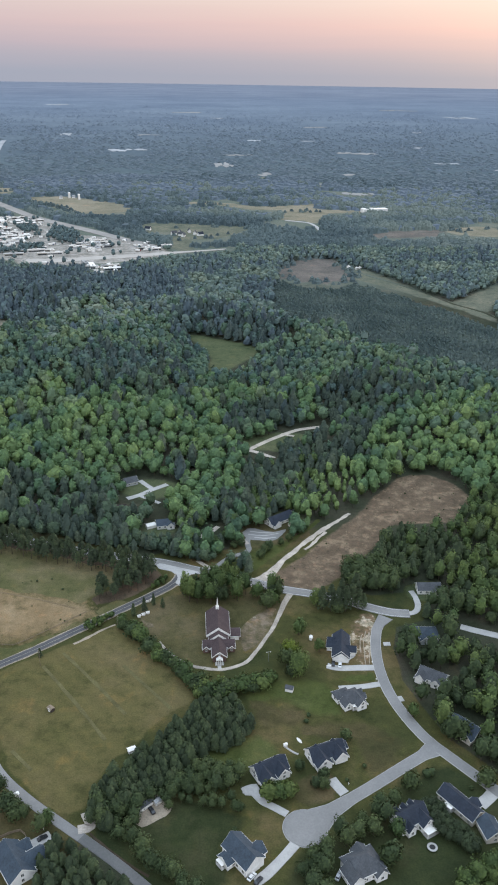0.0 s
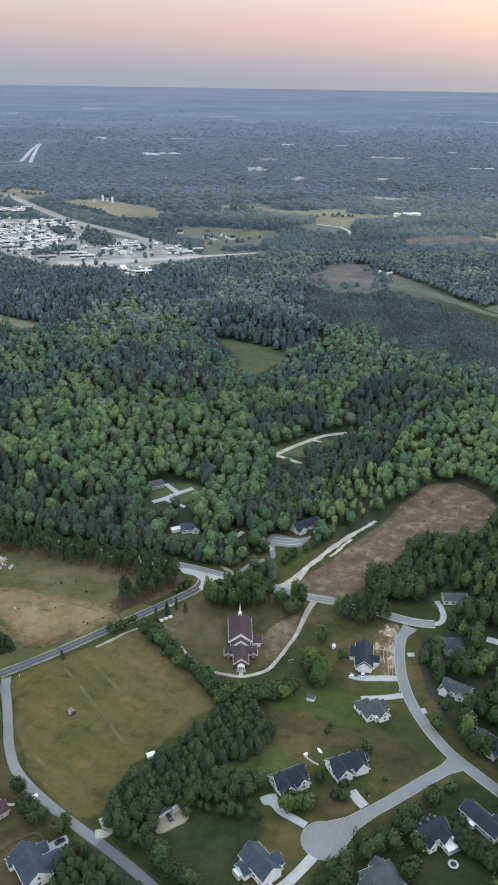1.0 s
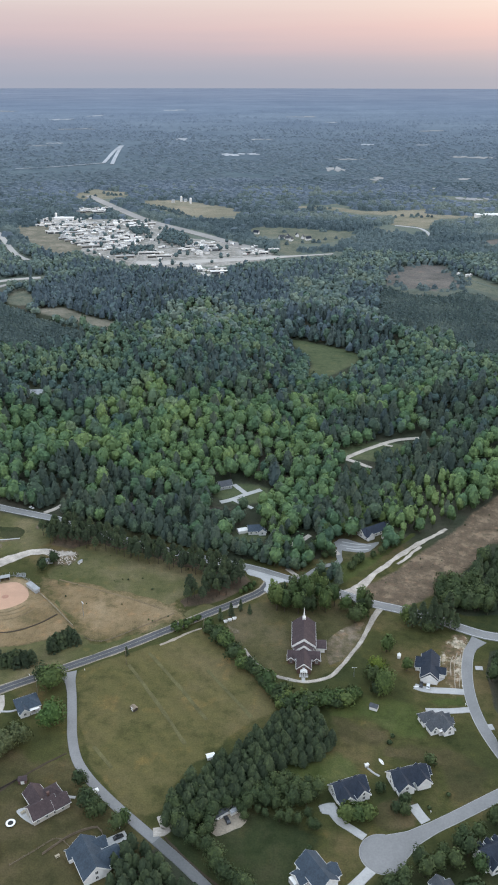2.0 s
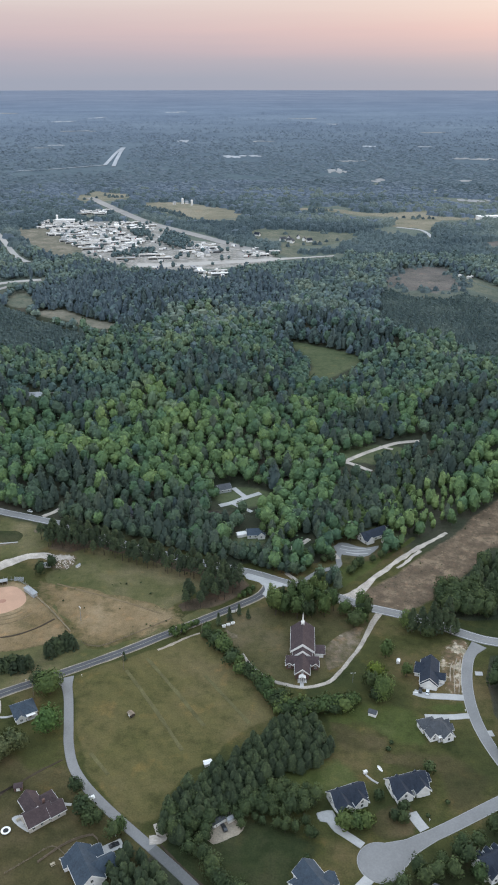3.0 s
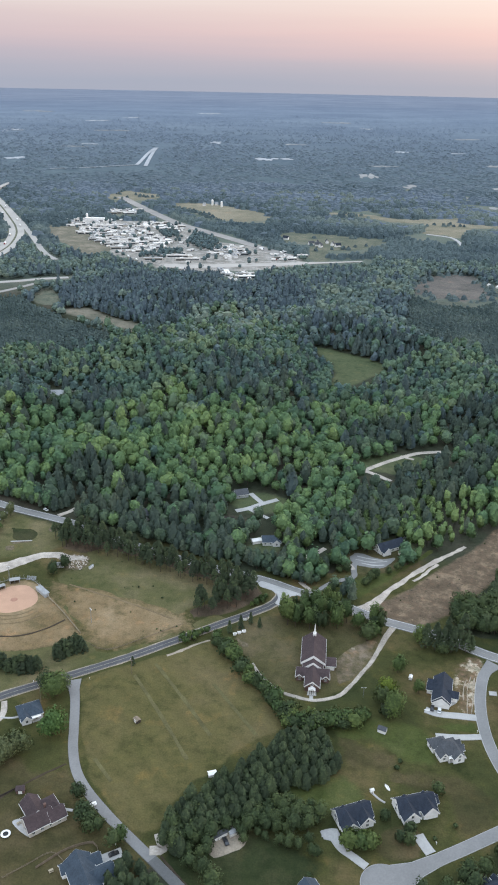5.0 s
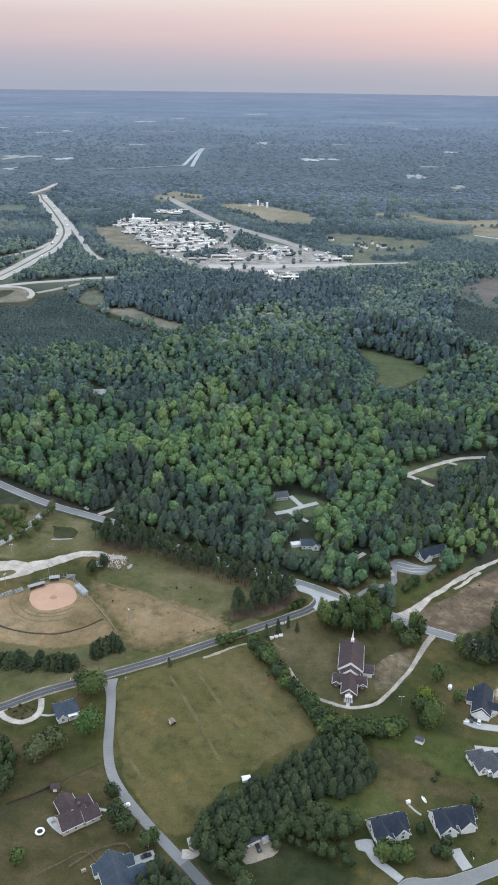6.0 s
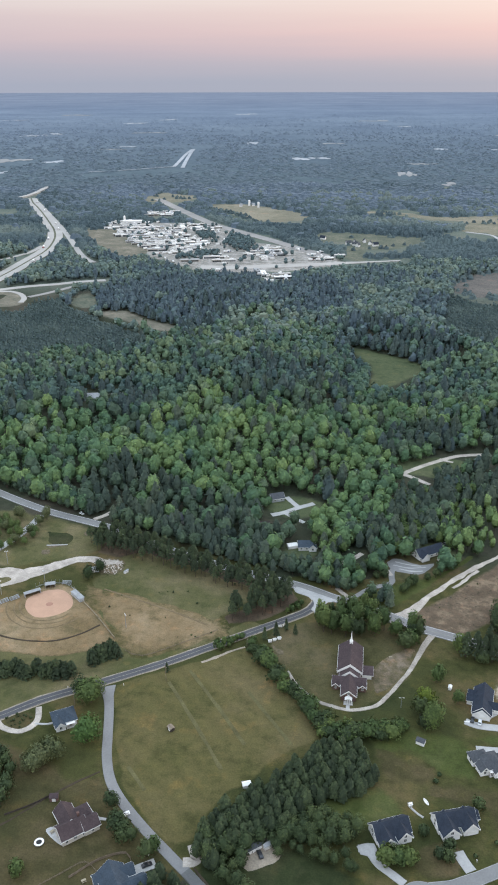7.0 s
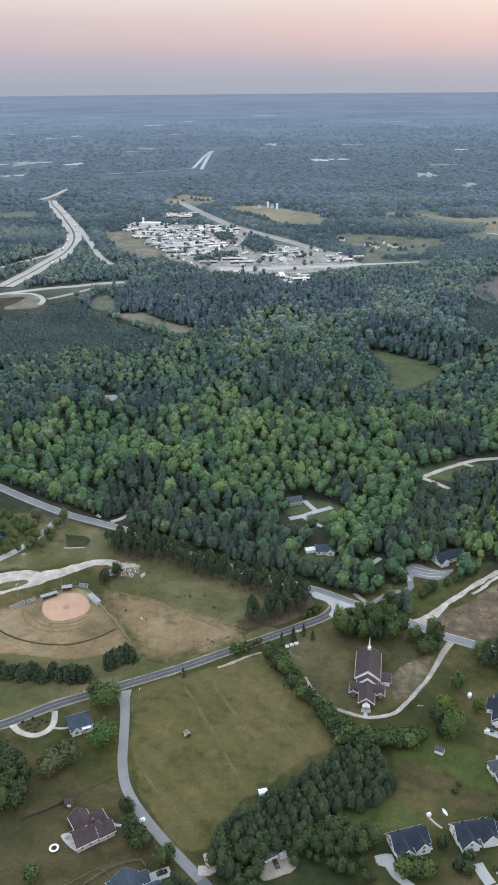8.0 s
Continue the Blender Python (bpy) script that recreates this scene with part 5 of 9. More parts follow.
ribbon("farm_lane", FARM_LANE, 7, 0.6, M_CONCRETE, "pale winding lane between far fields", step=12)
ribbon("cut_line", CUTLINE, 4, 0.3, M_SANDLAND, "pale worn line along the grassy strip", "track", step=8, rag=1.2)
ribbon("diagonal_road", DIAG, 24, 0.7, M_WIDEROAD, "grey road through the trading estate", step=15)

# ---- trees ----
RNG = np.random.default_rng(7)


def rand_dirs(n, up=-0.2):
    d = RNG.normal(size=(n * 3, 3))
    d /= np.linalg.norm(d, axis=1, keepdims=True)
    return d[d[:, 2] > up][:n]


def sprays(centres, normals, size, lit, soft=0.85):
    """Small bent leaf sprays: one four-cornered, slightly folded piece at each centre. lit: the way the foliage faces there as a whole."""
    n = len(centres)
    nv = normals / np.linalg.norm(normals, axis=1, keepdims=True)
    a = np.cross(nv, RNG.normal(size=(n, 3)))
    a /= np.linalg.norm(a, axis=1, keepdims=True)
    b = np.cross(nv, a)
    s = (size * RNG.uniform(0.7, 1.3, n))[:, None]
    out = np.empty((n, 4, 3))
    for i, (u, v, w) in enumerate(((-1, -0.6, -0.25), (0.5, -0.9, 0.1), (1, 0.55, -0.25), (-0.55, 0.95, 0.1))):
        out[:, i] = centres + s * (u * RNG.uniform(0.7, 1.2, (n, 1)) * a + v * RNG.uniform(0.7, 1.2, (n, 1)) * b + w * nv)
    face = soft * lit / np.linalg.norm(lit, axis=1, keepdims=True) + (1 - soft) * 1.2 * nv
    return out, face / np.linalg.norm(face, axis=1, keepdims=True)


def broad_crown(n, size, height=13.0, spread=4.3, lobes=8, rag=0.07, soft=0.85, rings=4, sides=9, deep=0.30, core_at=0.93):
    """A full, uneven crown: a closed body that bulges in lobes, leaf sprays standing off its face."""
    low = height * 0.10
    mid = np.array([0, 0, low + (height - low) * 0.46])
    axes = np.array([spread * RNG.uniform(0.85, 1.12), spread * RNG.uniform(0.85, 1.12), (height - low) * 0.56])
    bulge = rand_dirs(lobes, -0.3)
    reach = RNG.uniform(0.80, 1.12, lobes)

    def bulged(e):
        near = e @ bulge.T
        own = near.argmax(1)
        r = (1.02 - deep + deep * np.clip((near.max(1) - 0.55) / 0.45, 0, 1) ** 0.7) * reach[own]
        pos = mid + e * axes * r[:, None]
        lit = 0.75 * e + 0.75 * (pos - (mid + bulge[own] * axes * 0.5)) / spread + [0, 0, 0.10]
        return pos, lit, own, r

    el = np.linspace(-0.75, 1.45, rings + 1)
    grid = np.array([[(math.cos(t) * math.cos(a), math.cos(t) * math.sin(a), math.sin(t)) for a in np.arange(sides) * 2 * math.pi / sides + 0.35 * k] for k, t in enumerate(el)])
    pos, lit, _, _ = bulged(grid.reshape(-1, 3))
    pos = (mid + (pos - mid) * core_at * RNG.uniform(0.95, 1.05, (len(pos), 1))).reshape(rings + 1, sides, 3)
    lit = lit.reshape(rings + 1, sides, 3)
    core, face = [], []
    for k in range(rings):
        for i in range(sides):
            q = ((k, i), (k, (i + 1) % sides), (k + 1, (i + 1) % sides), (k + 1, i))
            core.append([pos[c] for c in q])
            face.append(sum(lit[c] for c in q))
    for i in range(0, sides - 2, 2):
        core.append([pos[rings, 0], pos[rings, i + 1], pos[rings, (i + 2) % sides], pos[rings, (i + 3) % sides]])
        face.append(np.array([0, 0, 1.0]))
    face = np.array(face)
    face /= np.linalg.norm(face, axis=1, keepdims=True)
    e = rand_dirs(n, -0.45)
    n = len(e)
    pos, lit, own, r = bulged(e)
    pos = mid + (pos - mid) * RNG.uniform(1 - rag, 1 + rag * 1.3, (n, 1))
    sz = size * np.where(RNG.uniform(0, 1, n) < 0.15, 0.6, 1.0)
    leaf, way = sprays(pos, e + (0.2 + rag) * RNG.normal(size=(n, 3)) + bulge[own] * 0.2, sz, lit, soft)
    return np.concatenate([np.array(core), leaf]), np.concatenate([face, way])


def pine_crown(n, size, height=17.0, spread=2.9, low=0.35, point=0.75):
    """An uneven cone of drooping tufts on whorled limbs."""
    u = RNG.uniform(0, 1, n) ** 0.85
    whorl = np.round(u * 9) / 9 + RNG.normal(0, 0.012, n)
    z = height * (low + (1 - low) * whorl)
    rad = spread * np.clip(1.02 - whorl, 0.05, 1) ** point * RNG.uniform(0.45, 1.05, n)
    a = RNG.integers(0, 7, n) * (2 * math.pi / 7) + whorl * 9 + RNG.normal(0, 0.25, n)
    out = np.stack([np.cos(a), np.sin(a), np.zeros(n)], 1)
    pos = out * rad[:, None]
    pos[:, 2] = z - rad * 0.18
    return sprays(pos, out * 0.55 + [0, 0, 0.9] + 0.35 * RNG.normal(size=(n, 3)), size, out * 0.8 + [0, 0, 0.55])


def broad_cone(n, size, height, spread, sides=8, rings=4):
    """A close pine: a rounded, uneven spire with a closed body and tufts standing off it."""
    low = height * 0.16
    lev = np.linspace(0, 1, rings + 1)
    rad = spread * np.clip(1.02 - lev ** 2.4, 0.08, 1) ** 0.75
    pts = np.array([[(r * k * math.cos(a), r * k * math.sin(a), low + (height - low) * t + RNG.uniform(-0.35, 0.35)) for a, k in zip(np.arange(sides) * 2 * math.pi / sides + 0.4 * j, RNG.uniform(0.68, 1.12, sides))] for j, (t, r) in enumerate(zip(lev, rad))])
    core, face = [], []
    for k in range(rings):
        for i in range(sides):
            q = [pts[k, i], pts[k, (i + 1) % sides], pts[k + 1, (i + 1) % sides], pts[k + 1, i]]
            c = np.mean(q, 0)
            core.append(q)
            face.append((c[0] / spread, c[1] / spread, 0.35 + 0.6 * lev[k]))
    u = RNG.uniform(0, 1, n) ** 0.8
    a = RNG.uniform(0, 2 * math.pi, n)
    r = spread * np.clip(1.02 - u ** 2.4, 0.1, 1) ** 0.75 * RNG.uniform(0.85, 1.15, n)
    out = np.stack([np.cos(a), np.sin(a), np.zeros(n)], 1)
    pos = out * r[:, None]
    pos[:, 2] = low + (height - low) * u
    leaf, way = sprays(pos, out * 0.7 + [0, 0, 0.8] + 0.35 * RNG.normal(size=(n, 3)), size, out * 0.8 + np.stack([0 * u, 0 * u, 0.35 + 0.6 * u], 1))
    face = np.array(face)
    face /= np.linalg.norm(face, axis=1, keepdims=True)
    return np.concatenate([np.array(core), leaf]), np.concatenate([face, way])


def trunk_mesh(height, radius, limbs=4, sides=6):
    """A tapered, slightly leaning trunk with limbs that reach into the crown."""
    bm = bmesh.new()
    def stick(a, b, r0, r1, k):
        a, b = Vector(a), Vector(b)
        rot = (b - a).to_track_quat("Z", "Y").to_matrix().to_4x4()
        turned(bm, [(r0, 0), ((r0 + r1) * 0.5, (b - a).length * 0.5), (r1, (b - a).length)], k, Matrix.Translation(a) @ rot)
    lean = RNG.uniform(-0.25, 0.25, 2)
    stick((0, 0, -0.3), (*lean, height * 0.8), radius, radius * 0.35, sides)
    for i in range(limbs):
        a, h = 2 * math.pi * (i + RNG.uniform(0, 0.6)) / limbs, height * RNG.uniform(0.4, 0.6)
        reach = height * RNG.uniform(0.16, 0.24)
        stick((lean[0] * h / height, lean[1] * h / height, h), (math.cos(a) * reach, math.sin(a) * reach, h + height * 0.16), radius * 0.4, radius * 0.12, 4)
    me = bpy.data.meshes.new("trunk")
    bmesh.ops.recalc_face_normals(bm, faces=bm.faces[:])
    bm.to_mesh(me)
    bm.free()
    me.materials.append(M_BARK)
    return me


def quad_mesh(name, quads, mats, tint=None, midx=None, facing=None):
    """A mesh straight from an array of four-cornered pieces."""
    n = len(quads)
    me = bpy.data.meshes.new(name)
    me.vertices.add(n * 4)
    me.vertices.foreach_set("co", np.ascontiguousarray(quads, dtype=np.float32).ravel())
    me.loops.add(n * 4)
    me.loops.foreach_set("vertex_index", np.arange(n * 4, dtype=np.int32))
    me.polygons.add(n)
    me.polygons.foreach_set("loop_start", np.arange(0, n * 4, 4, dtype=np.int32))
    for m in mats:
        me.materials.append(m)
    if midx is not None:
        me.polygons.foreach_set("material_index", np.asarray(midx, dtype=np.int32))
    if tint is not None:
        me.attributes.new("tint", "FLOAT", "POINT").data.foreach_set("value", np.repeat(tint, 4).astype(np.float32))
    me.update(calc_edges=True)
    if facing is not None:
        me.polygons.foreach_set("use_smooth", np.ones(n, dtype=bool))
        me.normals_split_custom_set_from_vertices(np.repeat(facing, 4, axis=0).astype(np.float32))
    return me


def trunk_quads(height, r):
    q, f = [], []
    for i in range(3):
        a, b = 2 * math.pi * i / 3, 2 * math.pi * (i + 1) / 3
        q.append([(r * math.cos(a), r * math.sin(a), -0.3), (r * math.cos(b), r * math.sin(b), -0.3), (r * 0.5 * math.cos(b), r * 0.5 * math.sin(b), height), (r * 0.5 * math.cos(a), r * 0.5 * math.sin(a), height)])
        f.append((math.cos((a + b) / 2), math.sin((a + b) / 2), 0.0))
    return np.array(q), np.array(f)


# templates for the woods: (crown pieces, trunk pieces)
NO_TRUNK = (np.zeros((0, 4, 3)), np.zeros((0, 3)))      # hidden below a closed roof of leaves
T_BROAD = [(broad_crown(92, 0.76, RNG.uniform(12, 16), RNG.uniform(4.0, 5.3), 7, 0.13, 0.62, 4, 9, 0.36), trunk_quads(8, 0.3)) for _ in range(10)]
T_DUSKY = [(broad_crown(84, 0.74, RNG.uniform(11, 15), RNG.uniform(3.9, 5.0), 6, 0.14, 0.62, 4, 9, 0.34), trunk_quads(8, 0.3)) for _ in range(8)]
T_YARD = [(broad_crown(300, 0.50, RNG.uniform(11, 14), RNG.uniform(4.2, 5.4), 10, 0.24, 0.72, 5, 11, 0.46, 0.80), trunk_quads(8, 0.3)) for _ in range(6)]
T_EAST = [(broad_crown(130, 0.64, RNG.uniform(12, 16), RNG.uniform(3.8, 4.9), 8, 0.18, 0.7, 4, 9, 0.40, 0.86), trunk_quads(8, 0.3)) for _ in range(8)]
T_YOUNG = [(broad_crown(70, 0.55, RNG.uniform(11, 14), RNG.uniform(2.2, 2.9), 5, 0.12, 0.82), trunk_quads(6, 0.2)) for _ in range(6)]
T_BROAD_MID = [(broad_crown(28, 1.15, RNG.uniform(12, 16), RNG.uniform(4.3, 5.5), 5, 0.13, 0.62, 3, 7, 0.36), trunk_quads(8, 0.3)) for _ in range(8)]
T_DUSKY_MID = [(broad_crown(30, 1.1, RNG.uniform(11, 15), RNG.uniform(4.2, 5.2), 5, 0.1, 0.85, 3, 7), trunk_quads(8, 0.3)) for _ in range(6)]
T_BROAD_FAR = [(broad_crown(8, 1.6, RNG.uniform(11, 14), RNG.uniform(4.8, 5.8), 4, 0.1, 0.85, 3, 6), NO_TRUNK) for _ in range(6)]
T_DUSKY_FAR = [(broad_crown(7, 1.6, RNG.uniform(10, 14), RNG.uniform(4.5, 5.4), 4, 0.1, 0.85, 3, 6), NO_TRUNK) for _ in range(6)]
T_PINE = [(broad_cone(64, 0.78, RNG.uniform(13, 17), RNG.uniform(3.2, 4.2)), trunk_quads(10, 0.26)) for _ in range(8)]
T_PINE_FAR = [(broad_cone(8, 1.4, RNG.uniform(12, 15), RNG.uniform(3.4, 4.2), 6, 3), NO_TRUNK) for _ in range(6)]


def mound(spread, height, sides, rows):
    """An uneven closed dome of four-cornered pieces, the roof of a dense clump of trees."""
    pts = np.empty((rows + 1, sides, 3))
    for j in range(rows + 1):
        t = j / (rows + 0.6) * math.pi / 2
        for i in range(sides):
            a = 2 * math.pi * (i + 0.5 * j) / sides
            k = RNG.uniform(0.78, 1.2)
            pts[j, i] = (spread * k * math.cos(t) * math.cos(a), spread * k * math.cos(t) * math.sin(a), height * RNG.uniform(0.85, 1.15) * math.sin(t))
    q = [[pts[j, i], pts[j, (i + 1) % sides], pts[j + 1, (i + 1) % sides], pts[j + 1, i]] for j in range(rows) for i in range(sides)]
    for i in range(1, sides - 1, 2):
        q.append([pts[rows, 0], pts[rows, i], pts[rows, i + 1], pts[rows, (i + 2) % sides]])
    q = np.array(q)
    out = q.mean(1) / [spread, spread, height] + [0, 0, 0.6]
    return q, out / np.linalg.norm(out, axis=1, keepdims=True)


def joined(a, b):
    return np.concatenate([a[0], b[0]]), np.concatenate([a[1], b[1]])


T_TUFT = [(mound(RNG.uniform(9, 15), RNG.uniform(3.5, 5.5), 6, 1), NO_TRUNK) for _ in range(8)]
T_FAR = [(mound(RNG.uniform(7.5, 11.5), RNG.uniform(6.0, 9.5), 6, 1), NO_TRUNK) for _ in range(12)]
T_GROVE = []
for _ in range(10):
    made = mound(RNG.uniform(5.0, 6.5), RNG.uniform(8.5, 11.5), 6, 2)
    for turn in RNG.uniform(0, 2) + np.array([0.0, 2.1, 4.2]):
        q, out = mound(RNG.uniform(3.4, 5.0), RNG.uniform(6.5, 11.0), 5, 1)
        made = joined(made, (q + [RNG.uniform(4.5, 7.0) * math.cos(turn), RNG.uniform(4.5, 7.0) * math.sin(turn), 0], out))
    T_GROVE.append((made, NO_TRUNK))
T_CLUMP = [(joined(mound(6.0, 7.0, 6, 2), broad_crown(6, 1.8, RNG.uniform(8, 10.5), 4.6, 4, 0.12, 0.85, 2, 5)), NO_TRUNK) for _ in range(6)]
T_SAPLING = [(joined(mound(2.1, 5.5, 5, 1), pine_crown(5, 1.1, 6.2, 2.2, 0.3, 0.6)), NO_TRUNK) for _ in range(6)]
for (pieces, facing), _ in T_FAR + T_TUFT + T_TUFT:      # seen from afar, a wood's roof faces the sky as one
    facing += np.array([0, 0, 0.8])
    facing /= np.linalg.norm(facing, axis=1, keepdims=True)
T_BUSH = [(broad_crown(40, 0.7, 4.2, 2.3, 5), trunk_quads(2, 0.12)) for _ in range(4)]


def wood(name, xy, templates, leaf, tint, scale, label, category="wood", lift=None):
    """Many trees of one kind as one body of foliage and trunks."""
    n = len(xy)
    if not n:
        return None
    pick, turn = RNG.integers(0, len(templates), n), RNG.uniform(0, 2 * math.pi, n)
    allq, allt, allm, alln = [], [], [], []
    base = rise_of(xy) if lift is None else lift
    for k, ((crown, crown_n), (trunk, trunk_n)) in enumerate(templates):
        who = np.nonzero(pick == k)[0]
        if not len(who):
            continue
        t, tn = np.concatenate([crown, trunk]), np.concatenate([crown_n, trunk_n])
        c, s = np.cos(turn[who])[:, None, None], np.sin(turn[who])[:, None, None]
        sc = scale[who][:, None, None]
        q = np.empty((len(who), *t.shape))
        q[..., 0] = (t[None, :, :, 0] * c - t[None, :, :, 1] * s) * sc + xy[who, 0][:, None, None]
        q[..., 1] = (t[None, :, :, 0] * s + t[None, :, :, 1] * c) * sc + xy[who, 1][:, None, None]
        q[..., 2] = t[None, :, :, 2] * sc * RNG.uniform(0.88, 1.12, (len(who), 1, 1)) + base[who][:, None, None]
        nn = np.empty((len(who), *tn.shape))
        c, s = c[..., 0], s[..., 0]
        nn[..., 0], nn[..., 1], nn[..., 2] = tn[None, :, 0] * c - tn[None, :, 1] * s, tn[None, :, 0] * s + tn[None, :, 1] * c, tn[None, :, 2]
        allq.append(q.reshape(-1, 4, 3))
        alln.append(nn.reshape(-1, 3))
        allt.append(np.repeat(tint[who], len(t)))
        allm.append(np.tile(np.r_[np.zeros(len(crown)), np.ones(len(trunk))], len(who)))
    me = quad_mesh(name, np.concatenate(allq), [leaf, M_BARK], np.concatenate(allt), np.concatenate(allm), np.concatenate(alln))
    return tagged(part(name, me, None), label, category, kind="stuff")


def strewn(x0, x1, y0, y1, step, jitter=0.38):
    """Places over an area on an uneven lattice."""
    gx, gy = np.meshgrid(np.arange(x0, x1, step), np.arange(y0, y1, step * 0.87))
    gx = gx + (np.arange(gx.shape[0]) % 2)[:, None] * step / 2
    p = np.stack([gx.ravel(), gy.ravel()], 1)
    return p + RNG.uniform(-jitter, jitter, p.shape) * step


def strewn_in(poly, step, jitter=0.38):
    a = np.array(poly)
    p = strewn(*(a[:, 0].min(), a[:, 0].max(), a[:, 1].min(), a[:, 1].max()), step, jitter)
    return p[inside(poly, p[:, 0], p[:, 1])]


def field_noise(p, scale, seed):
    return np.array([noise.noise((x * scale, y * scale, seed)) for x, y in p])


HOUSE_SPOTS = [H1, H2, H3, H4, H5, H6, H7, H8, H8B, H9, H10, H11, H12, H13, H14, H15, H16, H17, H18, *WHITEHOUSE, (-72, 480), (-60, 483)]
OPEN_LAND = [F_RAMP, EST_F, EST_G, F_OLIVE, F_TAN, F_TAN2, F_BALL, F_VERGE, F_CHURCH, F_CLEAR, F_GLADE, F_BRUSH, F_STRIPG, F_RIGHT, F_PATCH, F_PATCH2, F_TOWER, F_FARM, F_FAR1, F_FAR2, F_FAR3, F_FAR4, F_MAUVE, COMM, COMM_F, PAD, L_EAST]
WAYS = [(MAIN, 9), (CROSS, 8), (STREET, 8), (COURT, 8), (LANE, 7), (LOOP, 5), (TRACK, 7), (GRAVEL, 8), (GRAVEL2, 7), (DRIVE_NE, 8), (DRIVE_NE2, 5), (DRIVE_N, 9), (DRIVE_N2, 6), (DRIVE_P, 6), (DRIVE_E, 6), (DRIVE_N3, 4), (DRIVE_NE3, 4), (DRIVE_Q, 5),
        (HWY, 20), (HWY2, 11), (HWY3, 9), (RAMP2, 9), (LOWRD, 16), (RAMP, 11), (OVERPASS, 10), (STRIP, 24), (DIAG, 18), (FARM_LANE, 9), (DW9, 4), (DW10, 4), (DW1, 4), (DW2, 4), (DW3, 4), (DW4, 4), (DW5, 5), (DW8, 5), (DW12, 3), (DW14, 4), (PINE_DRIVE, 5), (FAR_LANE, 5), (WOODLANE, 7)]


def clear_of(p, lands=True, margin=12.0, tall=11.0):
    """Leaves out places on roads, yards and open land, and those on the near side whose crowns would stand over them."""
    bad = np.zeros(len(p), dtype=bool)
    tall = (tall + rise_of(p))[:, None] if lands else tall
    for back in (0.0, 0.5, 1.0):
        q = p * (1 + back * tall / EYE_H)
        x, y = q[:, 0], q[:, 1]
        if lands:
            for poly in OPEN_LAND:
                bad |= inside(poly, x, y)
        for line, w in WAYS:
            bad |= near_line(line, x, y, w * (1 - 0.3 * back))
        if not lands:
            break
    for hx, hy in HOUSE_SPOTS:
        bad |= (p[:, 0] - hx) ** 2 + (p[:, 1] - hy) ** 2 < margin * margin
        if lands:
            bad |= (p[:, 0] * 1.03 - hx) ** 2 + (p[:, 1] * 1.03 - hy) ** 2 < (margin * 0.7) ** 2
    return p[~bad]


# the great wood north of the cross road, out to the trading estate
p = strewn_in(WOOD_EDGE, 8.6)
p = clear_of(p)
planted = inside(PLANT_R, p[:, 0], p[:, 1]) | inside(PLANT_L, p[:, 0], p[:, 1])
p = p[~planted]
mixn = field_noise(p, 0.014, 2.0) + 0.45 * field_noise(p, 0.035, 9.0)
lum = field_noise(p, 0.024, 4.0)
ragged = p + 9 * np.stack([field_noise(p, 0.05, 51.0), field_noise(p, 0.05, 52.0)], 1) + RNG.normal(0, 3.5, p.shape)
dark_share = np.clip(0.36 - 1.1 * mixn, 0.05, 0.9)
pine_part = np.full(len(p), 0.45)
bright = np.full(len(p), 0.40)
# (stand, share of dark trees, share of pines among them, tone)
STANDS = [(PALE_WEST, 0.25, 0.5, 0.62), (DARK_WEST, 0.80, 0.45, 0.40), (DARK_MID, 0.78, 0.45, 0.36), (PALE_FAR, 0.22, 0.4, 0.60), (DARK_FAR, 0.92, 0.75, 0.25), (PALE_E, 0.20, 0.4, 0.58), (LIT_EAST, 0.20, 0.4, 0.52),
          (BRIGHT_A, 0.12, 0.3, 0.62), (BRIGHT_B, 0.08, 0.3, 0.72), (BRIGHT_C, 0.08, 0.3, 0.70), (BRIGHT_D, 0.10, 0.3, 0.66), (BRIGHT_E, 0.08, 0.3, 0.66), (DARK_GLADE, 0.90, 0.6, 0.30), (DARK_WEDGE, 0.95, 0.8, 0.25), (DARK_E1, 0.92, 0.7, 0.30),
          (DARK_NE, 0.93, 0.75, 0.45), (DARK_E2, 0.93, 0.75, 0.40), (DARK_ROAD, 0.95, 0.62, 0.40), (YOUNG, 0.04, 0.5, 0.80), (YOUNG_E, 0.04, 0.5, 0.80)]
young = np.zeros(len(p), dtype=bool)
for stand, dark, pines, tone in STANDS:
    here = inside(stand, ragged[:, 0], ragged[:, 1])
    dark_share[here], pine_part[here], bright[here] = dark, pines, tone
    if stand is YOUNG or stand is YOUNG_E:
        young |= here
u = RNG.uniform(0, 1, len(p))
is_pine = u < dark_share * pine_part
is_dusky = ~is_pine & (u < dark_share)
is_young = ~is_pine & ~is_dusky & young
is_broad = ~is_pine & ~is_dusky & ~young
tint = np.clip(bright + 0.42 * lum + 0.22 * mixn + RNG.normal(0, 0.14, len(p)), 0, 1)
size = np.clip(RNG.normal(1.0, 0.18, len(p)), 0.62, 1.45)
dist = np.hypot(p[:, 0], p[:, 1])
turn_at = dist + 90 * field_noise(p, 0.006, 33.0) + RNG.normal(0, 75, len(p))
# Three leaf sets by distance, each with more haze in its colour.
FRONT_LEAVES, NEAR_LEAVES, HAZE_LEAVES = (M_BROAD_F, M_DUSKY_F, M_PINE_F, M_BROAD_F), (M_BROAD, M_DUSKY, M_PINE, M_BROAD), (M_BROAD_HAZE, M_DUSKY_HAZE, M_PINE_HAZE, M_BROAD_HAZE)
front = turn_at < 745
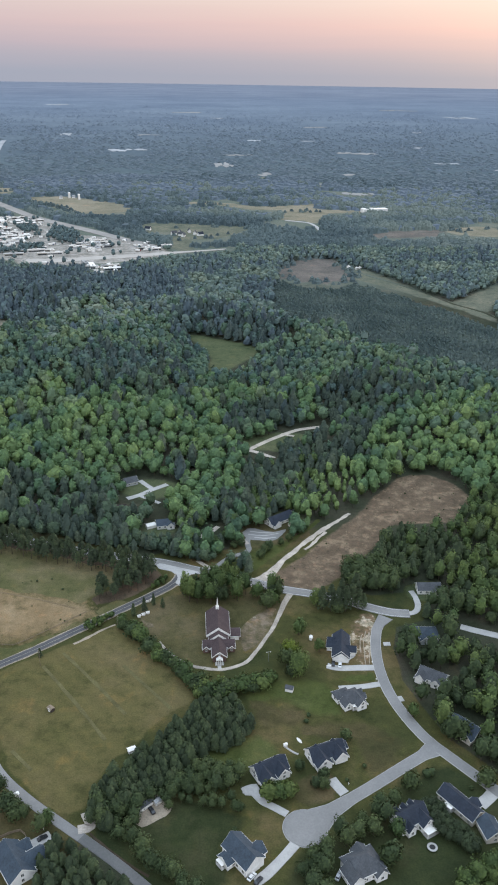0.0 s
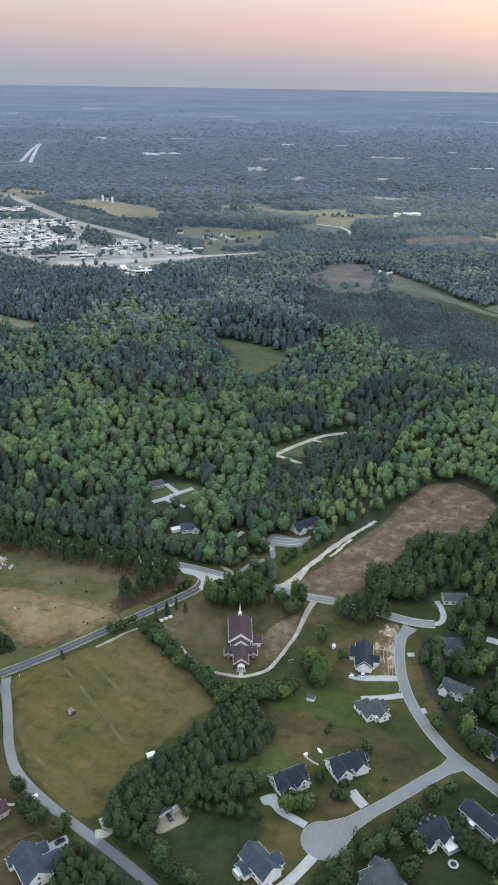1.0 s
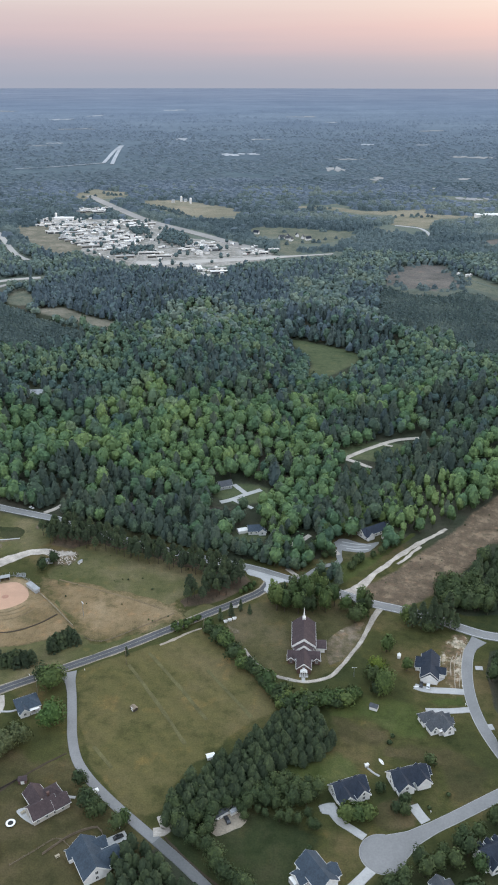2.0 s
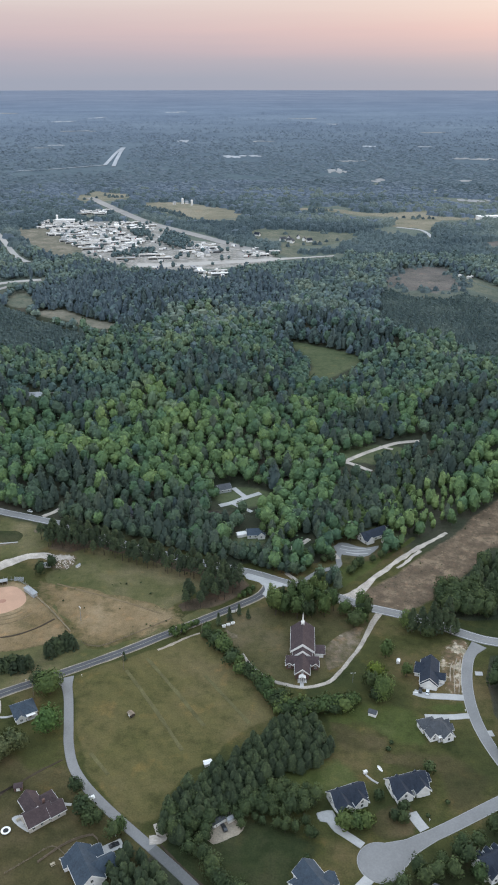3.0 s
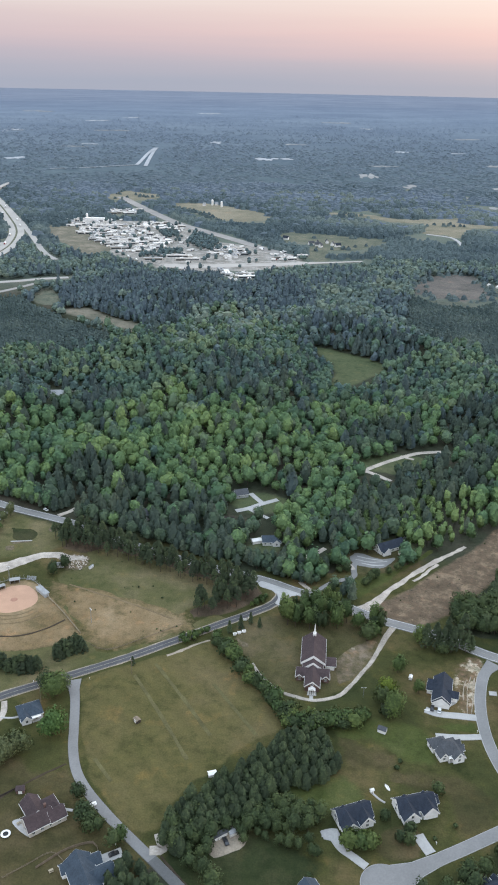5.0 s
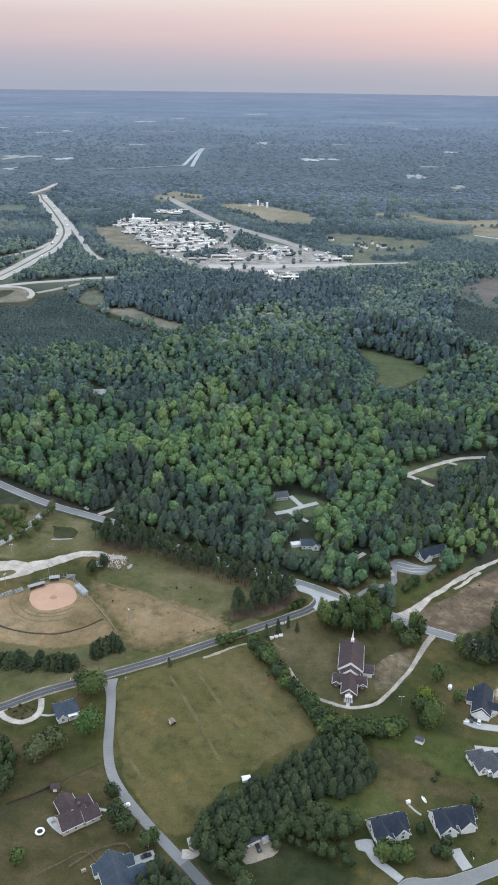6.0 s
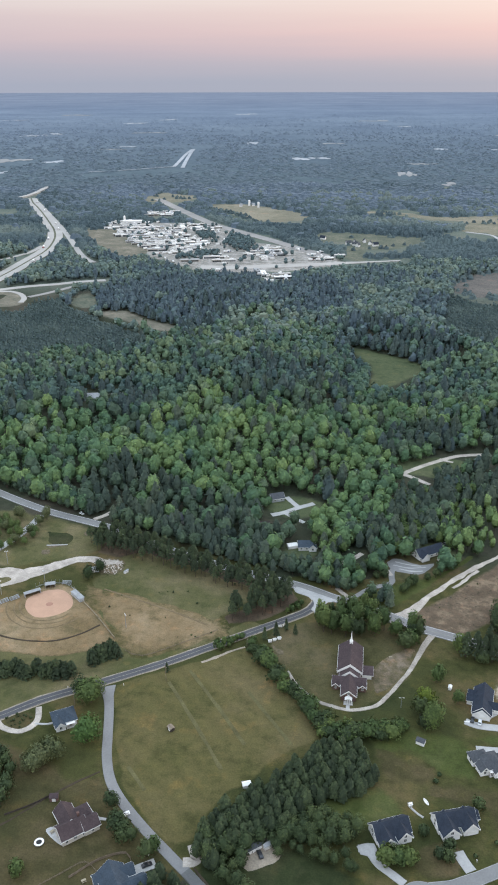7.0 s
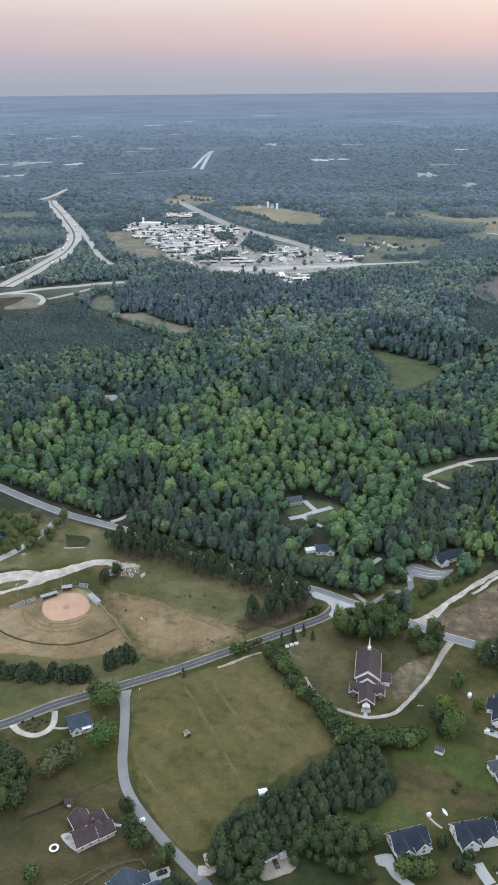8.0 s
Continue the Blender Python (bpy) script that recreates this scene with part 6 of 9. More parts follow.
for zone, temps, leaves in (((dist < 780) & front, (T_BROAD, T_DUSKY, T_PINE, T_YOUNG), FRONT_LEAVES), ((dist < 780) & ~front, (T_BROAD, T_DUSKY, T_PINE, T_YOUNG), NEAR_LEAVES), ((dist >= 780) & (turn_at < 1010), (T_BROAD_MID, T_DUSKY_MID, T_PINE, T_YOUNG), NEAR_LEAVES), ((dist >= 780) & (turn_at >= 1010), (T_BROAD_FAR, T_DUSKY_FAR, T_PINE_FAR, T_YOUNG), HAZE_LEAVES)):
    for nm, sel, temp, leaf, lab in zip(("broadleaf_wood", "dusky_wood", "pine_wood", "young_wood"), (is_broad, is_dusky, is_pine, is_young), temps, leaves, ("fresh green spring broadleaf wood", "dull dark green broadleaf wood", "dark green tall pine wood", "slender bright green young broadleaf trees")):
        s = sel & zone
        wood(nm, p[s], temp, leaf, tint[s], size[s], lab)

# planted pines in rows
for nm, poly, ang in (("pine_plantation_east", PLANT_R, 25), ("pine_plantation_west", PLANT_L, 60)):
    a = np.array(poly, dtype=float)
    mid = a.mean(0)
    c, s = math.cos(radians(ang)), math.sin(radians(ang))
    row, along = np.meshgrid(np.arange(-300, 300, 8.2), np.arange(-300, 300, 2.9))
    g = np.stack([row.ravel(), along.ravel()], 1)
    g = g + RNG.uniform(-0.5, 0.5, g.shape)
    g = np.stack([g[:, 0] * c - g[:, 1] * s, g[:, 0] * s + g[:, 1] * c], 1) + mid
    g = clear_of(g[inside(poly, g[:, 0], g[:, 1])])
    wood(nm, g, T_SAPLING, M_PLANT, np.clip(0.42 + 0.6 * field_noise(g, 0.02, 3.0) + RNG.normal(0, 0.12, len(g)), 0, 1), np.clip(RNG.normal(0.95, 0.16, len(g)) + 0.2 * field_noise(g, 0.05, 13.0), 0.5, 1.5), "young dark pines planted in rows", "plantation")

# woods beyond, out to where the distance begins
p = strewn(-1700, 1250, 1230, 2680, 14.0, 0.45)
d = np.hypot(p[:, 0], p[:, 1])
p = p[(d < 2680) & (p[:, 0] > -0.62 * p[:, 1] - 60) & (p[:, 0] < 0.42 * p[:, 1] + 60) & ~inside(WOOD_EDGE, p[:, 0], p[:, 1])]
p = clear_of(p)
for k in (1.0, 1.03):
    for cx, cy, half_l, half_w, turn in FAR_CLEARINGS:
        p = p[np.hypot((p[:, 0] * k - cx) / half_l, (p[:, 1] * k - cy) / half_w) > 1]
open_n = field_noise(p, 0.0045, 11.0)
p = p[open_n < 0.5]
# Far leaf colours are paled and blued to stand for haze.
HILL_HAZE = [(0.0, (0.104, 0.138, 0.154)), (0.25, (0.128, 0.162, 0.192)), (0.6, (0.176, 0.215, 0.268)), (1.0, (0.214, 0.255, 0.328))]
M_FARWOOD_HAZE = leaf_mat("far_leaves_haze", [(0.0, (0.076, 0.106, 0.112)), (0.5, (0.112, 0.148, 0.146)), (1.0, (0.172, 0.204, 0.176))], spread=0.3)
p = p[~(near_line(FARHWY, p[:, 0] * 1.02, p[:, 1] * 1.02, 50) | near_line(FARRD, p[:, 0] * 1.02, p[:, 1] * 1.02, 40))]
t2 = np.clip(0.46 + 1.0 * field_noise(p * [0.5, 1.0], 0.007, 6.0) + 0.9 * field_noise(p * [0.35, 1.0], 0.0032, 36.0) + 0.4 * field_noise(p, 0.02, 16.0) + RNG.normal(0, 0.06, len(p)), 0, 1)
M_HILLWOOD_HAZE = leaf_mat("distant_leaves_haze", HILL_HAZE, spread=0.25)
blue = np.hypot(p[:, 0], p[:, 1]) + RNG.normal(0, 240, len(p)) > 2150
for nm, sel, leaf, lab in (("far_wood", ~blue, M_FARWOOD_HAZE, "far mixed woods, green muted by painted haze"), ("far_wood_haze", blue, M_HILLWOOD_HAZE, "far mixed woods, blue-green with painted haze")):
    wood(nm, p[sel], T_FAR if leaf is M_HILLWOOD_HAZE else T_GROVE, leaf, t2[sel] * (0.35 if leaf is M_HILLWOOD_HAZE else 1.0), np.clip(RNG.normal(1.0, 0.22, sel.sum()), 0.6, 1.6), lab)

# the woods thin out into the distance
ntuft = 22000
d = 2650 * (9500 / 2650) ** (RNG.uniform(0, 1, ntuft) ** 1.25)
a = RNG.uniform(-0.60, 0.42, ntuft)
p = np.stack([d * np.sin(a), d * np.cos(a)], 1)
open_land = np.array([noise.noise((x * 0.0022, y * 0.0022, 21.0)) + 0.5 * noise.noise((x * 0.007, y * 0.007, 3.0)) for x, y in p])
keep = open_land < 0.50 - 0.75 * (d - 2650) / 6850 + RNG.normal(0, 0.2, ntuft)
for k in (1.0, 1.025, 1.05):
    for cx, cy, half_l, half_w, turn in FAR_CLEARINGS + ROOFS_NEARER:
        keep &= np.hypot((p[:, 0] * k - cx) / (half_l * 0.9), (p[:, 1] * k - cy) / (half_w * 0.9)) > 1
    keep &= ~(near_line(FARHWY, p[:, 0] * k, p[:, 1] * k, 34) | near_line(FARHWY2, p[:, 0] * k, p[:, 1] * k, 34) | near_line(FARRD, p[:, 0] * k, p[:, 1] * k, 28))
p, d = p[keep], d[keep]
far_xyz = np.array([far_place(x, y) for x, y in p])
shrink = np.hypot(far_xyz[:, 0], far_xyz[:, 1]) / d
# Tint rises with distance, so the painted haze thickens towards the horizon.
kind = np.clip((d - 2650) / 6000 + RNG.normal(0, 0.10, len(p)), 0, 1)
wood("distant_wood", far_xyz[:, :2], T_TUFT, M_HILLWOOD_HAZE, kind, shrink * RNG.uniform(0.7, 1.25, len(p)) * np.interp(d, [2650, 5000, 9500], [1.0, 0.9, 0.45]), "distant woods, blue-green with painted haze", lift=far_xyz[:, 2])

# hedgerow trees and clumps across the far fields
g = np.concatenate([strewn_in(q, 15, 0.5) for q in (F_FAR1, F_FAR3, F_FARM, F_FAR4, F_FAR2)])
g = g[field_noise(g, 0.016, 17.0) + 0.4 * field_noise(g, 0.05, 2.0) > 0.24]
row = smooth(HEDGEROW, 9)
g = np.concatenate([g, row + RNG.normal(0, 3, row.shape), row + RNG.normal(0, 5, row.shape) + [6, 6]])
edge = smooth(F_BRUSH, 11, True)
g = np.concatenate([g, edge + RNG.normal(0, 7, edge.shape), edge + RNG.normal(0, 11, edge.shape)])
wood("field_clumps", g, T_CLUMP, M_FARWOOD_HAZE, RNG.uniform(0, 0.8, len(g)), RNG.uniform(0.5, 1.0, len(g)), "clumps of trees across the far fields")

# ---- trees that stand singly or in small groups ----


def tree(name, m, crown, trunk, leaf, label, group="", category="tree"):
    t = thing(name, m, label, category, group)
    part("trunk", trunk, None, t, "rough brown bark")
    part("crown", crown, None, t)
    crown.materials.clear()
    crown.materials.append(leaf)
    return t


def tree_set(name, kinds, spots, label, group="", category="tree", smin=0.8, smax=1.2):
    """One tree of each kind is built, the rest are copies, turned and sized singly."""
    firsts = []
    for i, (x, y) in enumerate(spots):
        s = RNG.uniform(smin, smax)
        m = pose(x, y, 0, 0, 0, RNG.uniform(0, 360)) @ Matrix.Diagonal((s, s, s * RNG.uniform(0.9, 1.1), 1))
        if i < len(kinds):
            crown, trunk, leaf = kinds[i]
            firsts.append(tree(name, m, crown, trunk, leaf, label, group, category))
        else:
            f = firsts[i % len(firsts)]
            keep = f.scale.copy()
            f.scale = (1, 1, 1)
            copy_thing(f, m)
            f.scale = keep


def crown_mesh(made):
    return quad_mesh("crown", made[0], [], facing=made[1])


def kinds_broad(n, leaf, h=(9, 13), r=(3.6, 5.0), pieces=560, size=0.46, lobes=10):
    out = []
    for _ in range(n):
        hh = RNG.uniform(*h)
        out.append((crown_mesh(broad_crown(pieces, size, hh, RNG.uniform(*r), lobes, 0.24, 0.70, 6, 13, 0.46, 0.80)), trunk_mesh(hh * 0.75, 0.28, 5), leaf))
    return out


def kinds_pine(n, leaf, h=(15, 18), r=(2.6, 3.4), low=0.45, pieces=170, size=0.6, point=0.6):
    out = []
    for _ in range(n):
        hh = RNG.uniform(*h)
        out.append((crown_mesh(pine_crown(pieces, size, hh, RNG.uniform(*r), low, point)), trunk_mesh(hh * 0.95, 0.24, 3), leaf))
    return out


belt = clear_of(strewn_in(W_BELT, 5.4), False)
tree_set("belt_pine", kinds_pine(5, M_PINE_1, (12, 15), (3.0, 4.0), 0.50, 200, 0.6, 0.40), belt, "tall dark pine with bare lower trunk in a shelter belt", "pines of the shelter belt")
def kinds_cone(n, leaf, h, r, pieces, size):
    out = []
    for _ in range(n):
        hh = RNG.uniform(*h)
        out.append((crown_mesh(broad_cone(pieces, size, hh, RNG.uniform(*r), 9, 5)), trunk_mesh(hh * 0.9, 0.2, 3), leaf))
    return out


grove = clear_of(strewn_in(W_GROVE, 4.0, 0.3), False)
tree_set("grove_pine", kinds_cone(6, M_PINE_1, (8.5, 11), (2.2, 2.8), 150, 0.42), grove, "dense dark green young pine of the grove", "pines of the grove", smin=0.85, smax=1.15)
churchwood = np.concatenate([strewn_in(W_CHURCH, 6.2), strewn_in(W_CHURCH2, 7)])
tree_set("church_tree", kinds_broad(3, M_BROAD_1, (13, 16), (2.7, 3.6)) + kinds_broad(2, M_DUSKY_1, (11, 14), (2.4, 3.2)), clear_of(churchwood, False), "leafy green broadleaf tree behind the church", "trees of the churchyard")
LIME_SPOTS, BIG_SPOTS, PALE_SPOTS = YT_A[:1], YT_A[1:2] + YT_A[3:4], YT_A[4:7]
M_FRESH_1 = leaf_mat("fresh_leaves_single", [(0.0, (0.088, 0.150, 0.046)), (1.0, (0.112, 0.178, 0.056))], True)
tree_set("fresh_tree", kinds_broad(1, M_FRESH_1, (12.5, 13.5), (6.0, 6.6), 1100, 0.46), YT_A[2:3], "large fresh green tree beside the lane")
tree_set("lime_tree", kinds_broad(1, M_LIME_1, (13, 14), (5.0, 5.4)), LIME_SPOTS, "bright yellow-green broadleaf tree on the lawn")
tree_set("spreading_tree", kinds_broad(2, M_BROAD_1, (13, 14.5), (6.6, 7.6), 1200, 0.46), BIG_SPOTS, "large spreading fresh green tree", smin=0.95, smax=1.1)
tree_set("pale_tree", kinds_broad(2, M_PALE_1, (11, 13), (5.4, 6.4), 900, 0.46), PALE_SPOTS, "pale grey-green broadleaf tree by the yard", smin=0.9, smax=1.05)
tree_set("yard_tree", kinds_broad(3, M_DUSKY_1, (8, 11), (3, 4.2)) + kinds_broad(2, M_BROAD_1, (8, 11), (3.2, 4.4)), YT_A[8:] + YT_B, "green broadleaf tree in a yard", "yard trees", smin=0.75, smax=1.2)
tree_set("garden_tree", kinds_broad(2, M_BROAD_1, (7, 9), (3.6, 4.4), 620, 0.44), YARD_TREES[:3], "fresh green tree before a house", "garden trees", smin=0.9, smax=1.1)
tree_set("garden_tree", kinds_broad(2, M_DUSKY_1, (5, 7), (2.6, 3.4), 420, 0.42), YARD_TREES[3:], "dull green small tree beside a house", "garden trees", smin=0.75, smax=1.05)
tree_set("lawn_bush", kinds_broad(2, M_DUSKY_1, (1.8, 2.6), (1.1, 1.6), 160, 0.32, 6), LAWN_BUSHES, "low round bush on the lawn", "lawn bushes", "shrub", 0.7, 1.1)
tree_set("street_tree", kinds_broad(2, M_PALE_1, (8, 10), (3.0, 3.8), 500, 0.44), STREET_TREES, "pale green tree beside the side street", "street trees", smin=0.85, smax=1.1)
tree_set("field_cedar", kinds_pine(1, M_PINE_1, (6, 6.5), (1.8, 2.0), 0.05, 120, 0.45, 0.7), YT_A[7:8], "small dark cedar at the edge of the field")
line = smooth(HEDGE, 3.2)
hedge = np.concatenate([line + RNG.uniform(-2.4, 2.4, line.shape), line + RNG.uniform(-3.5, 3.5, line.shape), line + RNG.uniform(-3.5, 3.5, line.shape)])
tree_set("hedge_shrub", kinds_broad(3, M_DUSKY_1, (4, 6), (2.4, 3.2), 260, 0.38, 7) + kinds_broad(2, M_BROAD_1, (4.5, 7), (2.4, 3.4), 260, 0.38, 7), clear_of(hedge, False, 4), "leafy green shrub of the hedgerow", "hedgerow shrubs", "shrub", 0.95, 1.45)
tree_set("cedar", kinds_pine(2, M_PINE_1, (6.5, 8.5), (1.7, 2.3), 0.05, 140, 0.5, 0.75), CEDARS, "small dark cedar near the churchyard", "churchyard cedars")
tree_set("roadside_shrub", kinds_broad(3, M_BROAD_1, (3.6, 5.4), (1.4, 2.1), 200, 0.42, 6), ROADSHRUB, "fresh green shrub beside the main road", "roadside shrubs", "shrub", 0.7, 1.2)
tree_set("bank_tree", kinds_broad(3, M_DUSKY_1, (5.5, 8), (2.4, 3.4), 300, 0.46, 8), PADSHRUB, "round green bush beside the farm track", "bushes by the track", "shrub", 0.65, 1.15)
tree_set("roadside_pine", kinds_pine(3, M_PINE_1, (13, 17), (3.2, 4.2), 0.22, 300, 0.6, 0.5), ROADPINE, "tall dark pine beside the road", "roadside pines")
rowp = np.concatenate([strewn_in(W_BALLROW1, 3.2), strewn_in(W_BALLROW2, 3.2), strewn_in(W_BALLROW3, 3.2)])
tree_set("cedar", kinds_pine(3, M_PINE_1, (7, 8.5), (2.8, 3.4), 0.02, 240, 0.55, 0.36), rowp, "dense dark evergreen cedar in a screen row", "cedars by the ball ground", smin=0.85, smax=1.15)

# thicker stands close to the houses
stand_e = clear_of(strewn_in(W_EAST, 7.4), True, 10)
rag_e = stand_e + RNG.normal(0, 4, stand_e.shape)
k = RNG.uniform(0, 1, len(stand_e)) + 0.4 * field_noise(stand_e, 0.03, 1.0) - 0.25 * inside(DARK_E3, rag_e[:, 0], rag_e[:, 1]) + 0.40 * np.clip((rag_e[:, 0] - 130) / 50, 0, 1) * (rag_e[:, 1] > 400)
tn = np.clip(0.5 + 0.5 * field_noise(stand_e, 0.03, 7.0) + RNG.normal(0, 0.2, len(stand_e)), 0, 1)
sz = RNG.uniform(0.7, 1.15, len(stand_e))
for nm, sel, temp, leaf, lab in (("east_wood_pine", k < 0.25, T_PINE, M_PINE_Y, "dark pines round the houses"), ("east_wood_dusky", (k >= 0.25) & (k < 0.62), T_EAST, M_DUSKY_Y, "dark green wood round the houses"), ("east_wood_broad", k >= 0.62, T_EAST, M_BROAD_Y, "green broadleaf wood round the houses")):
    wood(nm, stand_e[sel], temp, leaf, tn[sel], sz[sel] * (0.85 if temp is T_PINE else 1.0), lab)
stand_m = clear_of(strewn_in(W_MID, 7.0), True, 9)
k = RNG.uniform(0, 1, len(stand_m))
wood("middle_wood_pine", stand_m[k < 0.35], T_PINE, M_PINE_F, RNG.uniform(0.2, 1, (k < 0.35).sum()), RNG.uniform(0.7, 0.95, (k < 0.35).sum()), "dark pines round the houses")
wood("middle_wood_broad", stand_m[k >= 0.35], T_EAST, M_BROAD_Y, RNG.uniform(0.0, 0.7, (k >= 0.35).sum()), RNG.uniform(0.6, 0.95, (k >= 0.35).sum()), "fresh green broadleaf trees round the houses")
for nm, poly, step, lo, hi in (("grove_thicket", W_GR2, 4.0, 0.5, 0.85), ("south_thicket", W_S1, 4.4, 0.45, 0.85), ("strip_thicket", W_STRIPS, 5, 0.4, 0.6), ("court_thicket", W_BOT, 4.4, 0.5, 0.8), ("east_court_thicket", W_BR1, 7, 0.6, 0.95),
                               ("southeast_thicket", W_BR3, 5, 0.5, 0.85), ("west_thicket", W_LW, 5, 0.6, 0.95), ("northwest_thicket", W_NW, 9, 0.5, 0.75), ("track_thicket", W_TRK, 6.5, 0.5, 0.8), ("roadside_thicket", W_TRK2, 6.4, 0.7, 1.15), ("house_thicket", W_H12, 4.6, 0.5, 0.85)):
    g = clear_of(strewn_in(poly, step), False, 8)
    wood(nm, g, T_YARD, M_BROAD_Y if nm in ("southeast_thicket", "northwest_thicket") else M_DUSKY_Y, RNG.uniform(0.2, 1, len(g)), RNG.uniform(lo, hi, len(g)), "dark green thicket of mixed trees", "thicket")
g = clear_of(strewn_in(W_SW, 4.6), False, 8)
wood("southwest_pines", g, T_PINE, M_PINE_Y, RNG.uniform(0.1, 0.9, len(g)), RNG.uniform(0.45, 0.75, len(g)), "dark dense pines beside the lane", "thicket")
g = strewn_in(W_BR2, 2.5)
wood("evergreen_screen", g, T_YARD, M_PINE_Y, RNG.uniform(0, 0.6, len(g)), RNG.uniform(0.38, 0.5, len(g)), "dense dark evergreen screen between two yards", "hedge")
g = strewn_in(W_BR4, 5.0)
wood("round_shrubs", g, T_BUSH, M_DUSKY_Y, RNG.uniform(0.3, 1, len(g)), RNG.uniform(0.9, 1.2, len(g)), "round green shrubs in a row on the lawn", "shrub")
# scrub and tufts on the rough ground
g = np.concatenate([strewn_in(F_CLEAR, 17, 0.6), strewn_in(F_TAN, 16, 0.6)])
g = g[RNG.uniform(0, 1, len(g)) < 0.45]
wood("scrub", g, T_BUSH, M_DUSKY_Y, RNG.uniform(0, 1, len(g)), RNG.uniform(0.12, 0.32, len(g)), "low dark scrub tufts on rough ground", "scrub")

# leafy margin of the great wood along the cross road
cr = np.array(CROSS)
g = strewn(-420, -5, 430, 610, 4.8, 0.45)
g = g[near_line(CROSS, g[:, 0], g[:, 1], 21) & ~near_line(CROSS, g[:, 0], g[:, 1], 6.5) & (g[:, 1] > np.interp(g[:, 0], cr[:14, 0], cr[:14, 1]))]
g = clear_of(g, False, 7)
k = RNG.uniform(0, 1, len(g)) < 0.6
wood("wood_margin_dusky", g[k], T_EAST, M_DUSKY_F, RNG.uniform(0, 0.8, k.sum()), RNG.uniform(0.45, 0.85, k.sum()), "dark leafy margin of the wood along the road")
wood("wood_margin_pine", g[~k], T_PINE, M_PINE_F, RNG.uniform(0, 1, (~k).sum()), RNG.uniform(0.5, 0.9, (~k).sum()), "dark pines at the wood's margin along the road")

# ---- houses ----
WINDOW_BM = bmesh.new()
box(WINDOW_BM, -0.65, 0.65, -0.06, 0.05, 0, 1.6)
WIN_FRAME = bpy.data.meshes.new("window")
WINDOW_BM.to_mesh(WIN_FRAME)
WIN_FRAME.materials.append(M_WHITE)
PANE_BM = bmesh.new()
for s in (-1, 1):
    box(PANE_BM, s * 0.3 - 0.24, s * 0.3 + 0.24, -0.075, -0.055, 0.12, 1.48)
WIN_PANE = bpy.data.meshes.new("pane")
PANE_BM.to_mesh(WIN_PANE)
WIN_PANE.materials.append(M_GLASS)


def gable_roof(bm, L, w, h, rise, over=0.5, t=0.22, m=None):
    """Two slabs that meet at a ridge along x, with eaves."""
    k = rise / (w / 2)
    y, z = w / 2 + over, h - over * k
    for s in (-1, 1):
        vs = [bm.verts.new((x, s * yy, zz)) for x in (-L / 2 - over, L / 2 + over) for yy, zz in ((y, z), (y, z + t), (0.0, h + rise + t), (0.0, h + rise))]
        for f in ((0, 1, 2, 3), (7, 6, 5, 4), (1, 5, 6, 2), (0, 4, 5, 1), (0, 3, 7, 4), (3, 2, 6, 7)):
            bm.faces.new([vs[i] for i in f])
        if m is not None:
            bmesh.ops.transform(bm, matrix=m, verts=vs)


def hip_roof(bm, L, w, h, rise, over=0.5, t=0.2, m=None):
    x, y, r = L / 2 + over, w / 2 + over, max(0.3, (L - w) / 2)
    lo = [(-x, -y), (x, -y), (x, y), (-x, y)]
    a = [bm.verts.new((*q, h - 0.1)) for q in lo]
    b = [bm.verts.new((*q, h - 0.1 + t)) for q in lo]
    r0, r1 = bm.verts.new((-r, 0, h + rise)), bm.verts.new((r, 0, h + rise))
    bm.faces.new(a[::-1])
    for i in range(4):
        bm.faces.new((a[i], a[(i + 1) % 4], b[(i + 1) % 4], b[i]))
    for f in ((b[0], b[1], r1, r0), (b[1], b[2], r1), (b[2], b[3], r0, r1), (b[3], b[0], r0)):
        bm.faces.new(f)
    if m is not None:
        bmesh.ops.transform(bm, matrix=m, verts=a + b + [r0, r1])


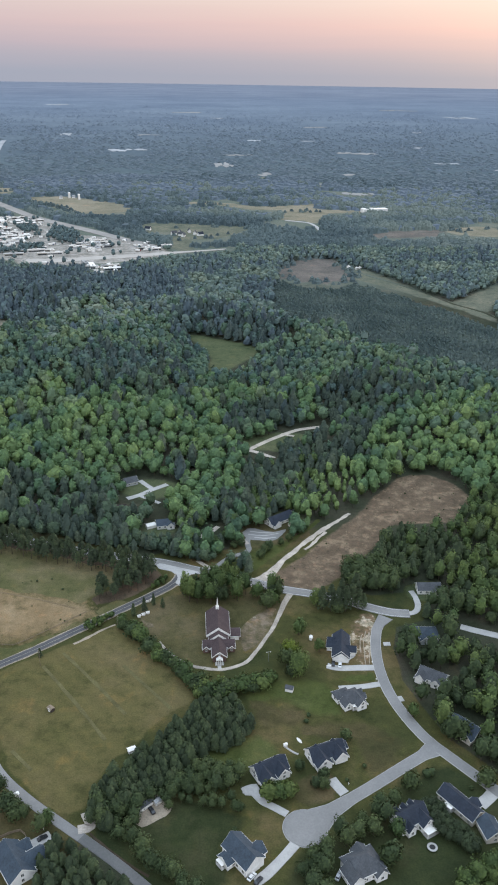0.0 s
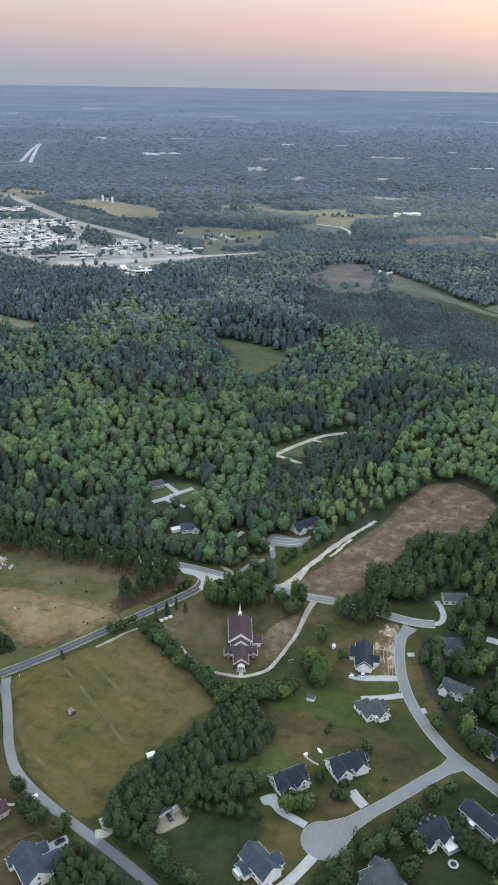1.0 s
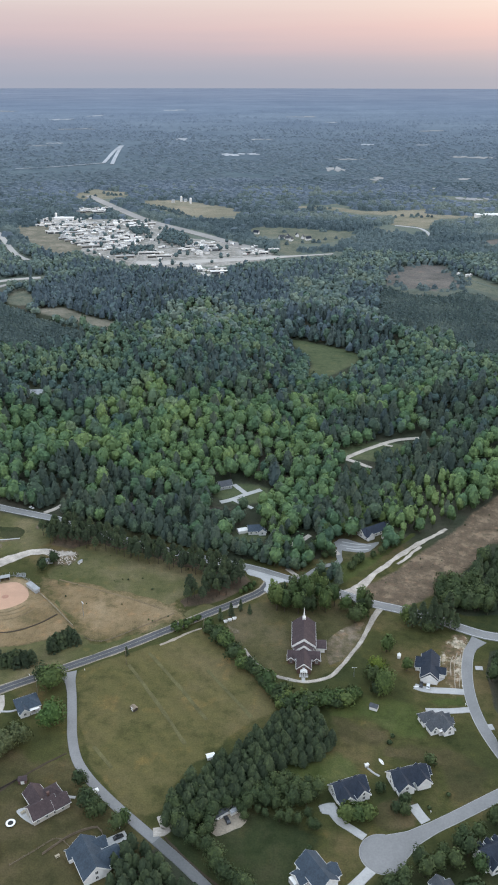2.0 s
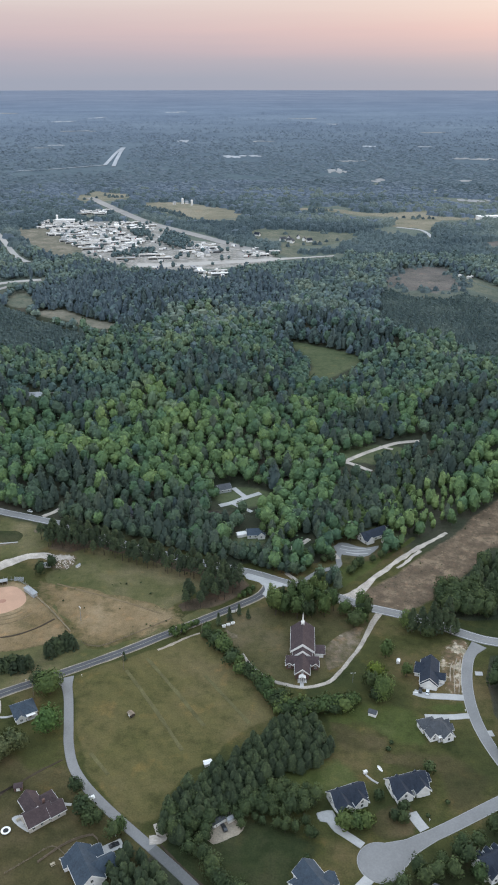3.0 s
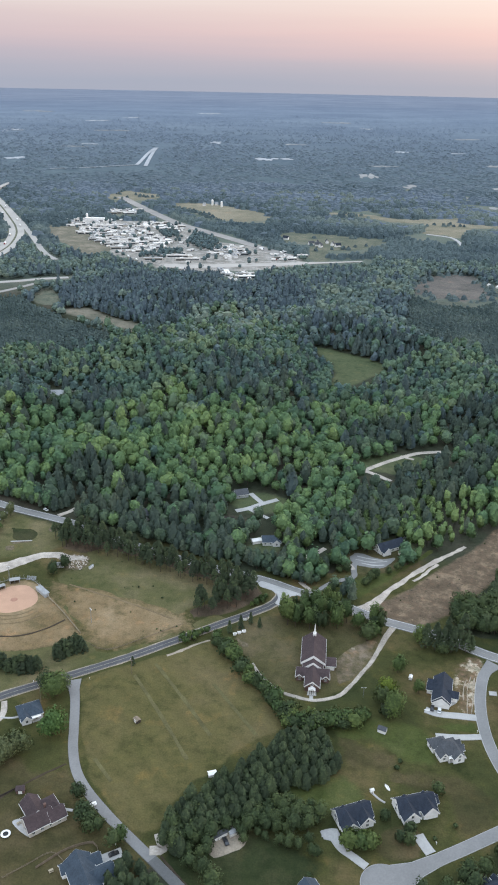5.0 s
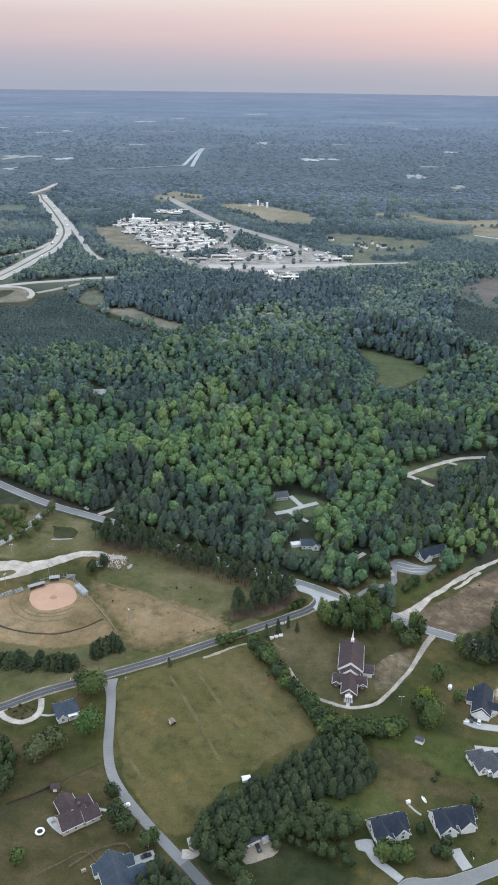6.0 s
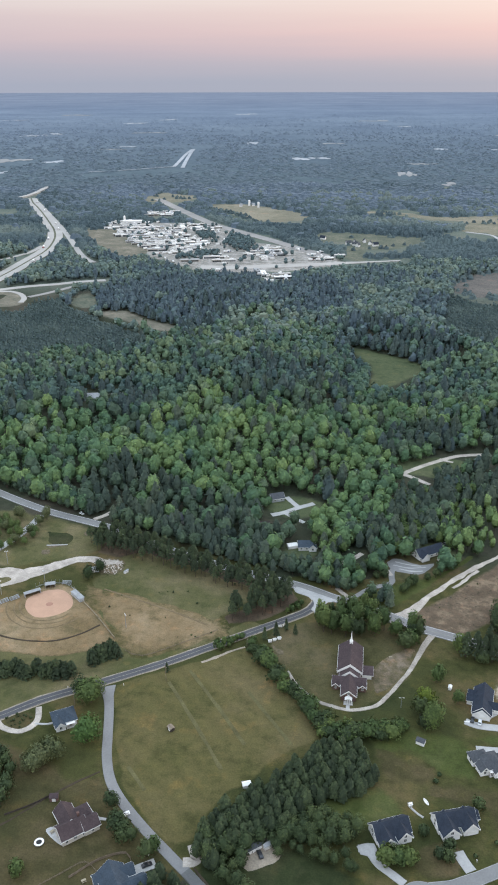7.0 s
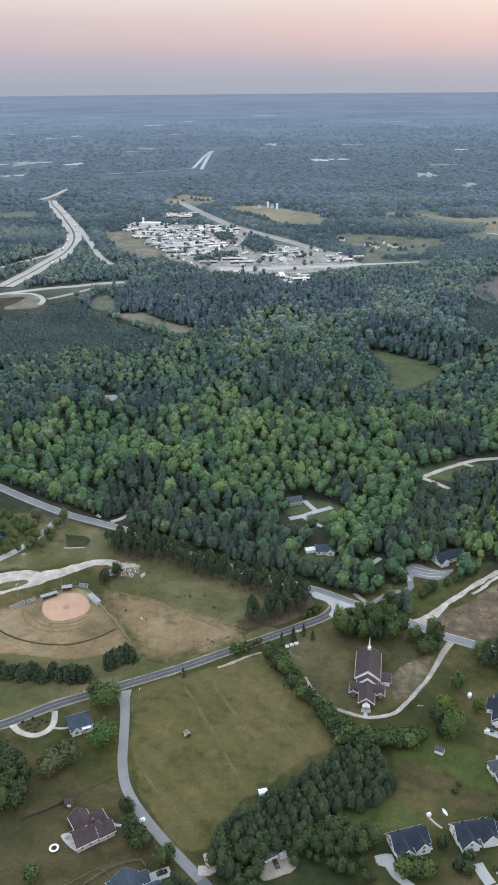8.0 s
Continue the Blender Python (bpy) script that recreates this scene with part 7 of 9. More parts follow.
def house(name, x, y, ang, blocks, roof_mat, wall_mat, label, category="house", chimney=None, garage=None, porch=None, board=0.2):
    """blocks: (centre x, y, length along the ridge, width, eave height, rise, turn, 'gable' or 'hip'). Each has its walls, roof, trim and windows."""
    h = thing(name, pose(x, y, 0, 0, 0, ang), label, category)
    foot = []
    for cx, cy, L, w, eh, rise, turn, kind in blocks:
        foot.append((cx, cy, (L if turn % 180 == 0 else w) / 2, (w if turn % 180 == 0 else L) / 2))
    for bi, (cx, cy, L, w, eh, rise, turn, kind) in enumerate(blocks):
        m = pose(cx, cy, 0, 0, 0, turn)
        eps = 0.004 * bi
        bm = bmesh.new()
        if kind == "gable":
            prism(bm, [(-w / 2, -0.4), (w / 2, -0.4), (w / 2, eh - eps), (0, eh + rise - eps), (-w / 2, eh - eps)], -L / 2, L / 2, m @ pose(0, 0, 0, 0, 0, 90))
        else:
            box(bm, -L / 2, L / 2, -w / 2, w / 2, -0.4, eh - eps, m)
        part("wall", bm, wall_mat, h)
        bm = bmesh.new()
        (gable_roof if kind == "gable" else hip_roof)(bm, L, w, eh + 0.02 + eps, rise, m=m)
        part("roof", bm, roof_mat, h)
        bm = bmesh.new()
        deep = board[bi] if isinstance(board, tuple) else board
        if kind == "gable":
            k = rise / (w / 2)
            for e in (-1, 1):
                for s in (-1, 1):
                    yy = w / 2 + 0.5
                    vs = [bm.verts.new((e * (L / 2 + d), s * a, b)) for d in (0.46, 0.56) for a, b in ((yy, eh - 0.5 * k - deep * 0.8), (yy, eh - 0.5 * k + 0.2), (0, eh + rise + 0.2), (0, eh + rise - deep - 0.06))]
                    for f in ((0, 1, 2, 3), (7, 6, 5, 4), (1, 5, 6, 2), (0, 4, 5, 1), (0, 3, 7, 4), (3, 2, 6, 7)):
                        bm.faces.new([vs[i] for i in f])
        for s in (-1, 1):
            zz = eh - (0.5 * rise / (w / 2) if kind == "gable" else 0.1)
            box(bm, -L / 2 - 0.5, L / 2 + 0.5, s * (w / 2 + 0.56) - 0.07, s * (w / 2 + 0.56) + 0.07, zz - 0.08, zz + 0.16)
        bmesh.ops.transform(bm, matrix=m, verts=bm.verts[:])
        part("trim", bm, M_WHITE, h, "white painted roof trim")
        # windows along the eaves and in the gable ends
        spots = []
        nwin = max(1, int(L / 3.4))
        for i in range(nwin):
            xx = (i + 0.5) / nwin * L - L / 2
            spots += [(xx, -w / 2, 0, 1.0), (xx, w / 2, 180, 1.0)]
        for s in (-1, 1):
            spots.append((s * L / 2, 0, 90 * s, 1.0))
            if kind == "gable" and rise > 2.6:
                spots.append((s * L / 2, 0, 90 * s, eh + 0.1))
        for wx, wy, wt, wz in spots:
            mm = m @ pose(wx, wy, wz, 0, 0, wt)
            q = mm.translation
            out = mm @ Vector((0, -0.4, 0))
            if any(abs(out.x - fx) < hx and abs(out.y - fy) < hy for j, (fx, fy, hx, hy) in enumerate(foot) if j != bi):
                continue
            if garage and math.hypot(q.x - garage[0], q.y - garage[1]) < 3.2:
                continue
            win = part("window", WIN_FRAME, None, h, m=mm)
            part("pane", WIN_PANE, None, win)
    if garage:
        gx, gy, gt, gw = garage
        bm = bmesh.new()
        for i in range(4):
            box(bm, -gw / 2, gw / 2, -0.09, 0.02, 0.05 + i * 0.55, 0.57 + i * 0.55)
        part("garage_door", bm, M_WHITE, h, "white panelled garage door", pose(gx, gy, 0, 0, 0, gt))
    if chimney:
        bm = bmesh.new()
        box(bm, chimney[0] - 0.5, chimney[0] + 0.5, chimney[1] - 0.4, chimney[1] + 0.4, 0, chimney[2])
        box(bm, chimney[0] - 0.6, chimney[0] + 0.6, chimney[1] - 0.5, chimney[1] + 0.5, chimney[2], chimney[2] + 0.2)
        part("chimney", bm, M_BRICK, h, "brick chimney stack")
    if porch:
        px, py, pw, pd, pt = porch
        pm = pose(px, py, 0, 0, 0, pt)
        bm = bmesh.new()
        box(bm, -pw / 2, pw / 2, -pd, 0, -0.2, 0.3, pm)
        part("porch_floor", bm, M_CONCRETE, h)
        for i in range(max(2, int(pw / 2.2))):
            bm = bmesh.new()
            xx = -pw / 2 + 0.15 + i * (pw - 0.3) / (max(2, int(pw / 2.2)) - 1)
            box(bm, xx - 0.12, xx + 0.12, -pd + 0.05, -pd + 0.29, 0.3, 2.5, pm)
            part("post", bm, M_WHITE, h)
        bm = bmesh.new()
        box(bm, -pw / 2, pw / 2, -pd, 0.0, 2.5, 2.75, pm)
        part("porch_roof", bm, M_WHITE, h, "white porch roof")
        bm = bmesh.new()
        box(bm, -0.5, 0.5, -0.06, 0.03, 0.3, 2.4, pm)
        part("door", bm, M_WOOD, h, "wooden front door")
    return h


G, HP = "gable", "hip"
house("house", 43.2, 357.0, 82, [(0, 0, 19, 9, 3.2, 3.8, 0, G), (-7.5, 0, 6, 8.4, 3.0, 3.2, 0, G), (1, 5.2, 5, 4.5, 3.0, 2.0, 90, G), (5, 5.4, 4, 4, 2.8, 1.8, 90, G), (-2, -5.0, 6, 4.5, 3.0, 2.2, 90, G)],
      M_SHINGLE_BLUE, M_SIDING_WHITE, "white house with long slate-blue gabled roof", garage=(-10.5, 0, -90, 4.8))
house("house", 42.6, 316.0, 24, [(0, 0, 10.5, 9.6, 3.3, 4.2, 0, HP), (2.2, -4.0, 7, 5.4, 3.3, 2.9, 90, G), (-3.0, 4.0, 8.0, 6, 3.2, 3.1, 0, HP), (-4.3, -2.4, 5, 4.0, 3.0, 2.1, 90, G), (5.2, -1.4, 3.6, 3.2, 3.0, 1.7, 0, G), (5.2, 2.0, 3.6, 3.0, 3.0, 1.6, 0, G)],
      M_SHINGLE_GREY, M_SIDING_WHITE, "white house with grey hipped roof and front gables", porch=(-1.0, -4.9, 3.0, 1.5, 0), board=(0.3, 0.7, 0.3, 0.6, 0.5, 0.5))
house("house", 25.2, 280.4, 22, [(0, 0, 17, 8.5, 3.2, 3.9, 0, G), (-4.3, -3.2, 9.5, 7.4, 3.2, 3.7, 90, G), (4.9, -2.6, 9, 6.6, 3.2, 3.4, 90, G), (8.9, 0.5, 3.4, 5.0, 2.8, 1.8, 0, G)],
      M_SHINGLE_BLUE, M_SIDING_WHITE, "white house with slate-blue roof and two front gables", garage=(4.9, -7.15, 0, 4.2), board=(0.4, 0.8, 0.8, 0.6))
house("house", -1.6, 270.8, 27, [(0, 0, 15.5, 8.5, 3.2, 3.9, 0, G), (-3.9, -3.2, 9.5, 7.0, 3.2, 3.6, 90, G), (3.9, -2.6, 8.5, 6.2, 3.2, 3.2, 90, G)],
      M_SHINGLE_BLUE, M_SIDING_WHITE, "white house with slate-blue gabled roof behind a tree", board=(0.4, 0.8, 0.8))
house("house", -14.8, 225.8, -52, [(0, 0, 15, 9.5, 4.6, 3.8, 0, G), (-2.5, -5.4, 6, 6, 3.2, 2.2, 90, G), (2.5, 4.4, 6, 6, 4.0, 2.6, 90, G)],
      M_SHINGLE_TEAL, M_SIDING_WHITE, "tall pale house with blue-grey roof by a driveway", garage=(7.6, 0, 90, 4.8), porch=(-3, -8.6, 4, 1.6, 0))
house("house", 33.0, 219.4, 24, [(0, 0, 14, 11, 4.4, 4.6, 0, HP), (-6.0, -2.2, 8, 6, 3.6, 3.0, 90, G), (4.5, -5, 5, 5, 3.6, 2.6, 90, G), (2.0, 4.8, 5, 6, 4.0, 2.8, 90, G)],
      M_SHINGLE_GREY, M_SIDING_WHITE, "large white house with grey hipped roof", garage=(-6, -6.3, 0, 4.4))
house("house", 56.6, 242.2, 29, [(0, 0, 14, 9, 4.2, 3.8, 0, G), (4.2, -4.2, 7, 6, 4.0, 3.0, 90, G), (-3.5, -4.0, 5, 4, 3.6, 2.4, 90, G), (-4, 3.0, 3.0, 2.0, 5.6, 1.1, 90, G), (0, 3.0, 3.0, 2.0, 5.6, 1.1, 90, G), (4, 3.0, 3.0, 2.0, 5.6, 1.1, 90, G)],
      M_SHINGLE_BLUE, M_SIDING_WHITE, "white house with slate-blue roof and terrace", porch=(4.2, -7.8, 6.5, 3.2, 0))
house("house", 80.8, 248.9, -55, [(0, 0, 19, 7.8, 3.6, 3.0, 0, G), (3.5, 3.6, 5, 5, 3.2, 2.0, 90, G)],
      M_SHINGLE_BLUE, M_SIDING_CREAM, "long low house with slate-blue roof", porch=(-2.5, -3.9, 4, 2.2, 0))
house("garage_house", 89.8, 235.6, -80, [(0, 0, 9.5, 7.6, 3.4, 3.0, 0, G)], M_SHINGLE_TEAL, M_SIDING_CREAM, "gabled outbuilding with slate-blue roof", "garage", garage=(-1.5, 3.85, 180, 4.4))
house("house", 88.6, 331.6, -34, [(0, 0, 14, 8.5, 3.4, 3.4, 0, G), (-5, -3.6, 6, 5.2, 3.2, 2.8, 90, G), (3.5, -3.4, 5, 5, 3.2, 2.4, 90, G)],
      M_SHINGLE_GREY, M_SIDING_WHITE, "white house with grey roof at the wood's edge", garage=(-5, -6.7, 0, 4))
house("house", 94.2, 367.8, -1, [(0, 0, 11, 10, 3.2, 3.6, 0, HP), (-2.5, -4.4, 5, 5, 3.0, 2.4, 90, G)], M_SHINGLE_TEAL, M_SIDING_GREY, "grey house with blue-grey hipped roof among trees")
house("house", 95.8, 294.2, -49, [(0, 0, 14, 8.5, 3.2, 3.4, 0, G), (4, -3.6, 6, 5.5, 3.2, 2.8, 90, G)], M_SHINGLE_TEAL, M_SIDING_CREAM, "cream house with blue-grey roof among trees")
house("house", -133.6, 250.0, 44, [(-2.6, -2.4, 11.5, 8.6, 3.4, 3.5, 0, G), (5.0, -3.6, 6.6, 6.8, 3.2, 2.8, 0, G), (-1.8, 4.4, 10.5, 7.6, 3.4, 3.3, 90, G), (4.6, 2.6, 7.0, 6.4, 3.2, 2.7, 90, HP)],
      M_SHINGLE_BROWN, M_SIDING_CREAM, "cream house with rambling purple-brown roof", chimney=(1.6, -0.4, 7.6), board=(0.3, 0.35, 0.3, 0.2))
house("cottage", -162.6, 309.2, 34, [(0, 0, 11, 9.5, 3.0, 3.3, 0, HP), (-2.8, -4.0, 5.5, 4.6, 2.9, 2.2, 90, G)], M_SHINGLE_TEAL, M_SIDING_WHITE, "small white cottage with blue-grey hipped roof", "cottage", porch=(2.2, -4.8, 4.5, 1.8, 0), board=(0.3, 0.5))
house("house", -106.4, 223.6, -54, [(0, 0, 17, 10.5, 3.6, 4.4, 0, G), (2.6, 6.4, 10, 7.6, 3.4, 3.3, 90, G), (-5.2, 5.6, 6, 5.2, 3.2, 2.4, 90, G), (-6.6, -4.6, 5, 4.6, 3.0, 2.2, 90, G)],
      M_SHINGLE_TEAL, M_SIDING_WHITE, "white house with teal-grey roof beside the lane", garage=(2.6, 11.45, 180, 4.4), board=(0.6, 0.6, 0.5, 0.4))
house("house", -93.5, 561.0, 28, [(0, 0, 10, 8, 3.0, 2.8, 0, G)], M_SHINGLE_GREY, M_SIDING_GREY, "grey house in a wood clearing")
house("house", 18.4, 500.6, 37, [(0, 0, 20, 8.5, 3.2, 3.4, 0, G), (-6.5, -3.4, 7, 6, 3.2, 2.8, 90, G)], M_SHINGLE_BLUE, M_SIDING_WHITE, "dark-roofed house with white gable by an asphalt yard", garage=(-6.5, -6.8, 0, 4.4))
house("house", -63.0, 495.0, 11, [(0, 0, 11, 8, 3.0, 2.8, 0, G), (4, -3, 5, 5, 3, 2.2, 90, G)], M_SHINGLE_TEAL, M_SIDING_WHITE, "white house with blue-grey roof half hidden by pines")
house("house", 105.4, 413.6, 0, [(0, 0, 14, 8, 3.2, 3.0, 0, G), (4.2, -3.4, 6, 5.4, 3.1, 2.6, 90, G)], M_SHINGLE_GREY, M_SIDING_WHITE, "grey-roofed house with a white gable in the wood")

# ---- church ----
church = house("church", -24.9, 366.6, 92, [(9.5, 0, 21, 12.5, 5.2, 4.6, 0, G), (-2.4, 0, 4.4, 10.0, 4.4, 3.7, 0, G), (-6.6, 0, 17.0, 6.5, 3.3, 2.4, 90, G), (-11.0, 0, 14.5, 7.4, 3.6, 3.1, 0, G),
                                            (-8.6, 7.0, 4.0, 3.4, 3.0, 1.5, 0, G), (-8.6, -7.0, 4.0, 3.4, 3.0, 1.5, 0, G), (3.5, -9.0, 6, 7, 3.0, 1.8, 90, G)],
               M_SHINGLE_BROWN, M_BRICK, "brick church with brown gabled roofs and white steeple", "church", board=(1.5, 1.7, 0.5, 0.5, 0.35, 0.35, 0.3))
bm = bmesh.new()
box(bm, -0.9, 0.9, -0.9, 0.9, 8.6, 11.2)
part("steeple_base", bm, M_WHITE, church, "white square steeple base", pose(17.2, 0, 0))
bm = bmesh.new()
turned(bm, [(0.8, 11.2), (0.55, 11.6), (0.03, 17.5)], 8)
part("spire", bm, M_WHITE, church, "slender white spire", pose(17.2, 0, 0))
bm = bmesh.new()
prism(bm, [(-1.9, 2.7), (1.9, 2.7), (0, 4.0)], -2.4, 0, pose(-18.5, 0, 0, 0, 0, -90))
part("porch_pediment", bm, M_WHITE, church, "white porch pediment")
bm = bmesh.new()
box(bm, -0.12, -0.02, -11.6, -6.6, 0.1, 2.7)
part("panel_wall", bm, M_WHITE, church, "white panelled side wall")
for s in (-1.6, -0.55, 0.55, 1.6):
    bm = bmesh.new()
    turned(bm, [(0.2, 0), (0.16, 2.7)], 8)
    part("column", bm, M_WHITE, church, "white round column", pose(-20.6, s, 0))
bm = bmesh.new()
box(bm, -21.4, -18.5, -2.4, 2.4, -0.2, 0.12)
part("porch_floor", bm, M_CONCRETE, church)
ribbon("church_path", [(-24.3, 344.9), (-24.1, 341.6)], 1.8, 0.14, M_CONCRETE, "short concrete path to the church porch", "path", step=1)

# ---- ball ground ----
bm = bmesh.new()
ring = []
for i in range(40):
    a = 2 * math.pi * i / 40
    r = 15.0 / (abs(math.cos(a + 0.12)) ** 1.65 + abs(math.sin(a + 0.12)) ** 1.65) ** (1 / 1.65) + 0.35 * noise.noise((math.cos(a) * 3, math.sin(a) * 3, 1.0))
    ring.append((r, a))
vs = [bm.verts.new((r * math.cos(a), r * math.sin(a), 0.13)) for r, a in ring]
lo = [bm.verts.new(((r + 0.3) * math.cos(a), (r + 0.3) * math.sin(a), -0.05)) for r, a in ring]
bm.faces.new(vs)
for i in range(40):
    bm.faces.new((lo[i], lo[(i + 1) % 40], vs[(i + 1) % 40], vs[i]))
tagged(part("infield", bm, M_INFIELD, m=pose(-210.1, 402.5, 0)), "round red clay infield of the ball ground", "infield", kind="structure")
bm = bmesh.new()
turned(bm, [(2.2, 0.1), (1.2, 0.32), (0.3, 0.36)], 16)
tagged(part("pitcher_mound", bm, M_MOUND, m=pose(-209.5, 401.5, 0.03)), "low worn clay pitcher's mound", "mound", kind="structure")
ribbon("outfield_track", ARC, 1.0, 0.13, M_BROWNSOIL, "thin dark curved line along the outfield", "track", step=2.5, rag=0.2)


def shelter(name, x, y, ang, L, w, label):
    """A roofed bench: back wall, end walls, posts, sloping tin roof, bench."""
    t = thing(name, pose(x, y, 0, 0, 0, ang), label, "dugout")
    bm = bmesh.new()
    box(bm, -L / 2, L / 2, w / 2 - 0.15, w / 2, 0, 2.3)
    for s in (-1, 1):
        box(bm, s * (L / 2 - 0.08) - 0.07, s * (L / 2 - 0.08) + 0.07, -w / 2, w / 2 - 0.155, 0, 2.25)
    part("wall", bm, M_SIDING_GREY, t)
    bm = bmesh.new()
    prism(bm, [(-w / 2 - 0.5, 2.65), (w / 2 + 0.3, 2.32), (w / 2 + 0.3, 2.42), (-w / 2 - 0.5, 2.75)], -L / 2 - 0.3, L / 2 + 0.3, pose(0, 0, 0, 0, 0, 90) @ Matrix.Diagonal((1, -1, 1, 1)))
    part("roof", bm, M_TINROOF, t, "pale tin roof")
    bm = bmesh.new()
    box(bm, -L / 2 + 0.4, L / 2 - 0.4, w / 2 - 0.7, w / 2 - 0.25, 0.4, 0.48)
    part("bench", bm, M_WOOD, t)
    for i in range(3):
        bm = bmesh.new()
        box(bm, -0.06, 0.06, -0.06, 0.06, 0, 2.5)
        part("post", bm, M_STEEL, t, m=pose((i - 1) * (L / 2 - 0.3), -w / 2 + 0.1, 0))
    return t


shelter("dugout", -224.0, 409.5, 42, 10, 2.8, "long low dugout with pale tin roof")
shelter("dugout", -195.0, 411.0, 140, 11, 2.8, "long low dugout with pale tin roof by the foul line")
shelter("press_box", -216.5, 419.6, 25, 6, 3.4, "small roofed scorers' stand behind home plate")


def bleacher(x, y, ang, L):
    t = thing("bleacher", pose(x, y, 0, 0, 0, ang), "pale metal stepped bleacher bench", "bleacher", "bleachers")
    for i in range(4):
        bm = bmesh.new()
        box(bm, -L / 2, L / 2, i * 0.7, i * 0.7 + 0.35, 0.4 + i * 0.35, 0.46 + i * 0.35)
        part("plank", bm, M_STEEL, t)
    for s in (-1, 0, 1):
        bm = bmesh.new()
        prism(bm, [(0, 0), (2.6, 0), (2.6, 1.42), (0, 0.38)], s * (L / 2 - 0.3) - 0.04, s * (L / 2 - 0.3) + 0.04, pose(0, 0, 0, 0, 0, 90) @ Matrix.Diagonal((1, -1, 1, 1)))
        part("frame", bm, M_STEEL, t)


bleacher(-238.2, 396.5, 51, 10)
bleacher(-232.0, 402.5, 51, 6)
bleacher(-207.5, 423.5, 5, 6)


def fence(name, points, h, mat, label, gap=4.0, mesh_h=True, post_mat=None):
    """Posts with rails along a line."""
    line = smooth(points, gap)
    t = thing(name, pose(0, 0, 0), label, "fence")
    for i, (x, y) in enumerate(line):
        bm = bmesh.new()
        turned(bm, [(0.09, -0.2), (0.08, h)], 6)
        part("post", bm, post_mat or mat, t, m=pose(x, y, 0))
    nrm = sides_of(line)
    k = len(line)
    for z0, z1 in (((0.05, h - 0.1),) if mesh_h else ((0.35, 0.5), (0.8, 0.95))):
        v = [(*(q), z) for s in (-0.03, 0.03) for z in (z0, z1) for q in (line + nrm * s)]
        f = [(a * k + i, a * k + i + 1, b * k + i + 1, b * k + i) for a, b in ((0, 1), (1, 3), (3, 2), (2, 0)) for i in range(k - 1)]
        part("rail", mesh_of("rail", v, f, [mat]), None, t)
    return t


fence("foul_line_fence", FOUL, 1.4, M_PALEWOOD, "pale fence along the foul line", 3.5)
fence("backstop", [(-225, 417), (-219, 422), (-210, 424), (-203, 421), (-198, 416)], 3.2, M_STEEL, "curved pale backstop fence", 2.2, False)
fence("pasture_fence", [(-150, 367), (-139, 364), (-120, 379), (-103, 394)], 1.2, M_WOOD, "low post-and-rail pasture fence", 4, False)
fence("yard_fence", [(-127, 226), (-118, 236), (-108, 241), (-104, 236)], 1.5, M_WOOD, "weathered wooden yard fence", 2.4)
fence("wood_fence", [(-166, 250), (-157, 257), (-150, 264)], 1.2, M_DARKWOOD, "dark low board fence at the yard's end", 2.4)

# ---- sheds, tents and small things ----


def shed(name, x, y, ang, L, w, h, rise, wall, roof, label):
    t = thing(name, pose(x, y, 0, 0, 0, ang), label, "shed")
    bm = bmesh.new()
    prism(bm, [(-w / 2, -0.1), (w / 2, -0.1), (w / 2, h), (0, h + rise), (-w / 2, h)], -L / 2, L / 2, pose(0, 0, 0, 0, 0, 90))
    part("wall", bm, wall, t)
    bm = bmesh.new()
    gable_roof(bm, L, w, h + 0.02, rise, 0.25, 0.1)
    part("roof", bm, roof, t)
    bm = bmesh.new()
    box(bm, -0.8, 0.8, -w / 2 - 0.05, -w / 2 + 0.02, 0, 1.9)
    part("door", bm, M_WHITE, t)
    return t


shed("white_shed", -65.6, 284.6, 25, 3.6, 2.4, 1.7, 0.5, M_WHITE, M_WHITE, "small bright white shed at the pine grove's edge")
shed("hay_hut", -108.5, 312.6, -42, 3.0, 2.4, 1.7, 0.5, M_DARKWOOD, M_WOOD, "small weathered wooden hut in the hay field")
shed("garden_shed", 12.0, 325.0, -20, 4.0, 3.0, 2.1, 0.9, M_SIDING_WHITE, M_SHINGLE_GREY, "small white garden shed on the lawn")
shed("garden_shed", 27.5, 367.0, 80, 2.4, 1.5, 1.5, 0.5, M_WHITE, M_WHITE, "small white garden shed by the trees")
shed("yard_shed", -57.0, 252.4, 42, 7.0, 3.2, 2.3, 0.8, M_WHITE, M_SHINGLE_GREY, "long white shed with dark roof in a gravel yard")
shed("yard_shed", -51.5, 254.5, 40, 3.4, 2.6, 2.1, 0.7, M_WHITE, M_TINROOF, "small white shed in a gravel yard")
shed("field_shed", -174.5, 443.5, 66, 3.4, 1.3, 1.5, 0.4, M_WHITE, M_TINROOF, "low white field shelter on the pasture")
shed("field_shed", -196.0, 441.5, 20, 7.0, 3.2, 2.3, 0.7, M_SIDING_GREY, M_TINROOF, "grey shed beside the gravel road")


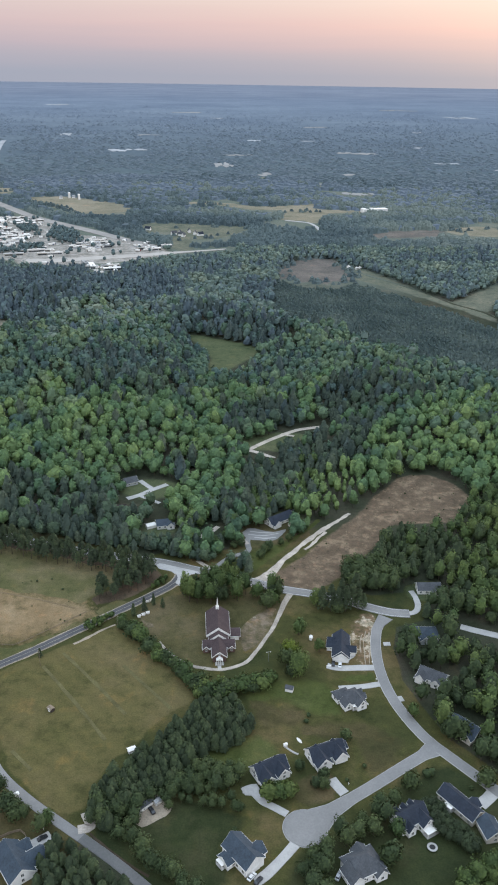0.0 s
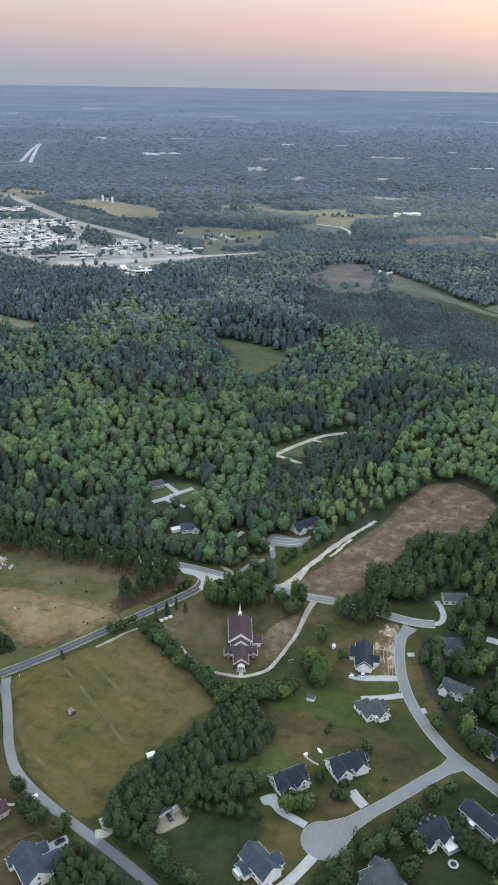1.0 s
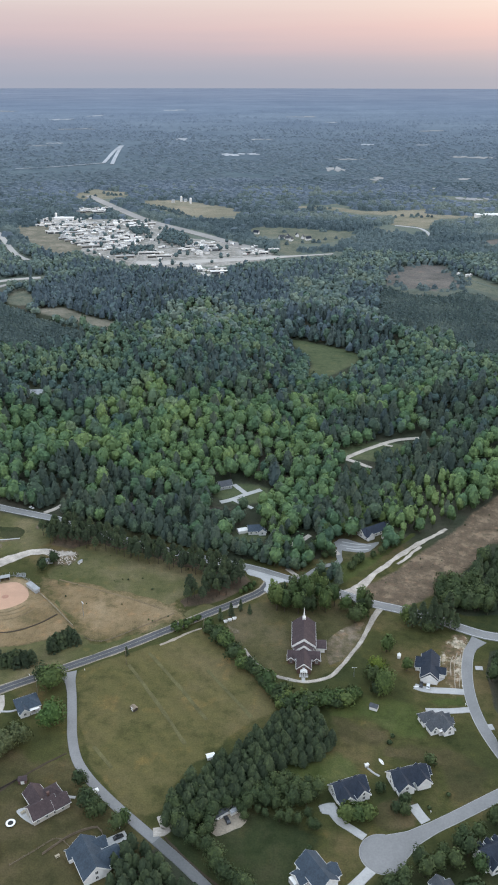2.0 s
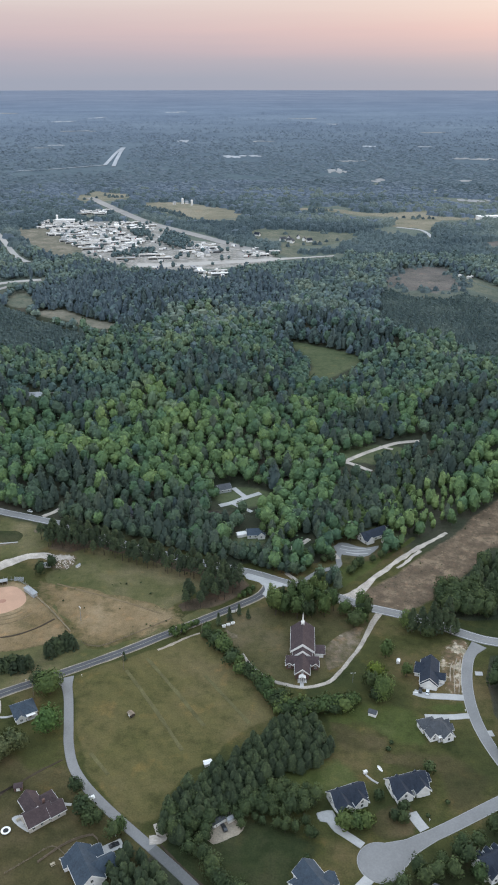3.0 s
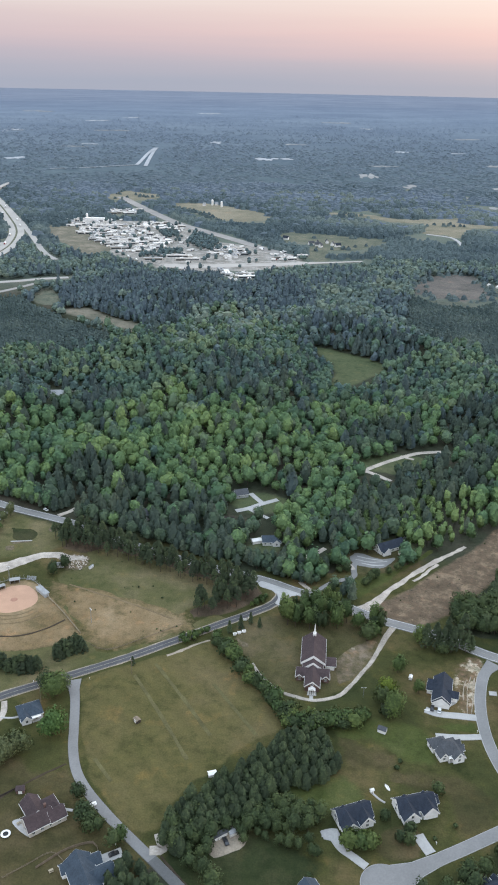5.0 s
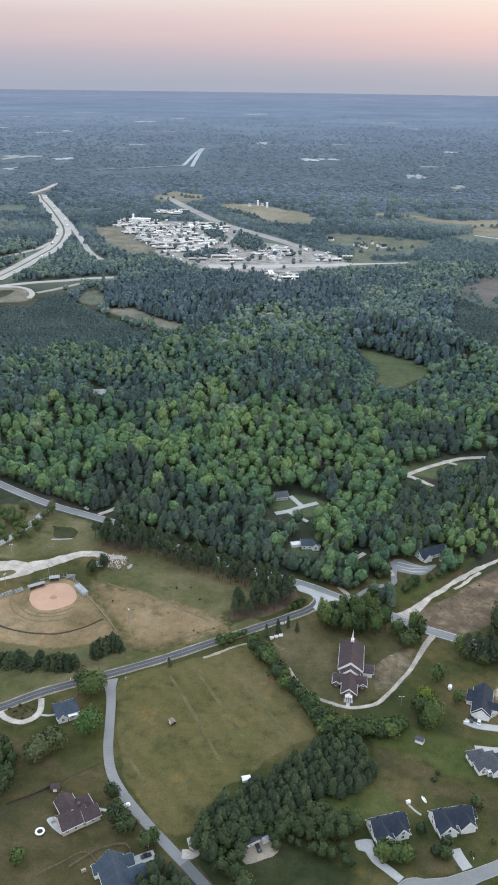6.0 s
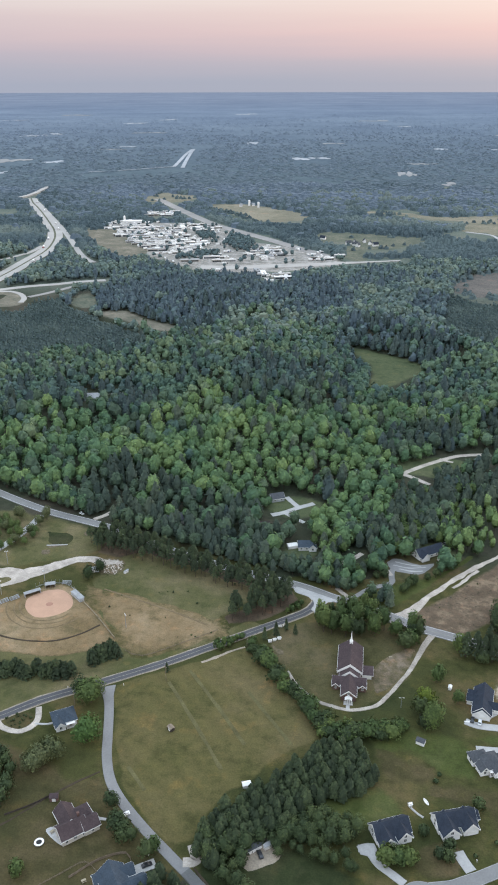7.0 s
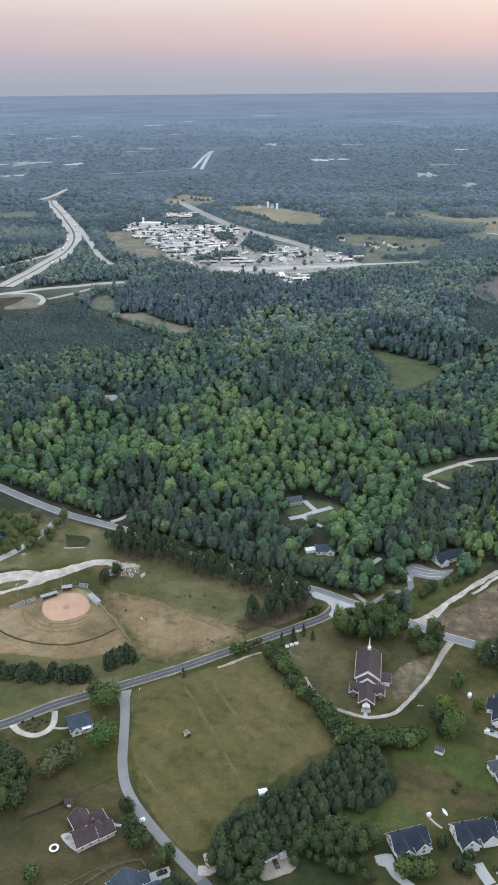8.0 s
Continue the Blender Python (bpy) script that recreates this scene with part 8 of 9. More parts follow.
def trampoline(x, y, pad, k):
    """A round frame on legs with a pale padded rim and a dark bed."""
    t = thing("trampoline", pose(x, y, 0), "round trampoline with pale rim on the lawn", "trampoline", "trampolines")
    bm = bmesh.new()
    turned(bm, [(1.5 * k, 0.80), (1.5 * k, 0.84), (2.6 * k, 0.84), (2.6 * k, 0.80)], 24, cap=False)
    part("rim_pad", bm, pad, t, "pale padded rim")
    bm = bmesh.new()
    turned(bm, [(1.55 * k, 0.76), (1.55 * k, 0.79)], 24)
    part("bed", bm, M_RUBBER, t, "dark woven bed")
    for i in range(6):
        bm = bmesh.new()
        turned(bm, [(0.05, 0), (0.05, 0.8)], 6)
        part("leg", bm, M_STEEL, t, m=pose(2.3 * k * math.cos(i * 1.047), 2.3 * k * math.sin(i * 1.047), 0))


shed("garden_hut", 7.0, 286.4, 30, 1.5, 1.2, 1.4, 0.4, M_WHITE, M_WHITE, "small white hut at the end of a garden path")
shed("brown_hut", -148.2, 262.2, 15, 3.6, 2.8, 2.1, 0.8, M_BRICK, M_SHINGLE_BROWN, "small brown hut behind the brown-roofed house")
ribbon("garden_path", [(7.4, 285.5), (10.3, 282.7), (12.8, 281.1)], 0.8, 0.14, M_CONCRETE, "narrow pale garden path to a house", "path", step=1)
ribbon("cottage_path", [(-176, 304.6), (-170.4, 305.2), (-166.8, 307.0)], 1.0, 0.14, M_CONCRETE, "narrow pale path to the cottage", "path", step=1)
field("patio", [(-145.3, 246.3), (-142.2, 247.9), (-138.7, 243.8), (-135.8, 240.2), (-141.8, 243.2)], 0.12, M_CONCRETE, "pale paved patio beside the house", "patio", soft=0.6, rag=0.2, step=1)


def picnic_table(x, y, ang):
    """A plank top on crossed legs with a bench at either side."""
    t = thing("picnic_table", pose(x, y, 0, 0, 0, ang), "bleached wooden picnic table on the lawn", "table", "picnic tables")
    for i in range(4):
        bm = bmesh.new()
        box(bm, -0.95, 0.95, -0.4 + i * 0.2, -0.22 + i * 0.2, 0.72, 0.77)
        part("plank", bm, M_PALEWOOD, t)
    for s in (-0.7, 0.7):
        bm = bmesh.new()
        box(bm, -0.95, 0.95, s - 0.13, s + 0.13, 0.42, 0.47)
        part("bench", bm, M_PALEWOOD, t)
        for e in (-0.75, 0.75):
            bm = bmesh.new()
            box(bm, -0.05, 0.05, -0.05, 0.05, 0, 0.98, pose(e, s, 0, 38 if s > 0 else -38))
            part("leg", bm, M_PALEWOOD, t)


picnic_table(-120.6, 225.8, 40)
picnic_table(-3.6, 387.0, 10)
picnic_table(-142.2, 245.6, 50)


def street_lamp(x, y, ang):
    """A pale pole with two short arms and lamp heads."""
    t = thing("street_lamp", pose(x, y, 0, 0, 0, ang), "pale twin-headed street lamp beside the loop drive", "street lamp", "street lamps")
    bm = bmesh.new()
    turned(bm, [(0.13, -0.2), (0.08, 6.4)], 8)
    part("pole", bm, M_STEEL, t)
    bm = bmesh.new()
    box(bm, -1.0, 1.0, -0.05, 0.05, 6.3, 6.42)
    part("arm", bm, M_STEEL, t)
    for s in (-1.0, 1.0):
        bm = bmesh.new()
        box(bm, s - 0.3, s + 0.3, -0.18, 0.18, 6.2, 6.42, bevel=0.05)
        part("lamp_head", bm, M_WHITE, t)


street_lamp(2.4, 348.2, 10)


def mailbox(x, y, ang):
    t = thing("mailbox", pose(x, y, 0, 0, 0, ang), "white roadside mailbox on a post", "mailbox", "roadside mailboxes")
    bm = bmesh.new()
    box(bm, -0.06, 0.06, -0.06, 0.06, -0.2, 1.05)
    part("post", bm, M_WHITE, t)
    bm = bmesh.new()
    prism(bm, [(-0.14, 1.05), (0.14, 1.05), (0.14, 1.25), (0.07, 1.36), (-0.07, 1.36), (-0.14, 1.25)], -0.3, 0.3)
    part("box", bm, M_WHITE, t)


for x, y in ((-169.7, 332.0), (-141.5, 339.0), (-113.9, 258.6), (-98.5, 241.5), (33.8, 262.6), (58.8, 345.6), (58.6, 331.8)):
    mailbox(x, y, 30)

trampoline(*RING, M_WHITE, 0.8)
trampoline(*RING2, M_CONCRETE, 0.85)


def car(x, y, ang, paint, label):
    t = thing("car", pose(x, y, 0.15, 0, 0, ang), label, "car", "parked cars")
    bm = bmesh.new()
    prism(bm, [(-2.2, 0.3), (2.2, 0.3), (2.25, 0.75), (1.2, 0.95), (-1.9, 0.98), (-2.2, 0.85)], -0.88, 0.88)
    bmesh.ops.bevel(bm, geom=bm.edges[:], offset=0.06, segments=1, affect="EDGES")
    part("body", bm, CAR_PAINTS[paint], t)
    bm = bmesh.new()
    prism(bm, [(-1.75, 0.97), (1.1, 0.95), (0.45, 1.42), (-1.2, 1.45)], -0.74, 0.74)
    part("window_band", bm, M_GLASS, t)
    bm = bmesh.new()
    prism(bm, [(-1.25, 1.43), (0.5, 1.40), (0.4, 1.49), (-1.1, 1.51)], -0.72, 0.72)
    part("roof", bm, CAR_PAINTS[paint], t)
    for wx in (-1.35, 1.35):
        for wy in (-0.82, 0.82):
            bm = bmesh.new()
            turned(bm, [(0.33, -0.1), (0.33, 0.1)], 12)
            wheel = part("tyre", bm, M_RUBBER, t, m=pose(wx, wy, 0.33, 90))
            bm = bmesh.new()
            turned(bm, [(0.18, -0.12), (0.18, 0.12)], 8)
            part("rim", bm, M_STEEL, wheel)
    for s in (-0.6, 0.6):
        bm = bmesh.new()
        box(bm, 2.16, 2.27, s - 0.18, s + 0.18, 0.6, 0.74)
        part("headlight", bm, M_WHITE, t)



def rowing_boat(x, y, ang, L):
    """A small upturned hull with a keel line."""
    t = thing("boat", pose(x, y, 0, 0, 0, ang), "small white upturned boat lying on the lawn", "boat")
    bm = bmesh.new()
    rows = []
    for i in range(9):
        u = -1 + 2 * i / 8
        w, h = 0.7 * (1 - u * u) ** 0.6 + 0.05, 0.55 * (1 - 0.5 * u * u)
        rows.append([bm.verts.new((u * L / 2, s * w, z)) for s, z in ((-1, 0.0), (-0.85, h * 0.6), (0, h), (0.85, h * 0.6), (1, 0.0))])
    for a, b in zip(rows, rows[1:]):
        for i in range(4):
            bm.faces.new((a[i], a[i + 1], b[i + 1], b[i]))
    for r in (rows[0], rows[-1]):
        bm.faces.new(r)
    part("hull", bm, M_WHITE, t)
    bm = bmesh.new()
    box(bm, -L * 0.4, L * 0.4, -0.04, 0.04, 0.5, 0.6)
    part("keel", bm, M_WOOD, t)


rowing_boat(*BOAT[0], -60, 4.2)
rowing_boat(*BOAT[1], 5, 5.2)

car(-11.6, 217.0, 50, 0, "white parked car on a driveway")
car(-9.0, 215.2, 50, 1, "black parked car on a driveway")
car(41.0, 344.0, 80, 0, "white parked car beside a garage")
car(37.5, 345.0, 80, 1, "black parked car before a garage")
car(23.0, 216.5, 60, 2, "silver parked car beside a house")
car(-98.0, 237.0, 35, 1, "black parked car near the lane")
car(-53.6, 250.0, 120, 1, "dark parked car in a gravel yard")
car(30.7, 516.0, 20, 0, "white parked car behind a house")
car(-150.0, 489.0, 20, 2, "silver parked car by the road")
car(-231.5, 513.0, -30, 0, "white car by the cross road")
for i in range(3):
    shed("storage_box", -71.4 + i * 2.4, 389.2 + i * 1.7, 20, 1.8, 1.2, 1.1, 0.25, M_WHITE, M_WHITE, "small white storage box by the hedge")


shed("garden_shed", 27.5, 494.5, 33, 5.0, 3.6, 2.2, 1.0, M_SIDING_CREAM, M_PALEWOOD, "small tan garden shed beside a house")


def sign_board(x, y, ang):
    """Two white wings on posts, set in a V."""
    t = thing("sign_board", pose(x, y, 0, 0, 0, ang), "white two-winged signboard beside the road", "sign")
    for side in (-1, 1):
        m = pose(side * 1.2, 0, 0, 0, 0, side * 32)
        bm = bmesh.new()
        box(bm, -1.15, 1.15, -0.06, 0.06, 0.5, 2.0, m, 0.02)
        part("panel", bm, M_WHITE, t)
        for px in (-0.95, 0.95):
            bm = bmesh.new()
            box(bm, px - 0.06, px + 0.06, 0.065, 0.185, -0.3, 2.1, m)
            part("post", bm, M_WOOD, t)


sign_board(-66.6, 403.9, 40)


def gas_tank(x, y, ang):
    t = thing("gas_tank", pose(x, y, 0, 0, 0, ang), "white rounded gas tank on the grass", "tank")
    bm = bmesh.new()
    turned(bm, [(0.05, -1.5), (0.36, -1.42), (0.55, -1.2), (0.55, 1.2), (0.36, 1.42), (0.05, 1.5)], 14, pose(0, 0, 0.85, 0, 90))
    part("shell", bm, M_WHITE, t)
    for px in (-0.8, 0.8):
        bm = bmesh.new()
        box(bm, px - 0.12, px + 0.12, -0.45, 0.45, -0.1, 0.42)
        part("foot", bm, M_CONCRETE, t)
    bm = bmesh.new()
    turned(bm, [(0.16, 1.36), (0.16, 1.58), (0.08, 1.64)], 10)
    part("cap", bm, M_WHITE, t)


gas_tank(-11.9, 440.5, 25)
shed("white_shed", -72.5, 493.5, 25, 6.5, 4.2, 2.4, 0.9, M_WHITE, M_WHITE, "white metal shed among the pines")
shed("storage_box", -114.1, 259.8, 35, 2.6, 1.5, 1.0, 0.2, M_WHITE, M_WHITE, "low white storage box beside the lane")


def utility_pole(x, y, ang):
    t = thing("utility_pole", pose(x, y, 0, 0, 0, ang), "weathered wooden utility pole with crossarm", "utility pole", "utility poles")
    bm = bmesh.new()
    turned(bm, [(0.16, -0.4), (0.11, 10.5)], 8)
    part("pole", bm, M_WOOD, t)
    bm = bmesh.new()
    box(bm, -1.2, 1.2, -0.06, 0.06, 9.6, 9.75)
    part("crossarm", bm, M_WOOD, t)
    for s in (-1.05, 0.0, 1.05):
        bm = bmesh.new()
        turned(bm, [(0.06, 9.75), (0.09, 9.9), (0.04, 10.0)], 6)
        part("insulator", bm, M_WHITE, t, m=pose(s, 0, 0))


for i, (x, y) in enumerate(smooth([(-206, 288), (-166, 325), (-126, 353), (-88, 384), (-52, 424)], 38)):
    utility_pole(x + 5.5, y - 6.5, 130)


fence("garden_pen", PEN, 1.3, M_WOOD, "weathered wooden fence round a garden pen", 2.0, False)


def light_pole(x, y, ang):
    """A tall mast with a crossbar of floodlights."""
    t = thing("floodlight_pole", pose(x, y, 0, 0, 0, ang), "tall pale floodlight pole by the ball ground", "light pole", "floodlight poles")
    bm = bmesh.new()
    turned(bm, [(0.2, -0.3), (0.12, 9.5)], 8)
    part("pole", bm, M_STEEL, t)
    bm = bmesh.new()
    box(bm, -1.1, 1.1, -0.06, 0.06, 9.1, 9.25)
    part("crossbar", bm, M_STEEL, t)
    for s in (-0.9, 0.0, 0.9):
        bm = bmesh.new()
        box(bm, s - 0.22, s + 0.22, -0.3, 0.1, 9.26, 9.7, bevel=0.05)
        part("lamp_head", bm, M_WHITE, t)


for i, (x, y) in enumerate(LIGHTS):
    light_pole(x, y, 30 + 50 * i)


def rubble(name, poly, step, lo, hi, label):
    """Broken pale lumps of stone strewn over a piece of ground."""
    pts = strewn_in(poly, step, 0.5)
    v, f = [], []
    for x, y in pts:
        r = RNG.uniform(lo, hi)
        a = len(v)
        for z, k in ((-0.1, 1.0), (r * 0.45, 0.75)):
            for i in range(5):
                q = 2 * math.pi * i / 5 + RNG.uniform(-0.3, 0.3)
                v.append((x + r * k * RNG.uniform(0.7, 1.2) * math.cos(q), y + r * k * RNG.uniform(0.7, 1.2) * math.sin(q), 0.12 + z))
        f += [(a + i, a + (i + 1) % 5, a + 5 + (i + 1) % 5, a + 5 + i) for i in range(5)] + [tuple(range(a + 5, a + 10))]
    return tagged(part(name, mesh_of(name, v, f, [M_GRAVEL]), None), label, "rubble", kind="stuff")


T_TUSSOCK = [(mound(RNG.uniform(0.4, 0.9), RNG.uniform(0.12, 0.35), 5, 1), NO_TRUNK) for _ in range(6)]
M_BRUSH = leaf_mat("dry_brush", [(0.0, (0.088, 0.074, 0.050)), (0.5, (0.140, 0.104, 0.070)), (1.0, (0.215, 0.158, 0.106))])
g = strewn_in(F_CLEAR, 2.9, 0.5)
g = g[field_noise(g, 0.05, 61.0) + 0.5 * field_noise(g, 0.16, 62.0) + RNG.normal(0, 0.15, len(g)) > -0.05]
wood("stubble_brush", g, T_TUSSOCK, M_BRUSH, np.clip(0.45 + 0.8 * field_noise(g, 0.03, 63.0) + RNG.normal(0, 0.2, len(g)), 0, 1), RNG.uniform(0.6, 1.5, len(g)), "low brown brush and slash across the cut-over field", "brush")
rubble("gravel_rubble", SPOIL, 1.7, 0.25, 0.85, "pale heaps of broken gravel at the road's end")
g = strewn_in(MULCH, 2.6, 0.5)
wood("bed_shrubs", g, T_BUSH, M_DUSKY_Y, RNG.uniform(0, 0.8, len(g)), RNG.uniform(0.14, 0.3, len(g)), "small dark shrubs in the mulched bed", "shrub")
# ---- trading estate, farms and far buildings ----


def far_block(name, x, y, ang, L, w, h, wall, roof, label, group):
    """A low flat-roofed building: walls, parapet roof, shopfront band, plant on the roof."""
    t = thing(name, pose(x, y, 0.3, 0, 0, ang), label, "building", group)
    bm = bmesh.new()
    box(bm, -L / 2, L / 2, -w / 2, w / 2, -0.6, h)
    part("wall", bm, wall, t)
    bm = bmesh.new()
    box(bm, -L / 2 - 0.3, L / 2 + 0.3, -w / 2 - 0.3, w / 2 + 0.3, h + 0.01, h + 0.7)
    box(bm, -L * 0.2, -L * 0.05, -w * 0.15, w * 0.15, h + 0.71, h + 2.2)
    part("roof", bm, roof, t)
    bm = bmesh.new()
    box(bm, -L * 0.45, L * 0.45, -w / 2 - 0.15, -w / 2 + 0.1, 0.6, min(3.0, h - 0.8))
    part("window", bm, M_GLASS, t, "dark shopfront band")
    return t


def far_gable(x, y, ang, L, w, roof, group):
    t = thing("far_house", pose(x, y, 0.3, 0, 0, ang), "small far gabled house with pale walls", "house", group)
    bm = bmesh.new()
    prism(bm, [(-w / 2, -0.5), (w / 2, -0.5), (w / 2, 4), (0, 7.5), (-w / 2, 4)], -L / 2, L / 2, pose(0, 0, 0, 0, 0, 90))
    part("wall", bm, M_SIDING_WHITE, t)
    bm = bmesh.new()
    gable_roof(bm, L, w, 4.05, 3.5, 0.6, 0.3)
    part("roof", bm, roof, t)


R2 = random.Random(5)
bm = bmesh.new()
turned(bm, [(0.45, -0.18), (0.45, 0.18)], 8, pose(0, 0, 0, 90))
LORRY_WHEEL = bpy.data.meshes.new("wheel")
bm.to_mesh(LORRY_WHEEL)
bm.free()
LORRY_WHEEL.materials.append(M_RUBBER)
ESTATE = (EST_A, EST_B, EST_C, EST_D, EST_E, EST_F, EST_G)
spots = np.concatenate([strewn_in(q, 16, 0.4) for q in ESTATE] + [strewn_in(EST_H, 24, 0.4)])
spots = spots[~(near_line(STRIP, spots[:, 0], spots[:, 1], 18) | near_line(DIAG, spots[:, 0], spots[:, 1], 18))]
for x, y in spots:
    if R2.random() < 0.3:
        continue
    L, w = R2.choice((R2.uniform(8, 14), R2.uniform(12, 20), R2.uniform(18, 34))), R2.uniform(5, 10)
    far_block("shop_building", x, y, R2.choice((18, 18, 18, 108)) + R2.gauss(0, 4), L, w, R2.uniform(2.8, 4.4), R2.choice((M_SIDING_WHITE, M_SIDING_CREAM, M_SIDING_GREY)), R2.choice((M_WHITE, M_PALEROOF, M_PALEROOF, M_PALEROOF, M_CONCRETE, M_TINROOF)), "low flat-roofed pale shop building", "trading estate buildings")
for x, y in np.concatenate([strewn_in(q, 15, 0.4)[::3] for q in ESTATE] + [strewn_in(COMM, 24, 0.5)[::4]]):
    if not near_line(STRIP, np.array([x]), np.array([y]), 16)[0]:
        bm = bmesh.new()
        box(bm, -4.0, 4.0, -1.3, 1.3, 0.9, 3.9, bevel=0.2)
        t = thing("lorry", pose(x, y, 0.3, 0, 0, R2.choice((28, 118, 30, 60))), "white parked lorry on the trading estate", "lorry", "parked lorries")
        part("cargo_box", bm, M_WHITE, t)
        bm = bmesh.new()
        box(bm, 4.1, 5.9, -1.2, 1.2, 0.6, 2.9, bevel=0.2)
        part("cab", bm, CAR_PAINTS[R2.randrange(5)], t)
        for wx in (-3, -1.8, 4.8):
            for wy in (-1.05, 1.05):
                part("wheel", LORRY_WHEEL, None, t, m=pose(wx, wy, 0.45))
hw = smooth(HWY, 20)
hn = sides_of(hw)
for i in (8, 13, 17, 22, 26, 31, 36, 44):
    i = min(i, len(hw) - 1)
    s = 1 if i % 2 else -1
    x, y = hw[i] + hn[i] * s * (8 + (i % 3) * 1.8)
    t = thing("lorry", pose(x, y, 0.95, 0, 0, math.degrees(math.atan2(-hn[i][0], hn[i][1])) + (0 if s < 0 else 180)), "white lorry on the highway", "lorry", "highway lorries")
    bm = bmesh.new()
    box(bm, -6.0, 4.0, -1.3, 1.3, 0.9, 4.0, bevel=0.2)
    part("cargo_box", bm, M_WHITE, t)
    bm = bmesh.new()
    box(bm, 4.1, 6.2, -1.2, 1.2, 0.6, 3.2, bevel=0.2)
    part("cab", bm, CAR_PAINTS[i % 5], t)
    for wx in (-5, -3.8, 4.9):
        for wy in (-1.05, 1.05):
            part("wheel", LORRY_WHEEL, None, t, m=pose(wx, wy, 0.45))
far_block("factory", *np.mean(EST_A[:3], 0), 8, 44, 13, 7, M_SIDING_WHITE, M_WHITE, "long white factory hall of the trading estate", "trading estate buildings")
for x, y in [EST_A[0]]:
    t = thing("white_tower", pose(x + 38, y + 22, 0.3), "tall white tower beside the factory", "tower")
    bm = bmesh.new()
    turned(bm, [(2.4, -0.5), (2.4, 13)], 12)
    part("shell", bm, M_WHITE, t)
    bm = bmesh.new()
    turned(bm, [(2.5, 13.01), (1.3, 14.4), (0.2, 15)], 12)
    part("cap", bm, M_WHITE, t)
for x, y in WHITEHOUSE:
    far_gable(x, y, 8, 15, 8, M_TINROOF, "houses among the woods")
for x, y in (TOWERS[0], TOWERS[1]):
    t = thing("silo", pose(x, y, 0.3), "tall white round silo with domed top", "silo", "silos")
    bm = bmesh.new()
    turned(bm, [(2.8, -0.5), (2.8, 12)], 16)
    part("shell", bm, M_WHITE, t)
    bm = bmesh.new()
    turned(bm, [(2.95, 12.01), (2.5, 13.2), (1.3, 14), (0.2, 14.3)], 16)
    part("dome", bm, M_WHITE, t)
for x, y, a in ((-395, 2165, 20), (-425, 2150, 40)):
    far_gable(x, y, a, 7, 5, M_TINROOF, "farm houses")
for x, y in ((-114, 1652), (-103, 1664), (-94, 1630), (-84, 1679), (-61, 1642), (-100, 1641), (-72, 1657), (-169, 1701)):
    far_gable(x, y, R2.uniform(0, 180), R2.uniform(9, 12), 6, R2.choice((M_SHINGLE_GREY, M_SHINGLE_BLUE)), "farm houses")
far_block("warehouse", 345, 1972, 12, 62, 20, 8, M_WHITE, M_WHITE, "long white far warehouse", "far sheds")
for x, y in ((40, 1350), (120, 1490)):
    far_gable(x, y, R2.uniform(0, 180), 9, 6, M_SHINGLE_GREY, "houses among the woods")
far_block("long_shed", 62, 1570, 15, 30, 7, 3, M_SIDING_GREY, M_PALEROOF, "long low pale shed among far woods", "far sheds")
for x, y in ((193, 1352), (205, 1340), (211, 1345)):
    far_block("field_hut", x, y, 40, 5, 3.5, 2.4, M_WHITE, M_WHITE, "small white hut at the head of the grassy strip", "far sheds")
# ranch of roofs among the pines
for x, y in ((-120, 505), (-97, 512), (-40, 520), (60, 640), (95, 662), (85, 645), (-160, 512)):
    far_gable(x, y, R2.uniform(0, 180), 11, 8, R2.choice((M_SHINGLE_GREY, M_SHINGLE_BROWN)), "houses among the pines")

g = np.concatenate([strewn_in(q, 9.5, 0.4) for q in (ESTT_A, ESTT_B, ESTT_C, ESTT_D, ESTT_E)] + [strewn_in(COMM, 26, 0.5)[::3]])
wood("estate_trees", g, T_BROAD_FAR, M_DUSKY_HAZE, RNG.uniform(0, 0.6, len(g)), RNG.uniform(0.6, 1.0, len(g)), "trees scattered through the trading estate")

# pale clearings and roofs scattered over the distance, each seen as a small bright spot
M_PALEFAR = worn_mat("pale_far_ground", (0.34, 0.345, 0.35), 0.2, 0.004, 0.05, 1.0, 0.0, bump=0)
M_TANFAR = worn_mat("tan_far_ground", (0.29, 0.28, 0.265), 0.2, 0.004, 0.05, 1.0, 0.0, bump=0)


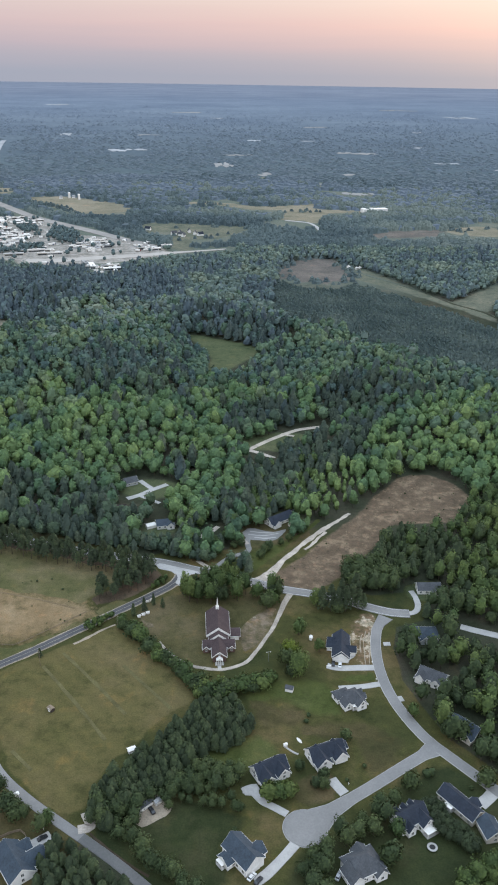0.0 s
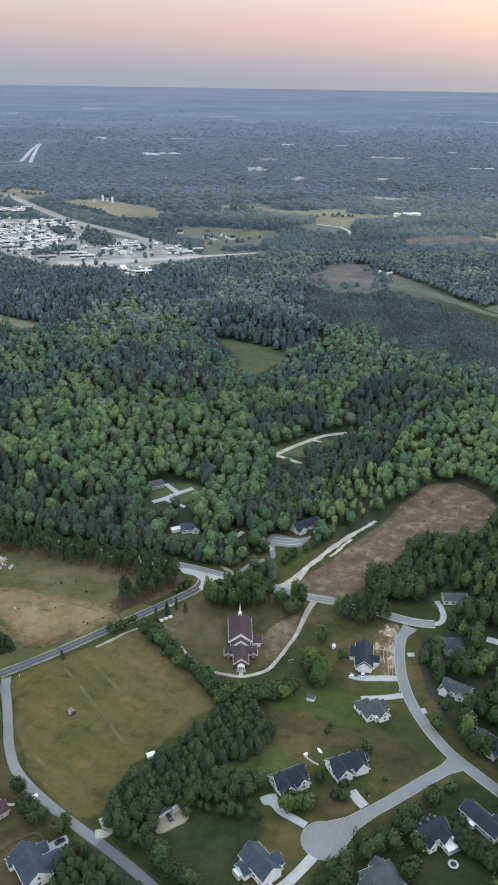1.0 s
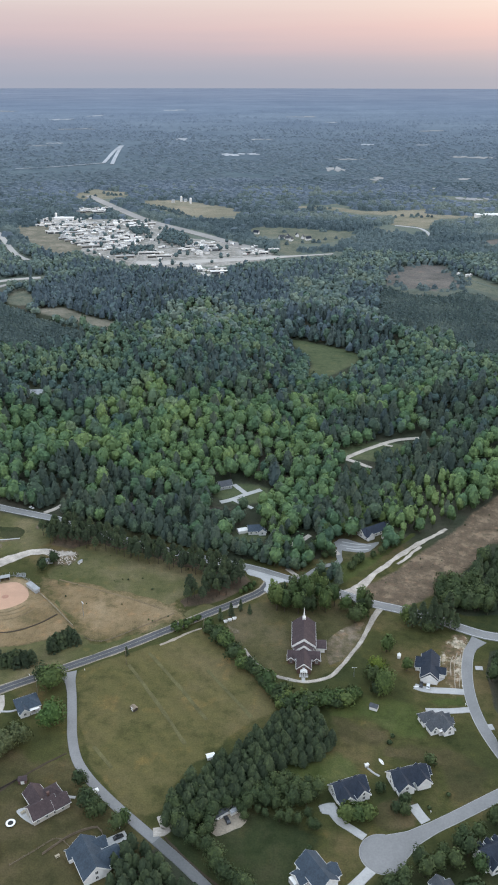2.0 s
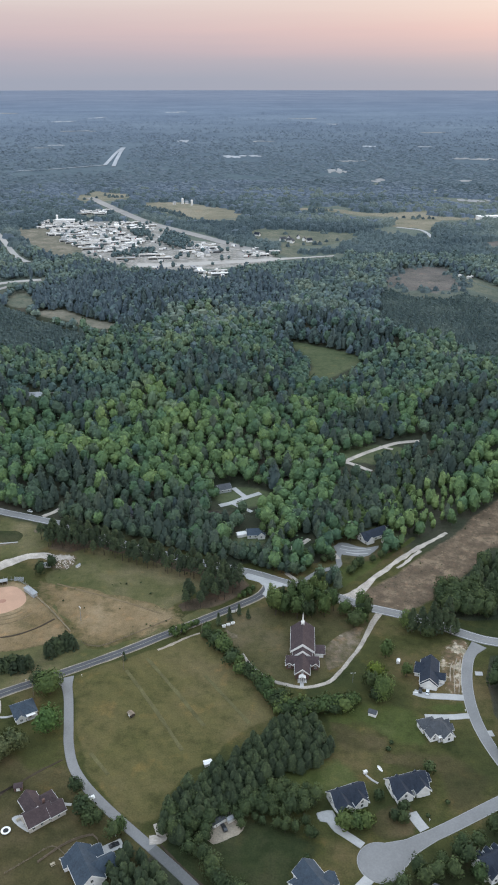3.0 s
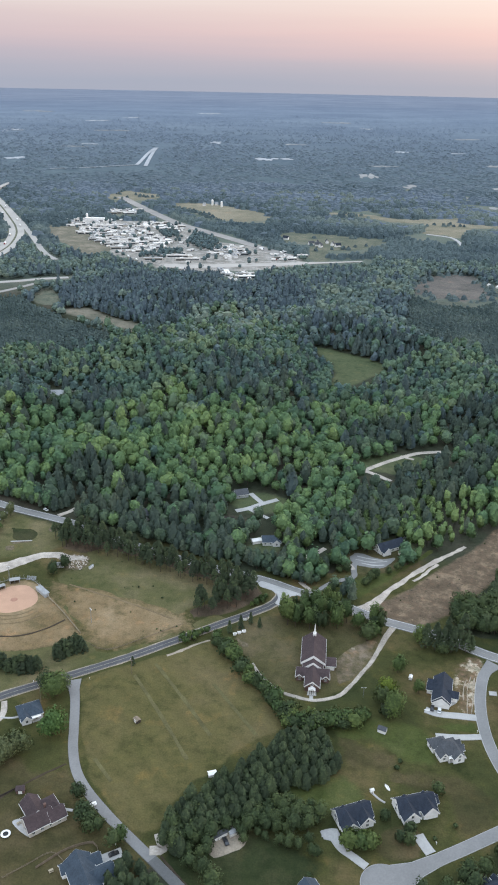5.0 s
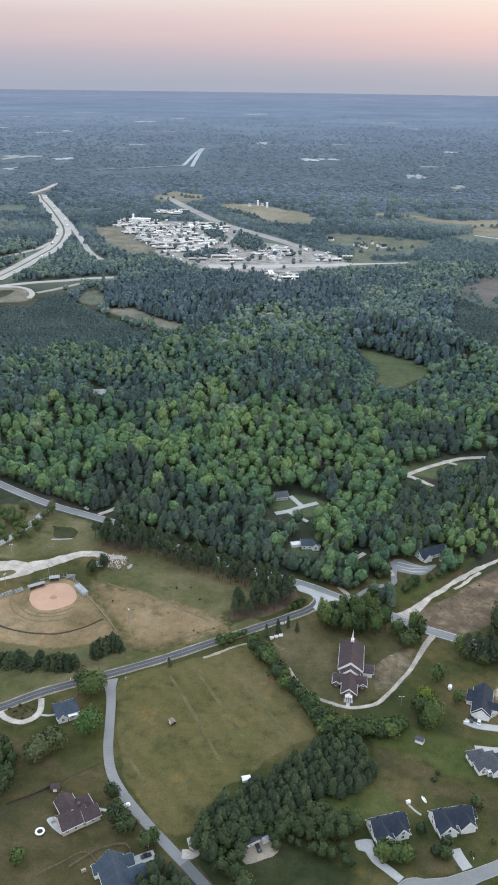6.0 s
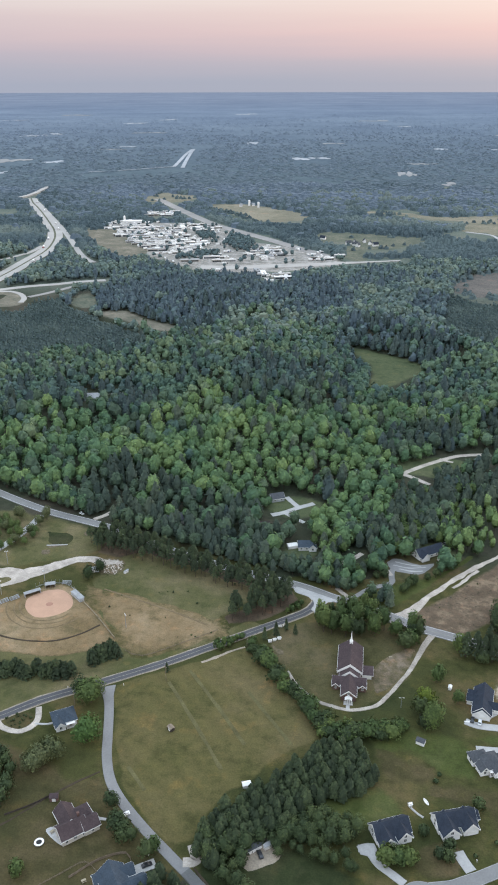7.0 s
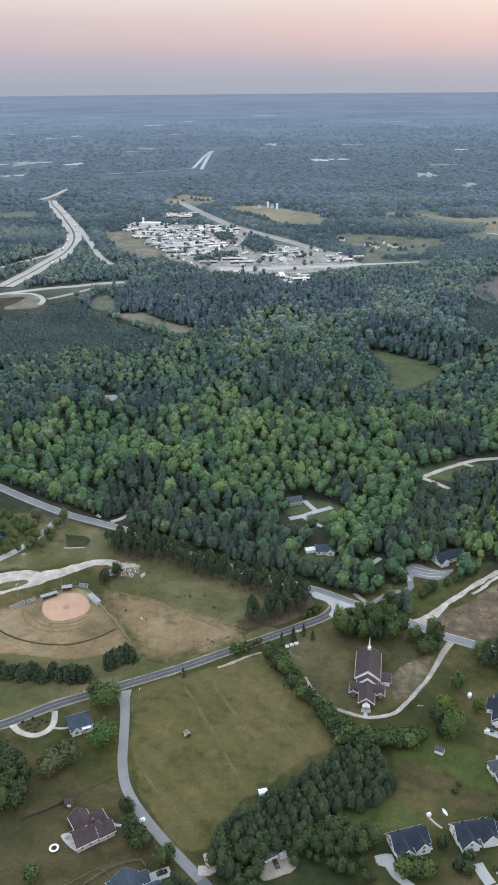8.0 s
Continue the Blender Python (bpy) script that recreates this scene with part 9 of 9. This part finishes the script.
def far_patch(name, x, y, L, w, ang, mat, label, lift=0.7):
    """A broken cluster of uneven flat clearings laid on the far country."""
    rr, v, f = random.Random(int(abs(x) + abs(y))), [], []
    many = 2 if L < 40 else rr.randint(4, 6)
    c, s = math.cos(radians(ang)), math.sin(radians(ang))
    for k in range(many):
        ox = 0 if many == 1 else L * (-0.85 + 1.7 * (k + 0.5) / many + rr.uniform(-0.1, 0.1))
        oy = 0 if many == 1 else w * rr.uniform(-0.5, 0.5)
        a0, b0 = (L, w) if many == 1 else (L / many * rr.uniform(0.8, 1.7), w * rr.uniform(0.3, 0.8))
        n, start = 12, len(v)
        for i in range(n):
            a = 2 * math.pi * i / n
            r = 1 + 0.75 * noise.noise((math.cos(a) * 1.7 + x * 0.01 + k, math.sin(a) * 1.7 + y * 0.01, 2.0))
            px, py = ox + a0 * r * math.cos(a), oy + b0 * r * math.sin(a)
            q = far_place(x + px * c - py * s, y + px * s + py * c)
            v.append((q[0], q[1], q[2] + lift + 0.05 * k))
        f.append(tuple(range(start, start + n)))
    ob = part(name, mesh_of(name, v, f, [mat]), None)
    return tagged(ob, label, "clearing", kind="structure")
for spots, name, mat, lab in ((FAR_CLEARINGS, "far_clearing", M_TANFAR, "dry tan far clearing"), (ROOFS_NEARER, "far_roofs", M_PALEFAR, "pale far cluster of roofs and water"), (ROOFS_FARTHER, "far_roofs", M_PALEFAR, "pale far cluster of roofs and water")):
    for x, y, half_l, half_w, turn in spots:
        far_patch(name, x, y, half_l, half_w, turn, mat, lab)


def far_ribbon(name, points, width, label):
    """A road on the far country."""
    line = smooth(points, 60)
    nrm = sides_of(line) * width / 2
    k = len(line)
    v = [far_place(*q) for q in np.concatenate([line + nrm, line - nrm])]
    v = [(x, y, z + 1.5) for x, y, z in v]
    ob = part(name, mesh_of(name, v, [(i, i + 1, k + i + 1, k + i) for i in range(k - 1)], [M_PALEFAR]), None)
    return tagged(ob, label, "road", kind="structure")


far_ribbon("far_highway", FARHWY, 15, "pale far highway rising over a hill")
far_ribbon("far_highway_side", FARHWY2, 15, "second pale lane of the far highway")
far_ribbon("far_road", FARRD, 13, "thin pale far road")
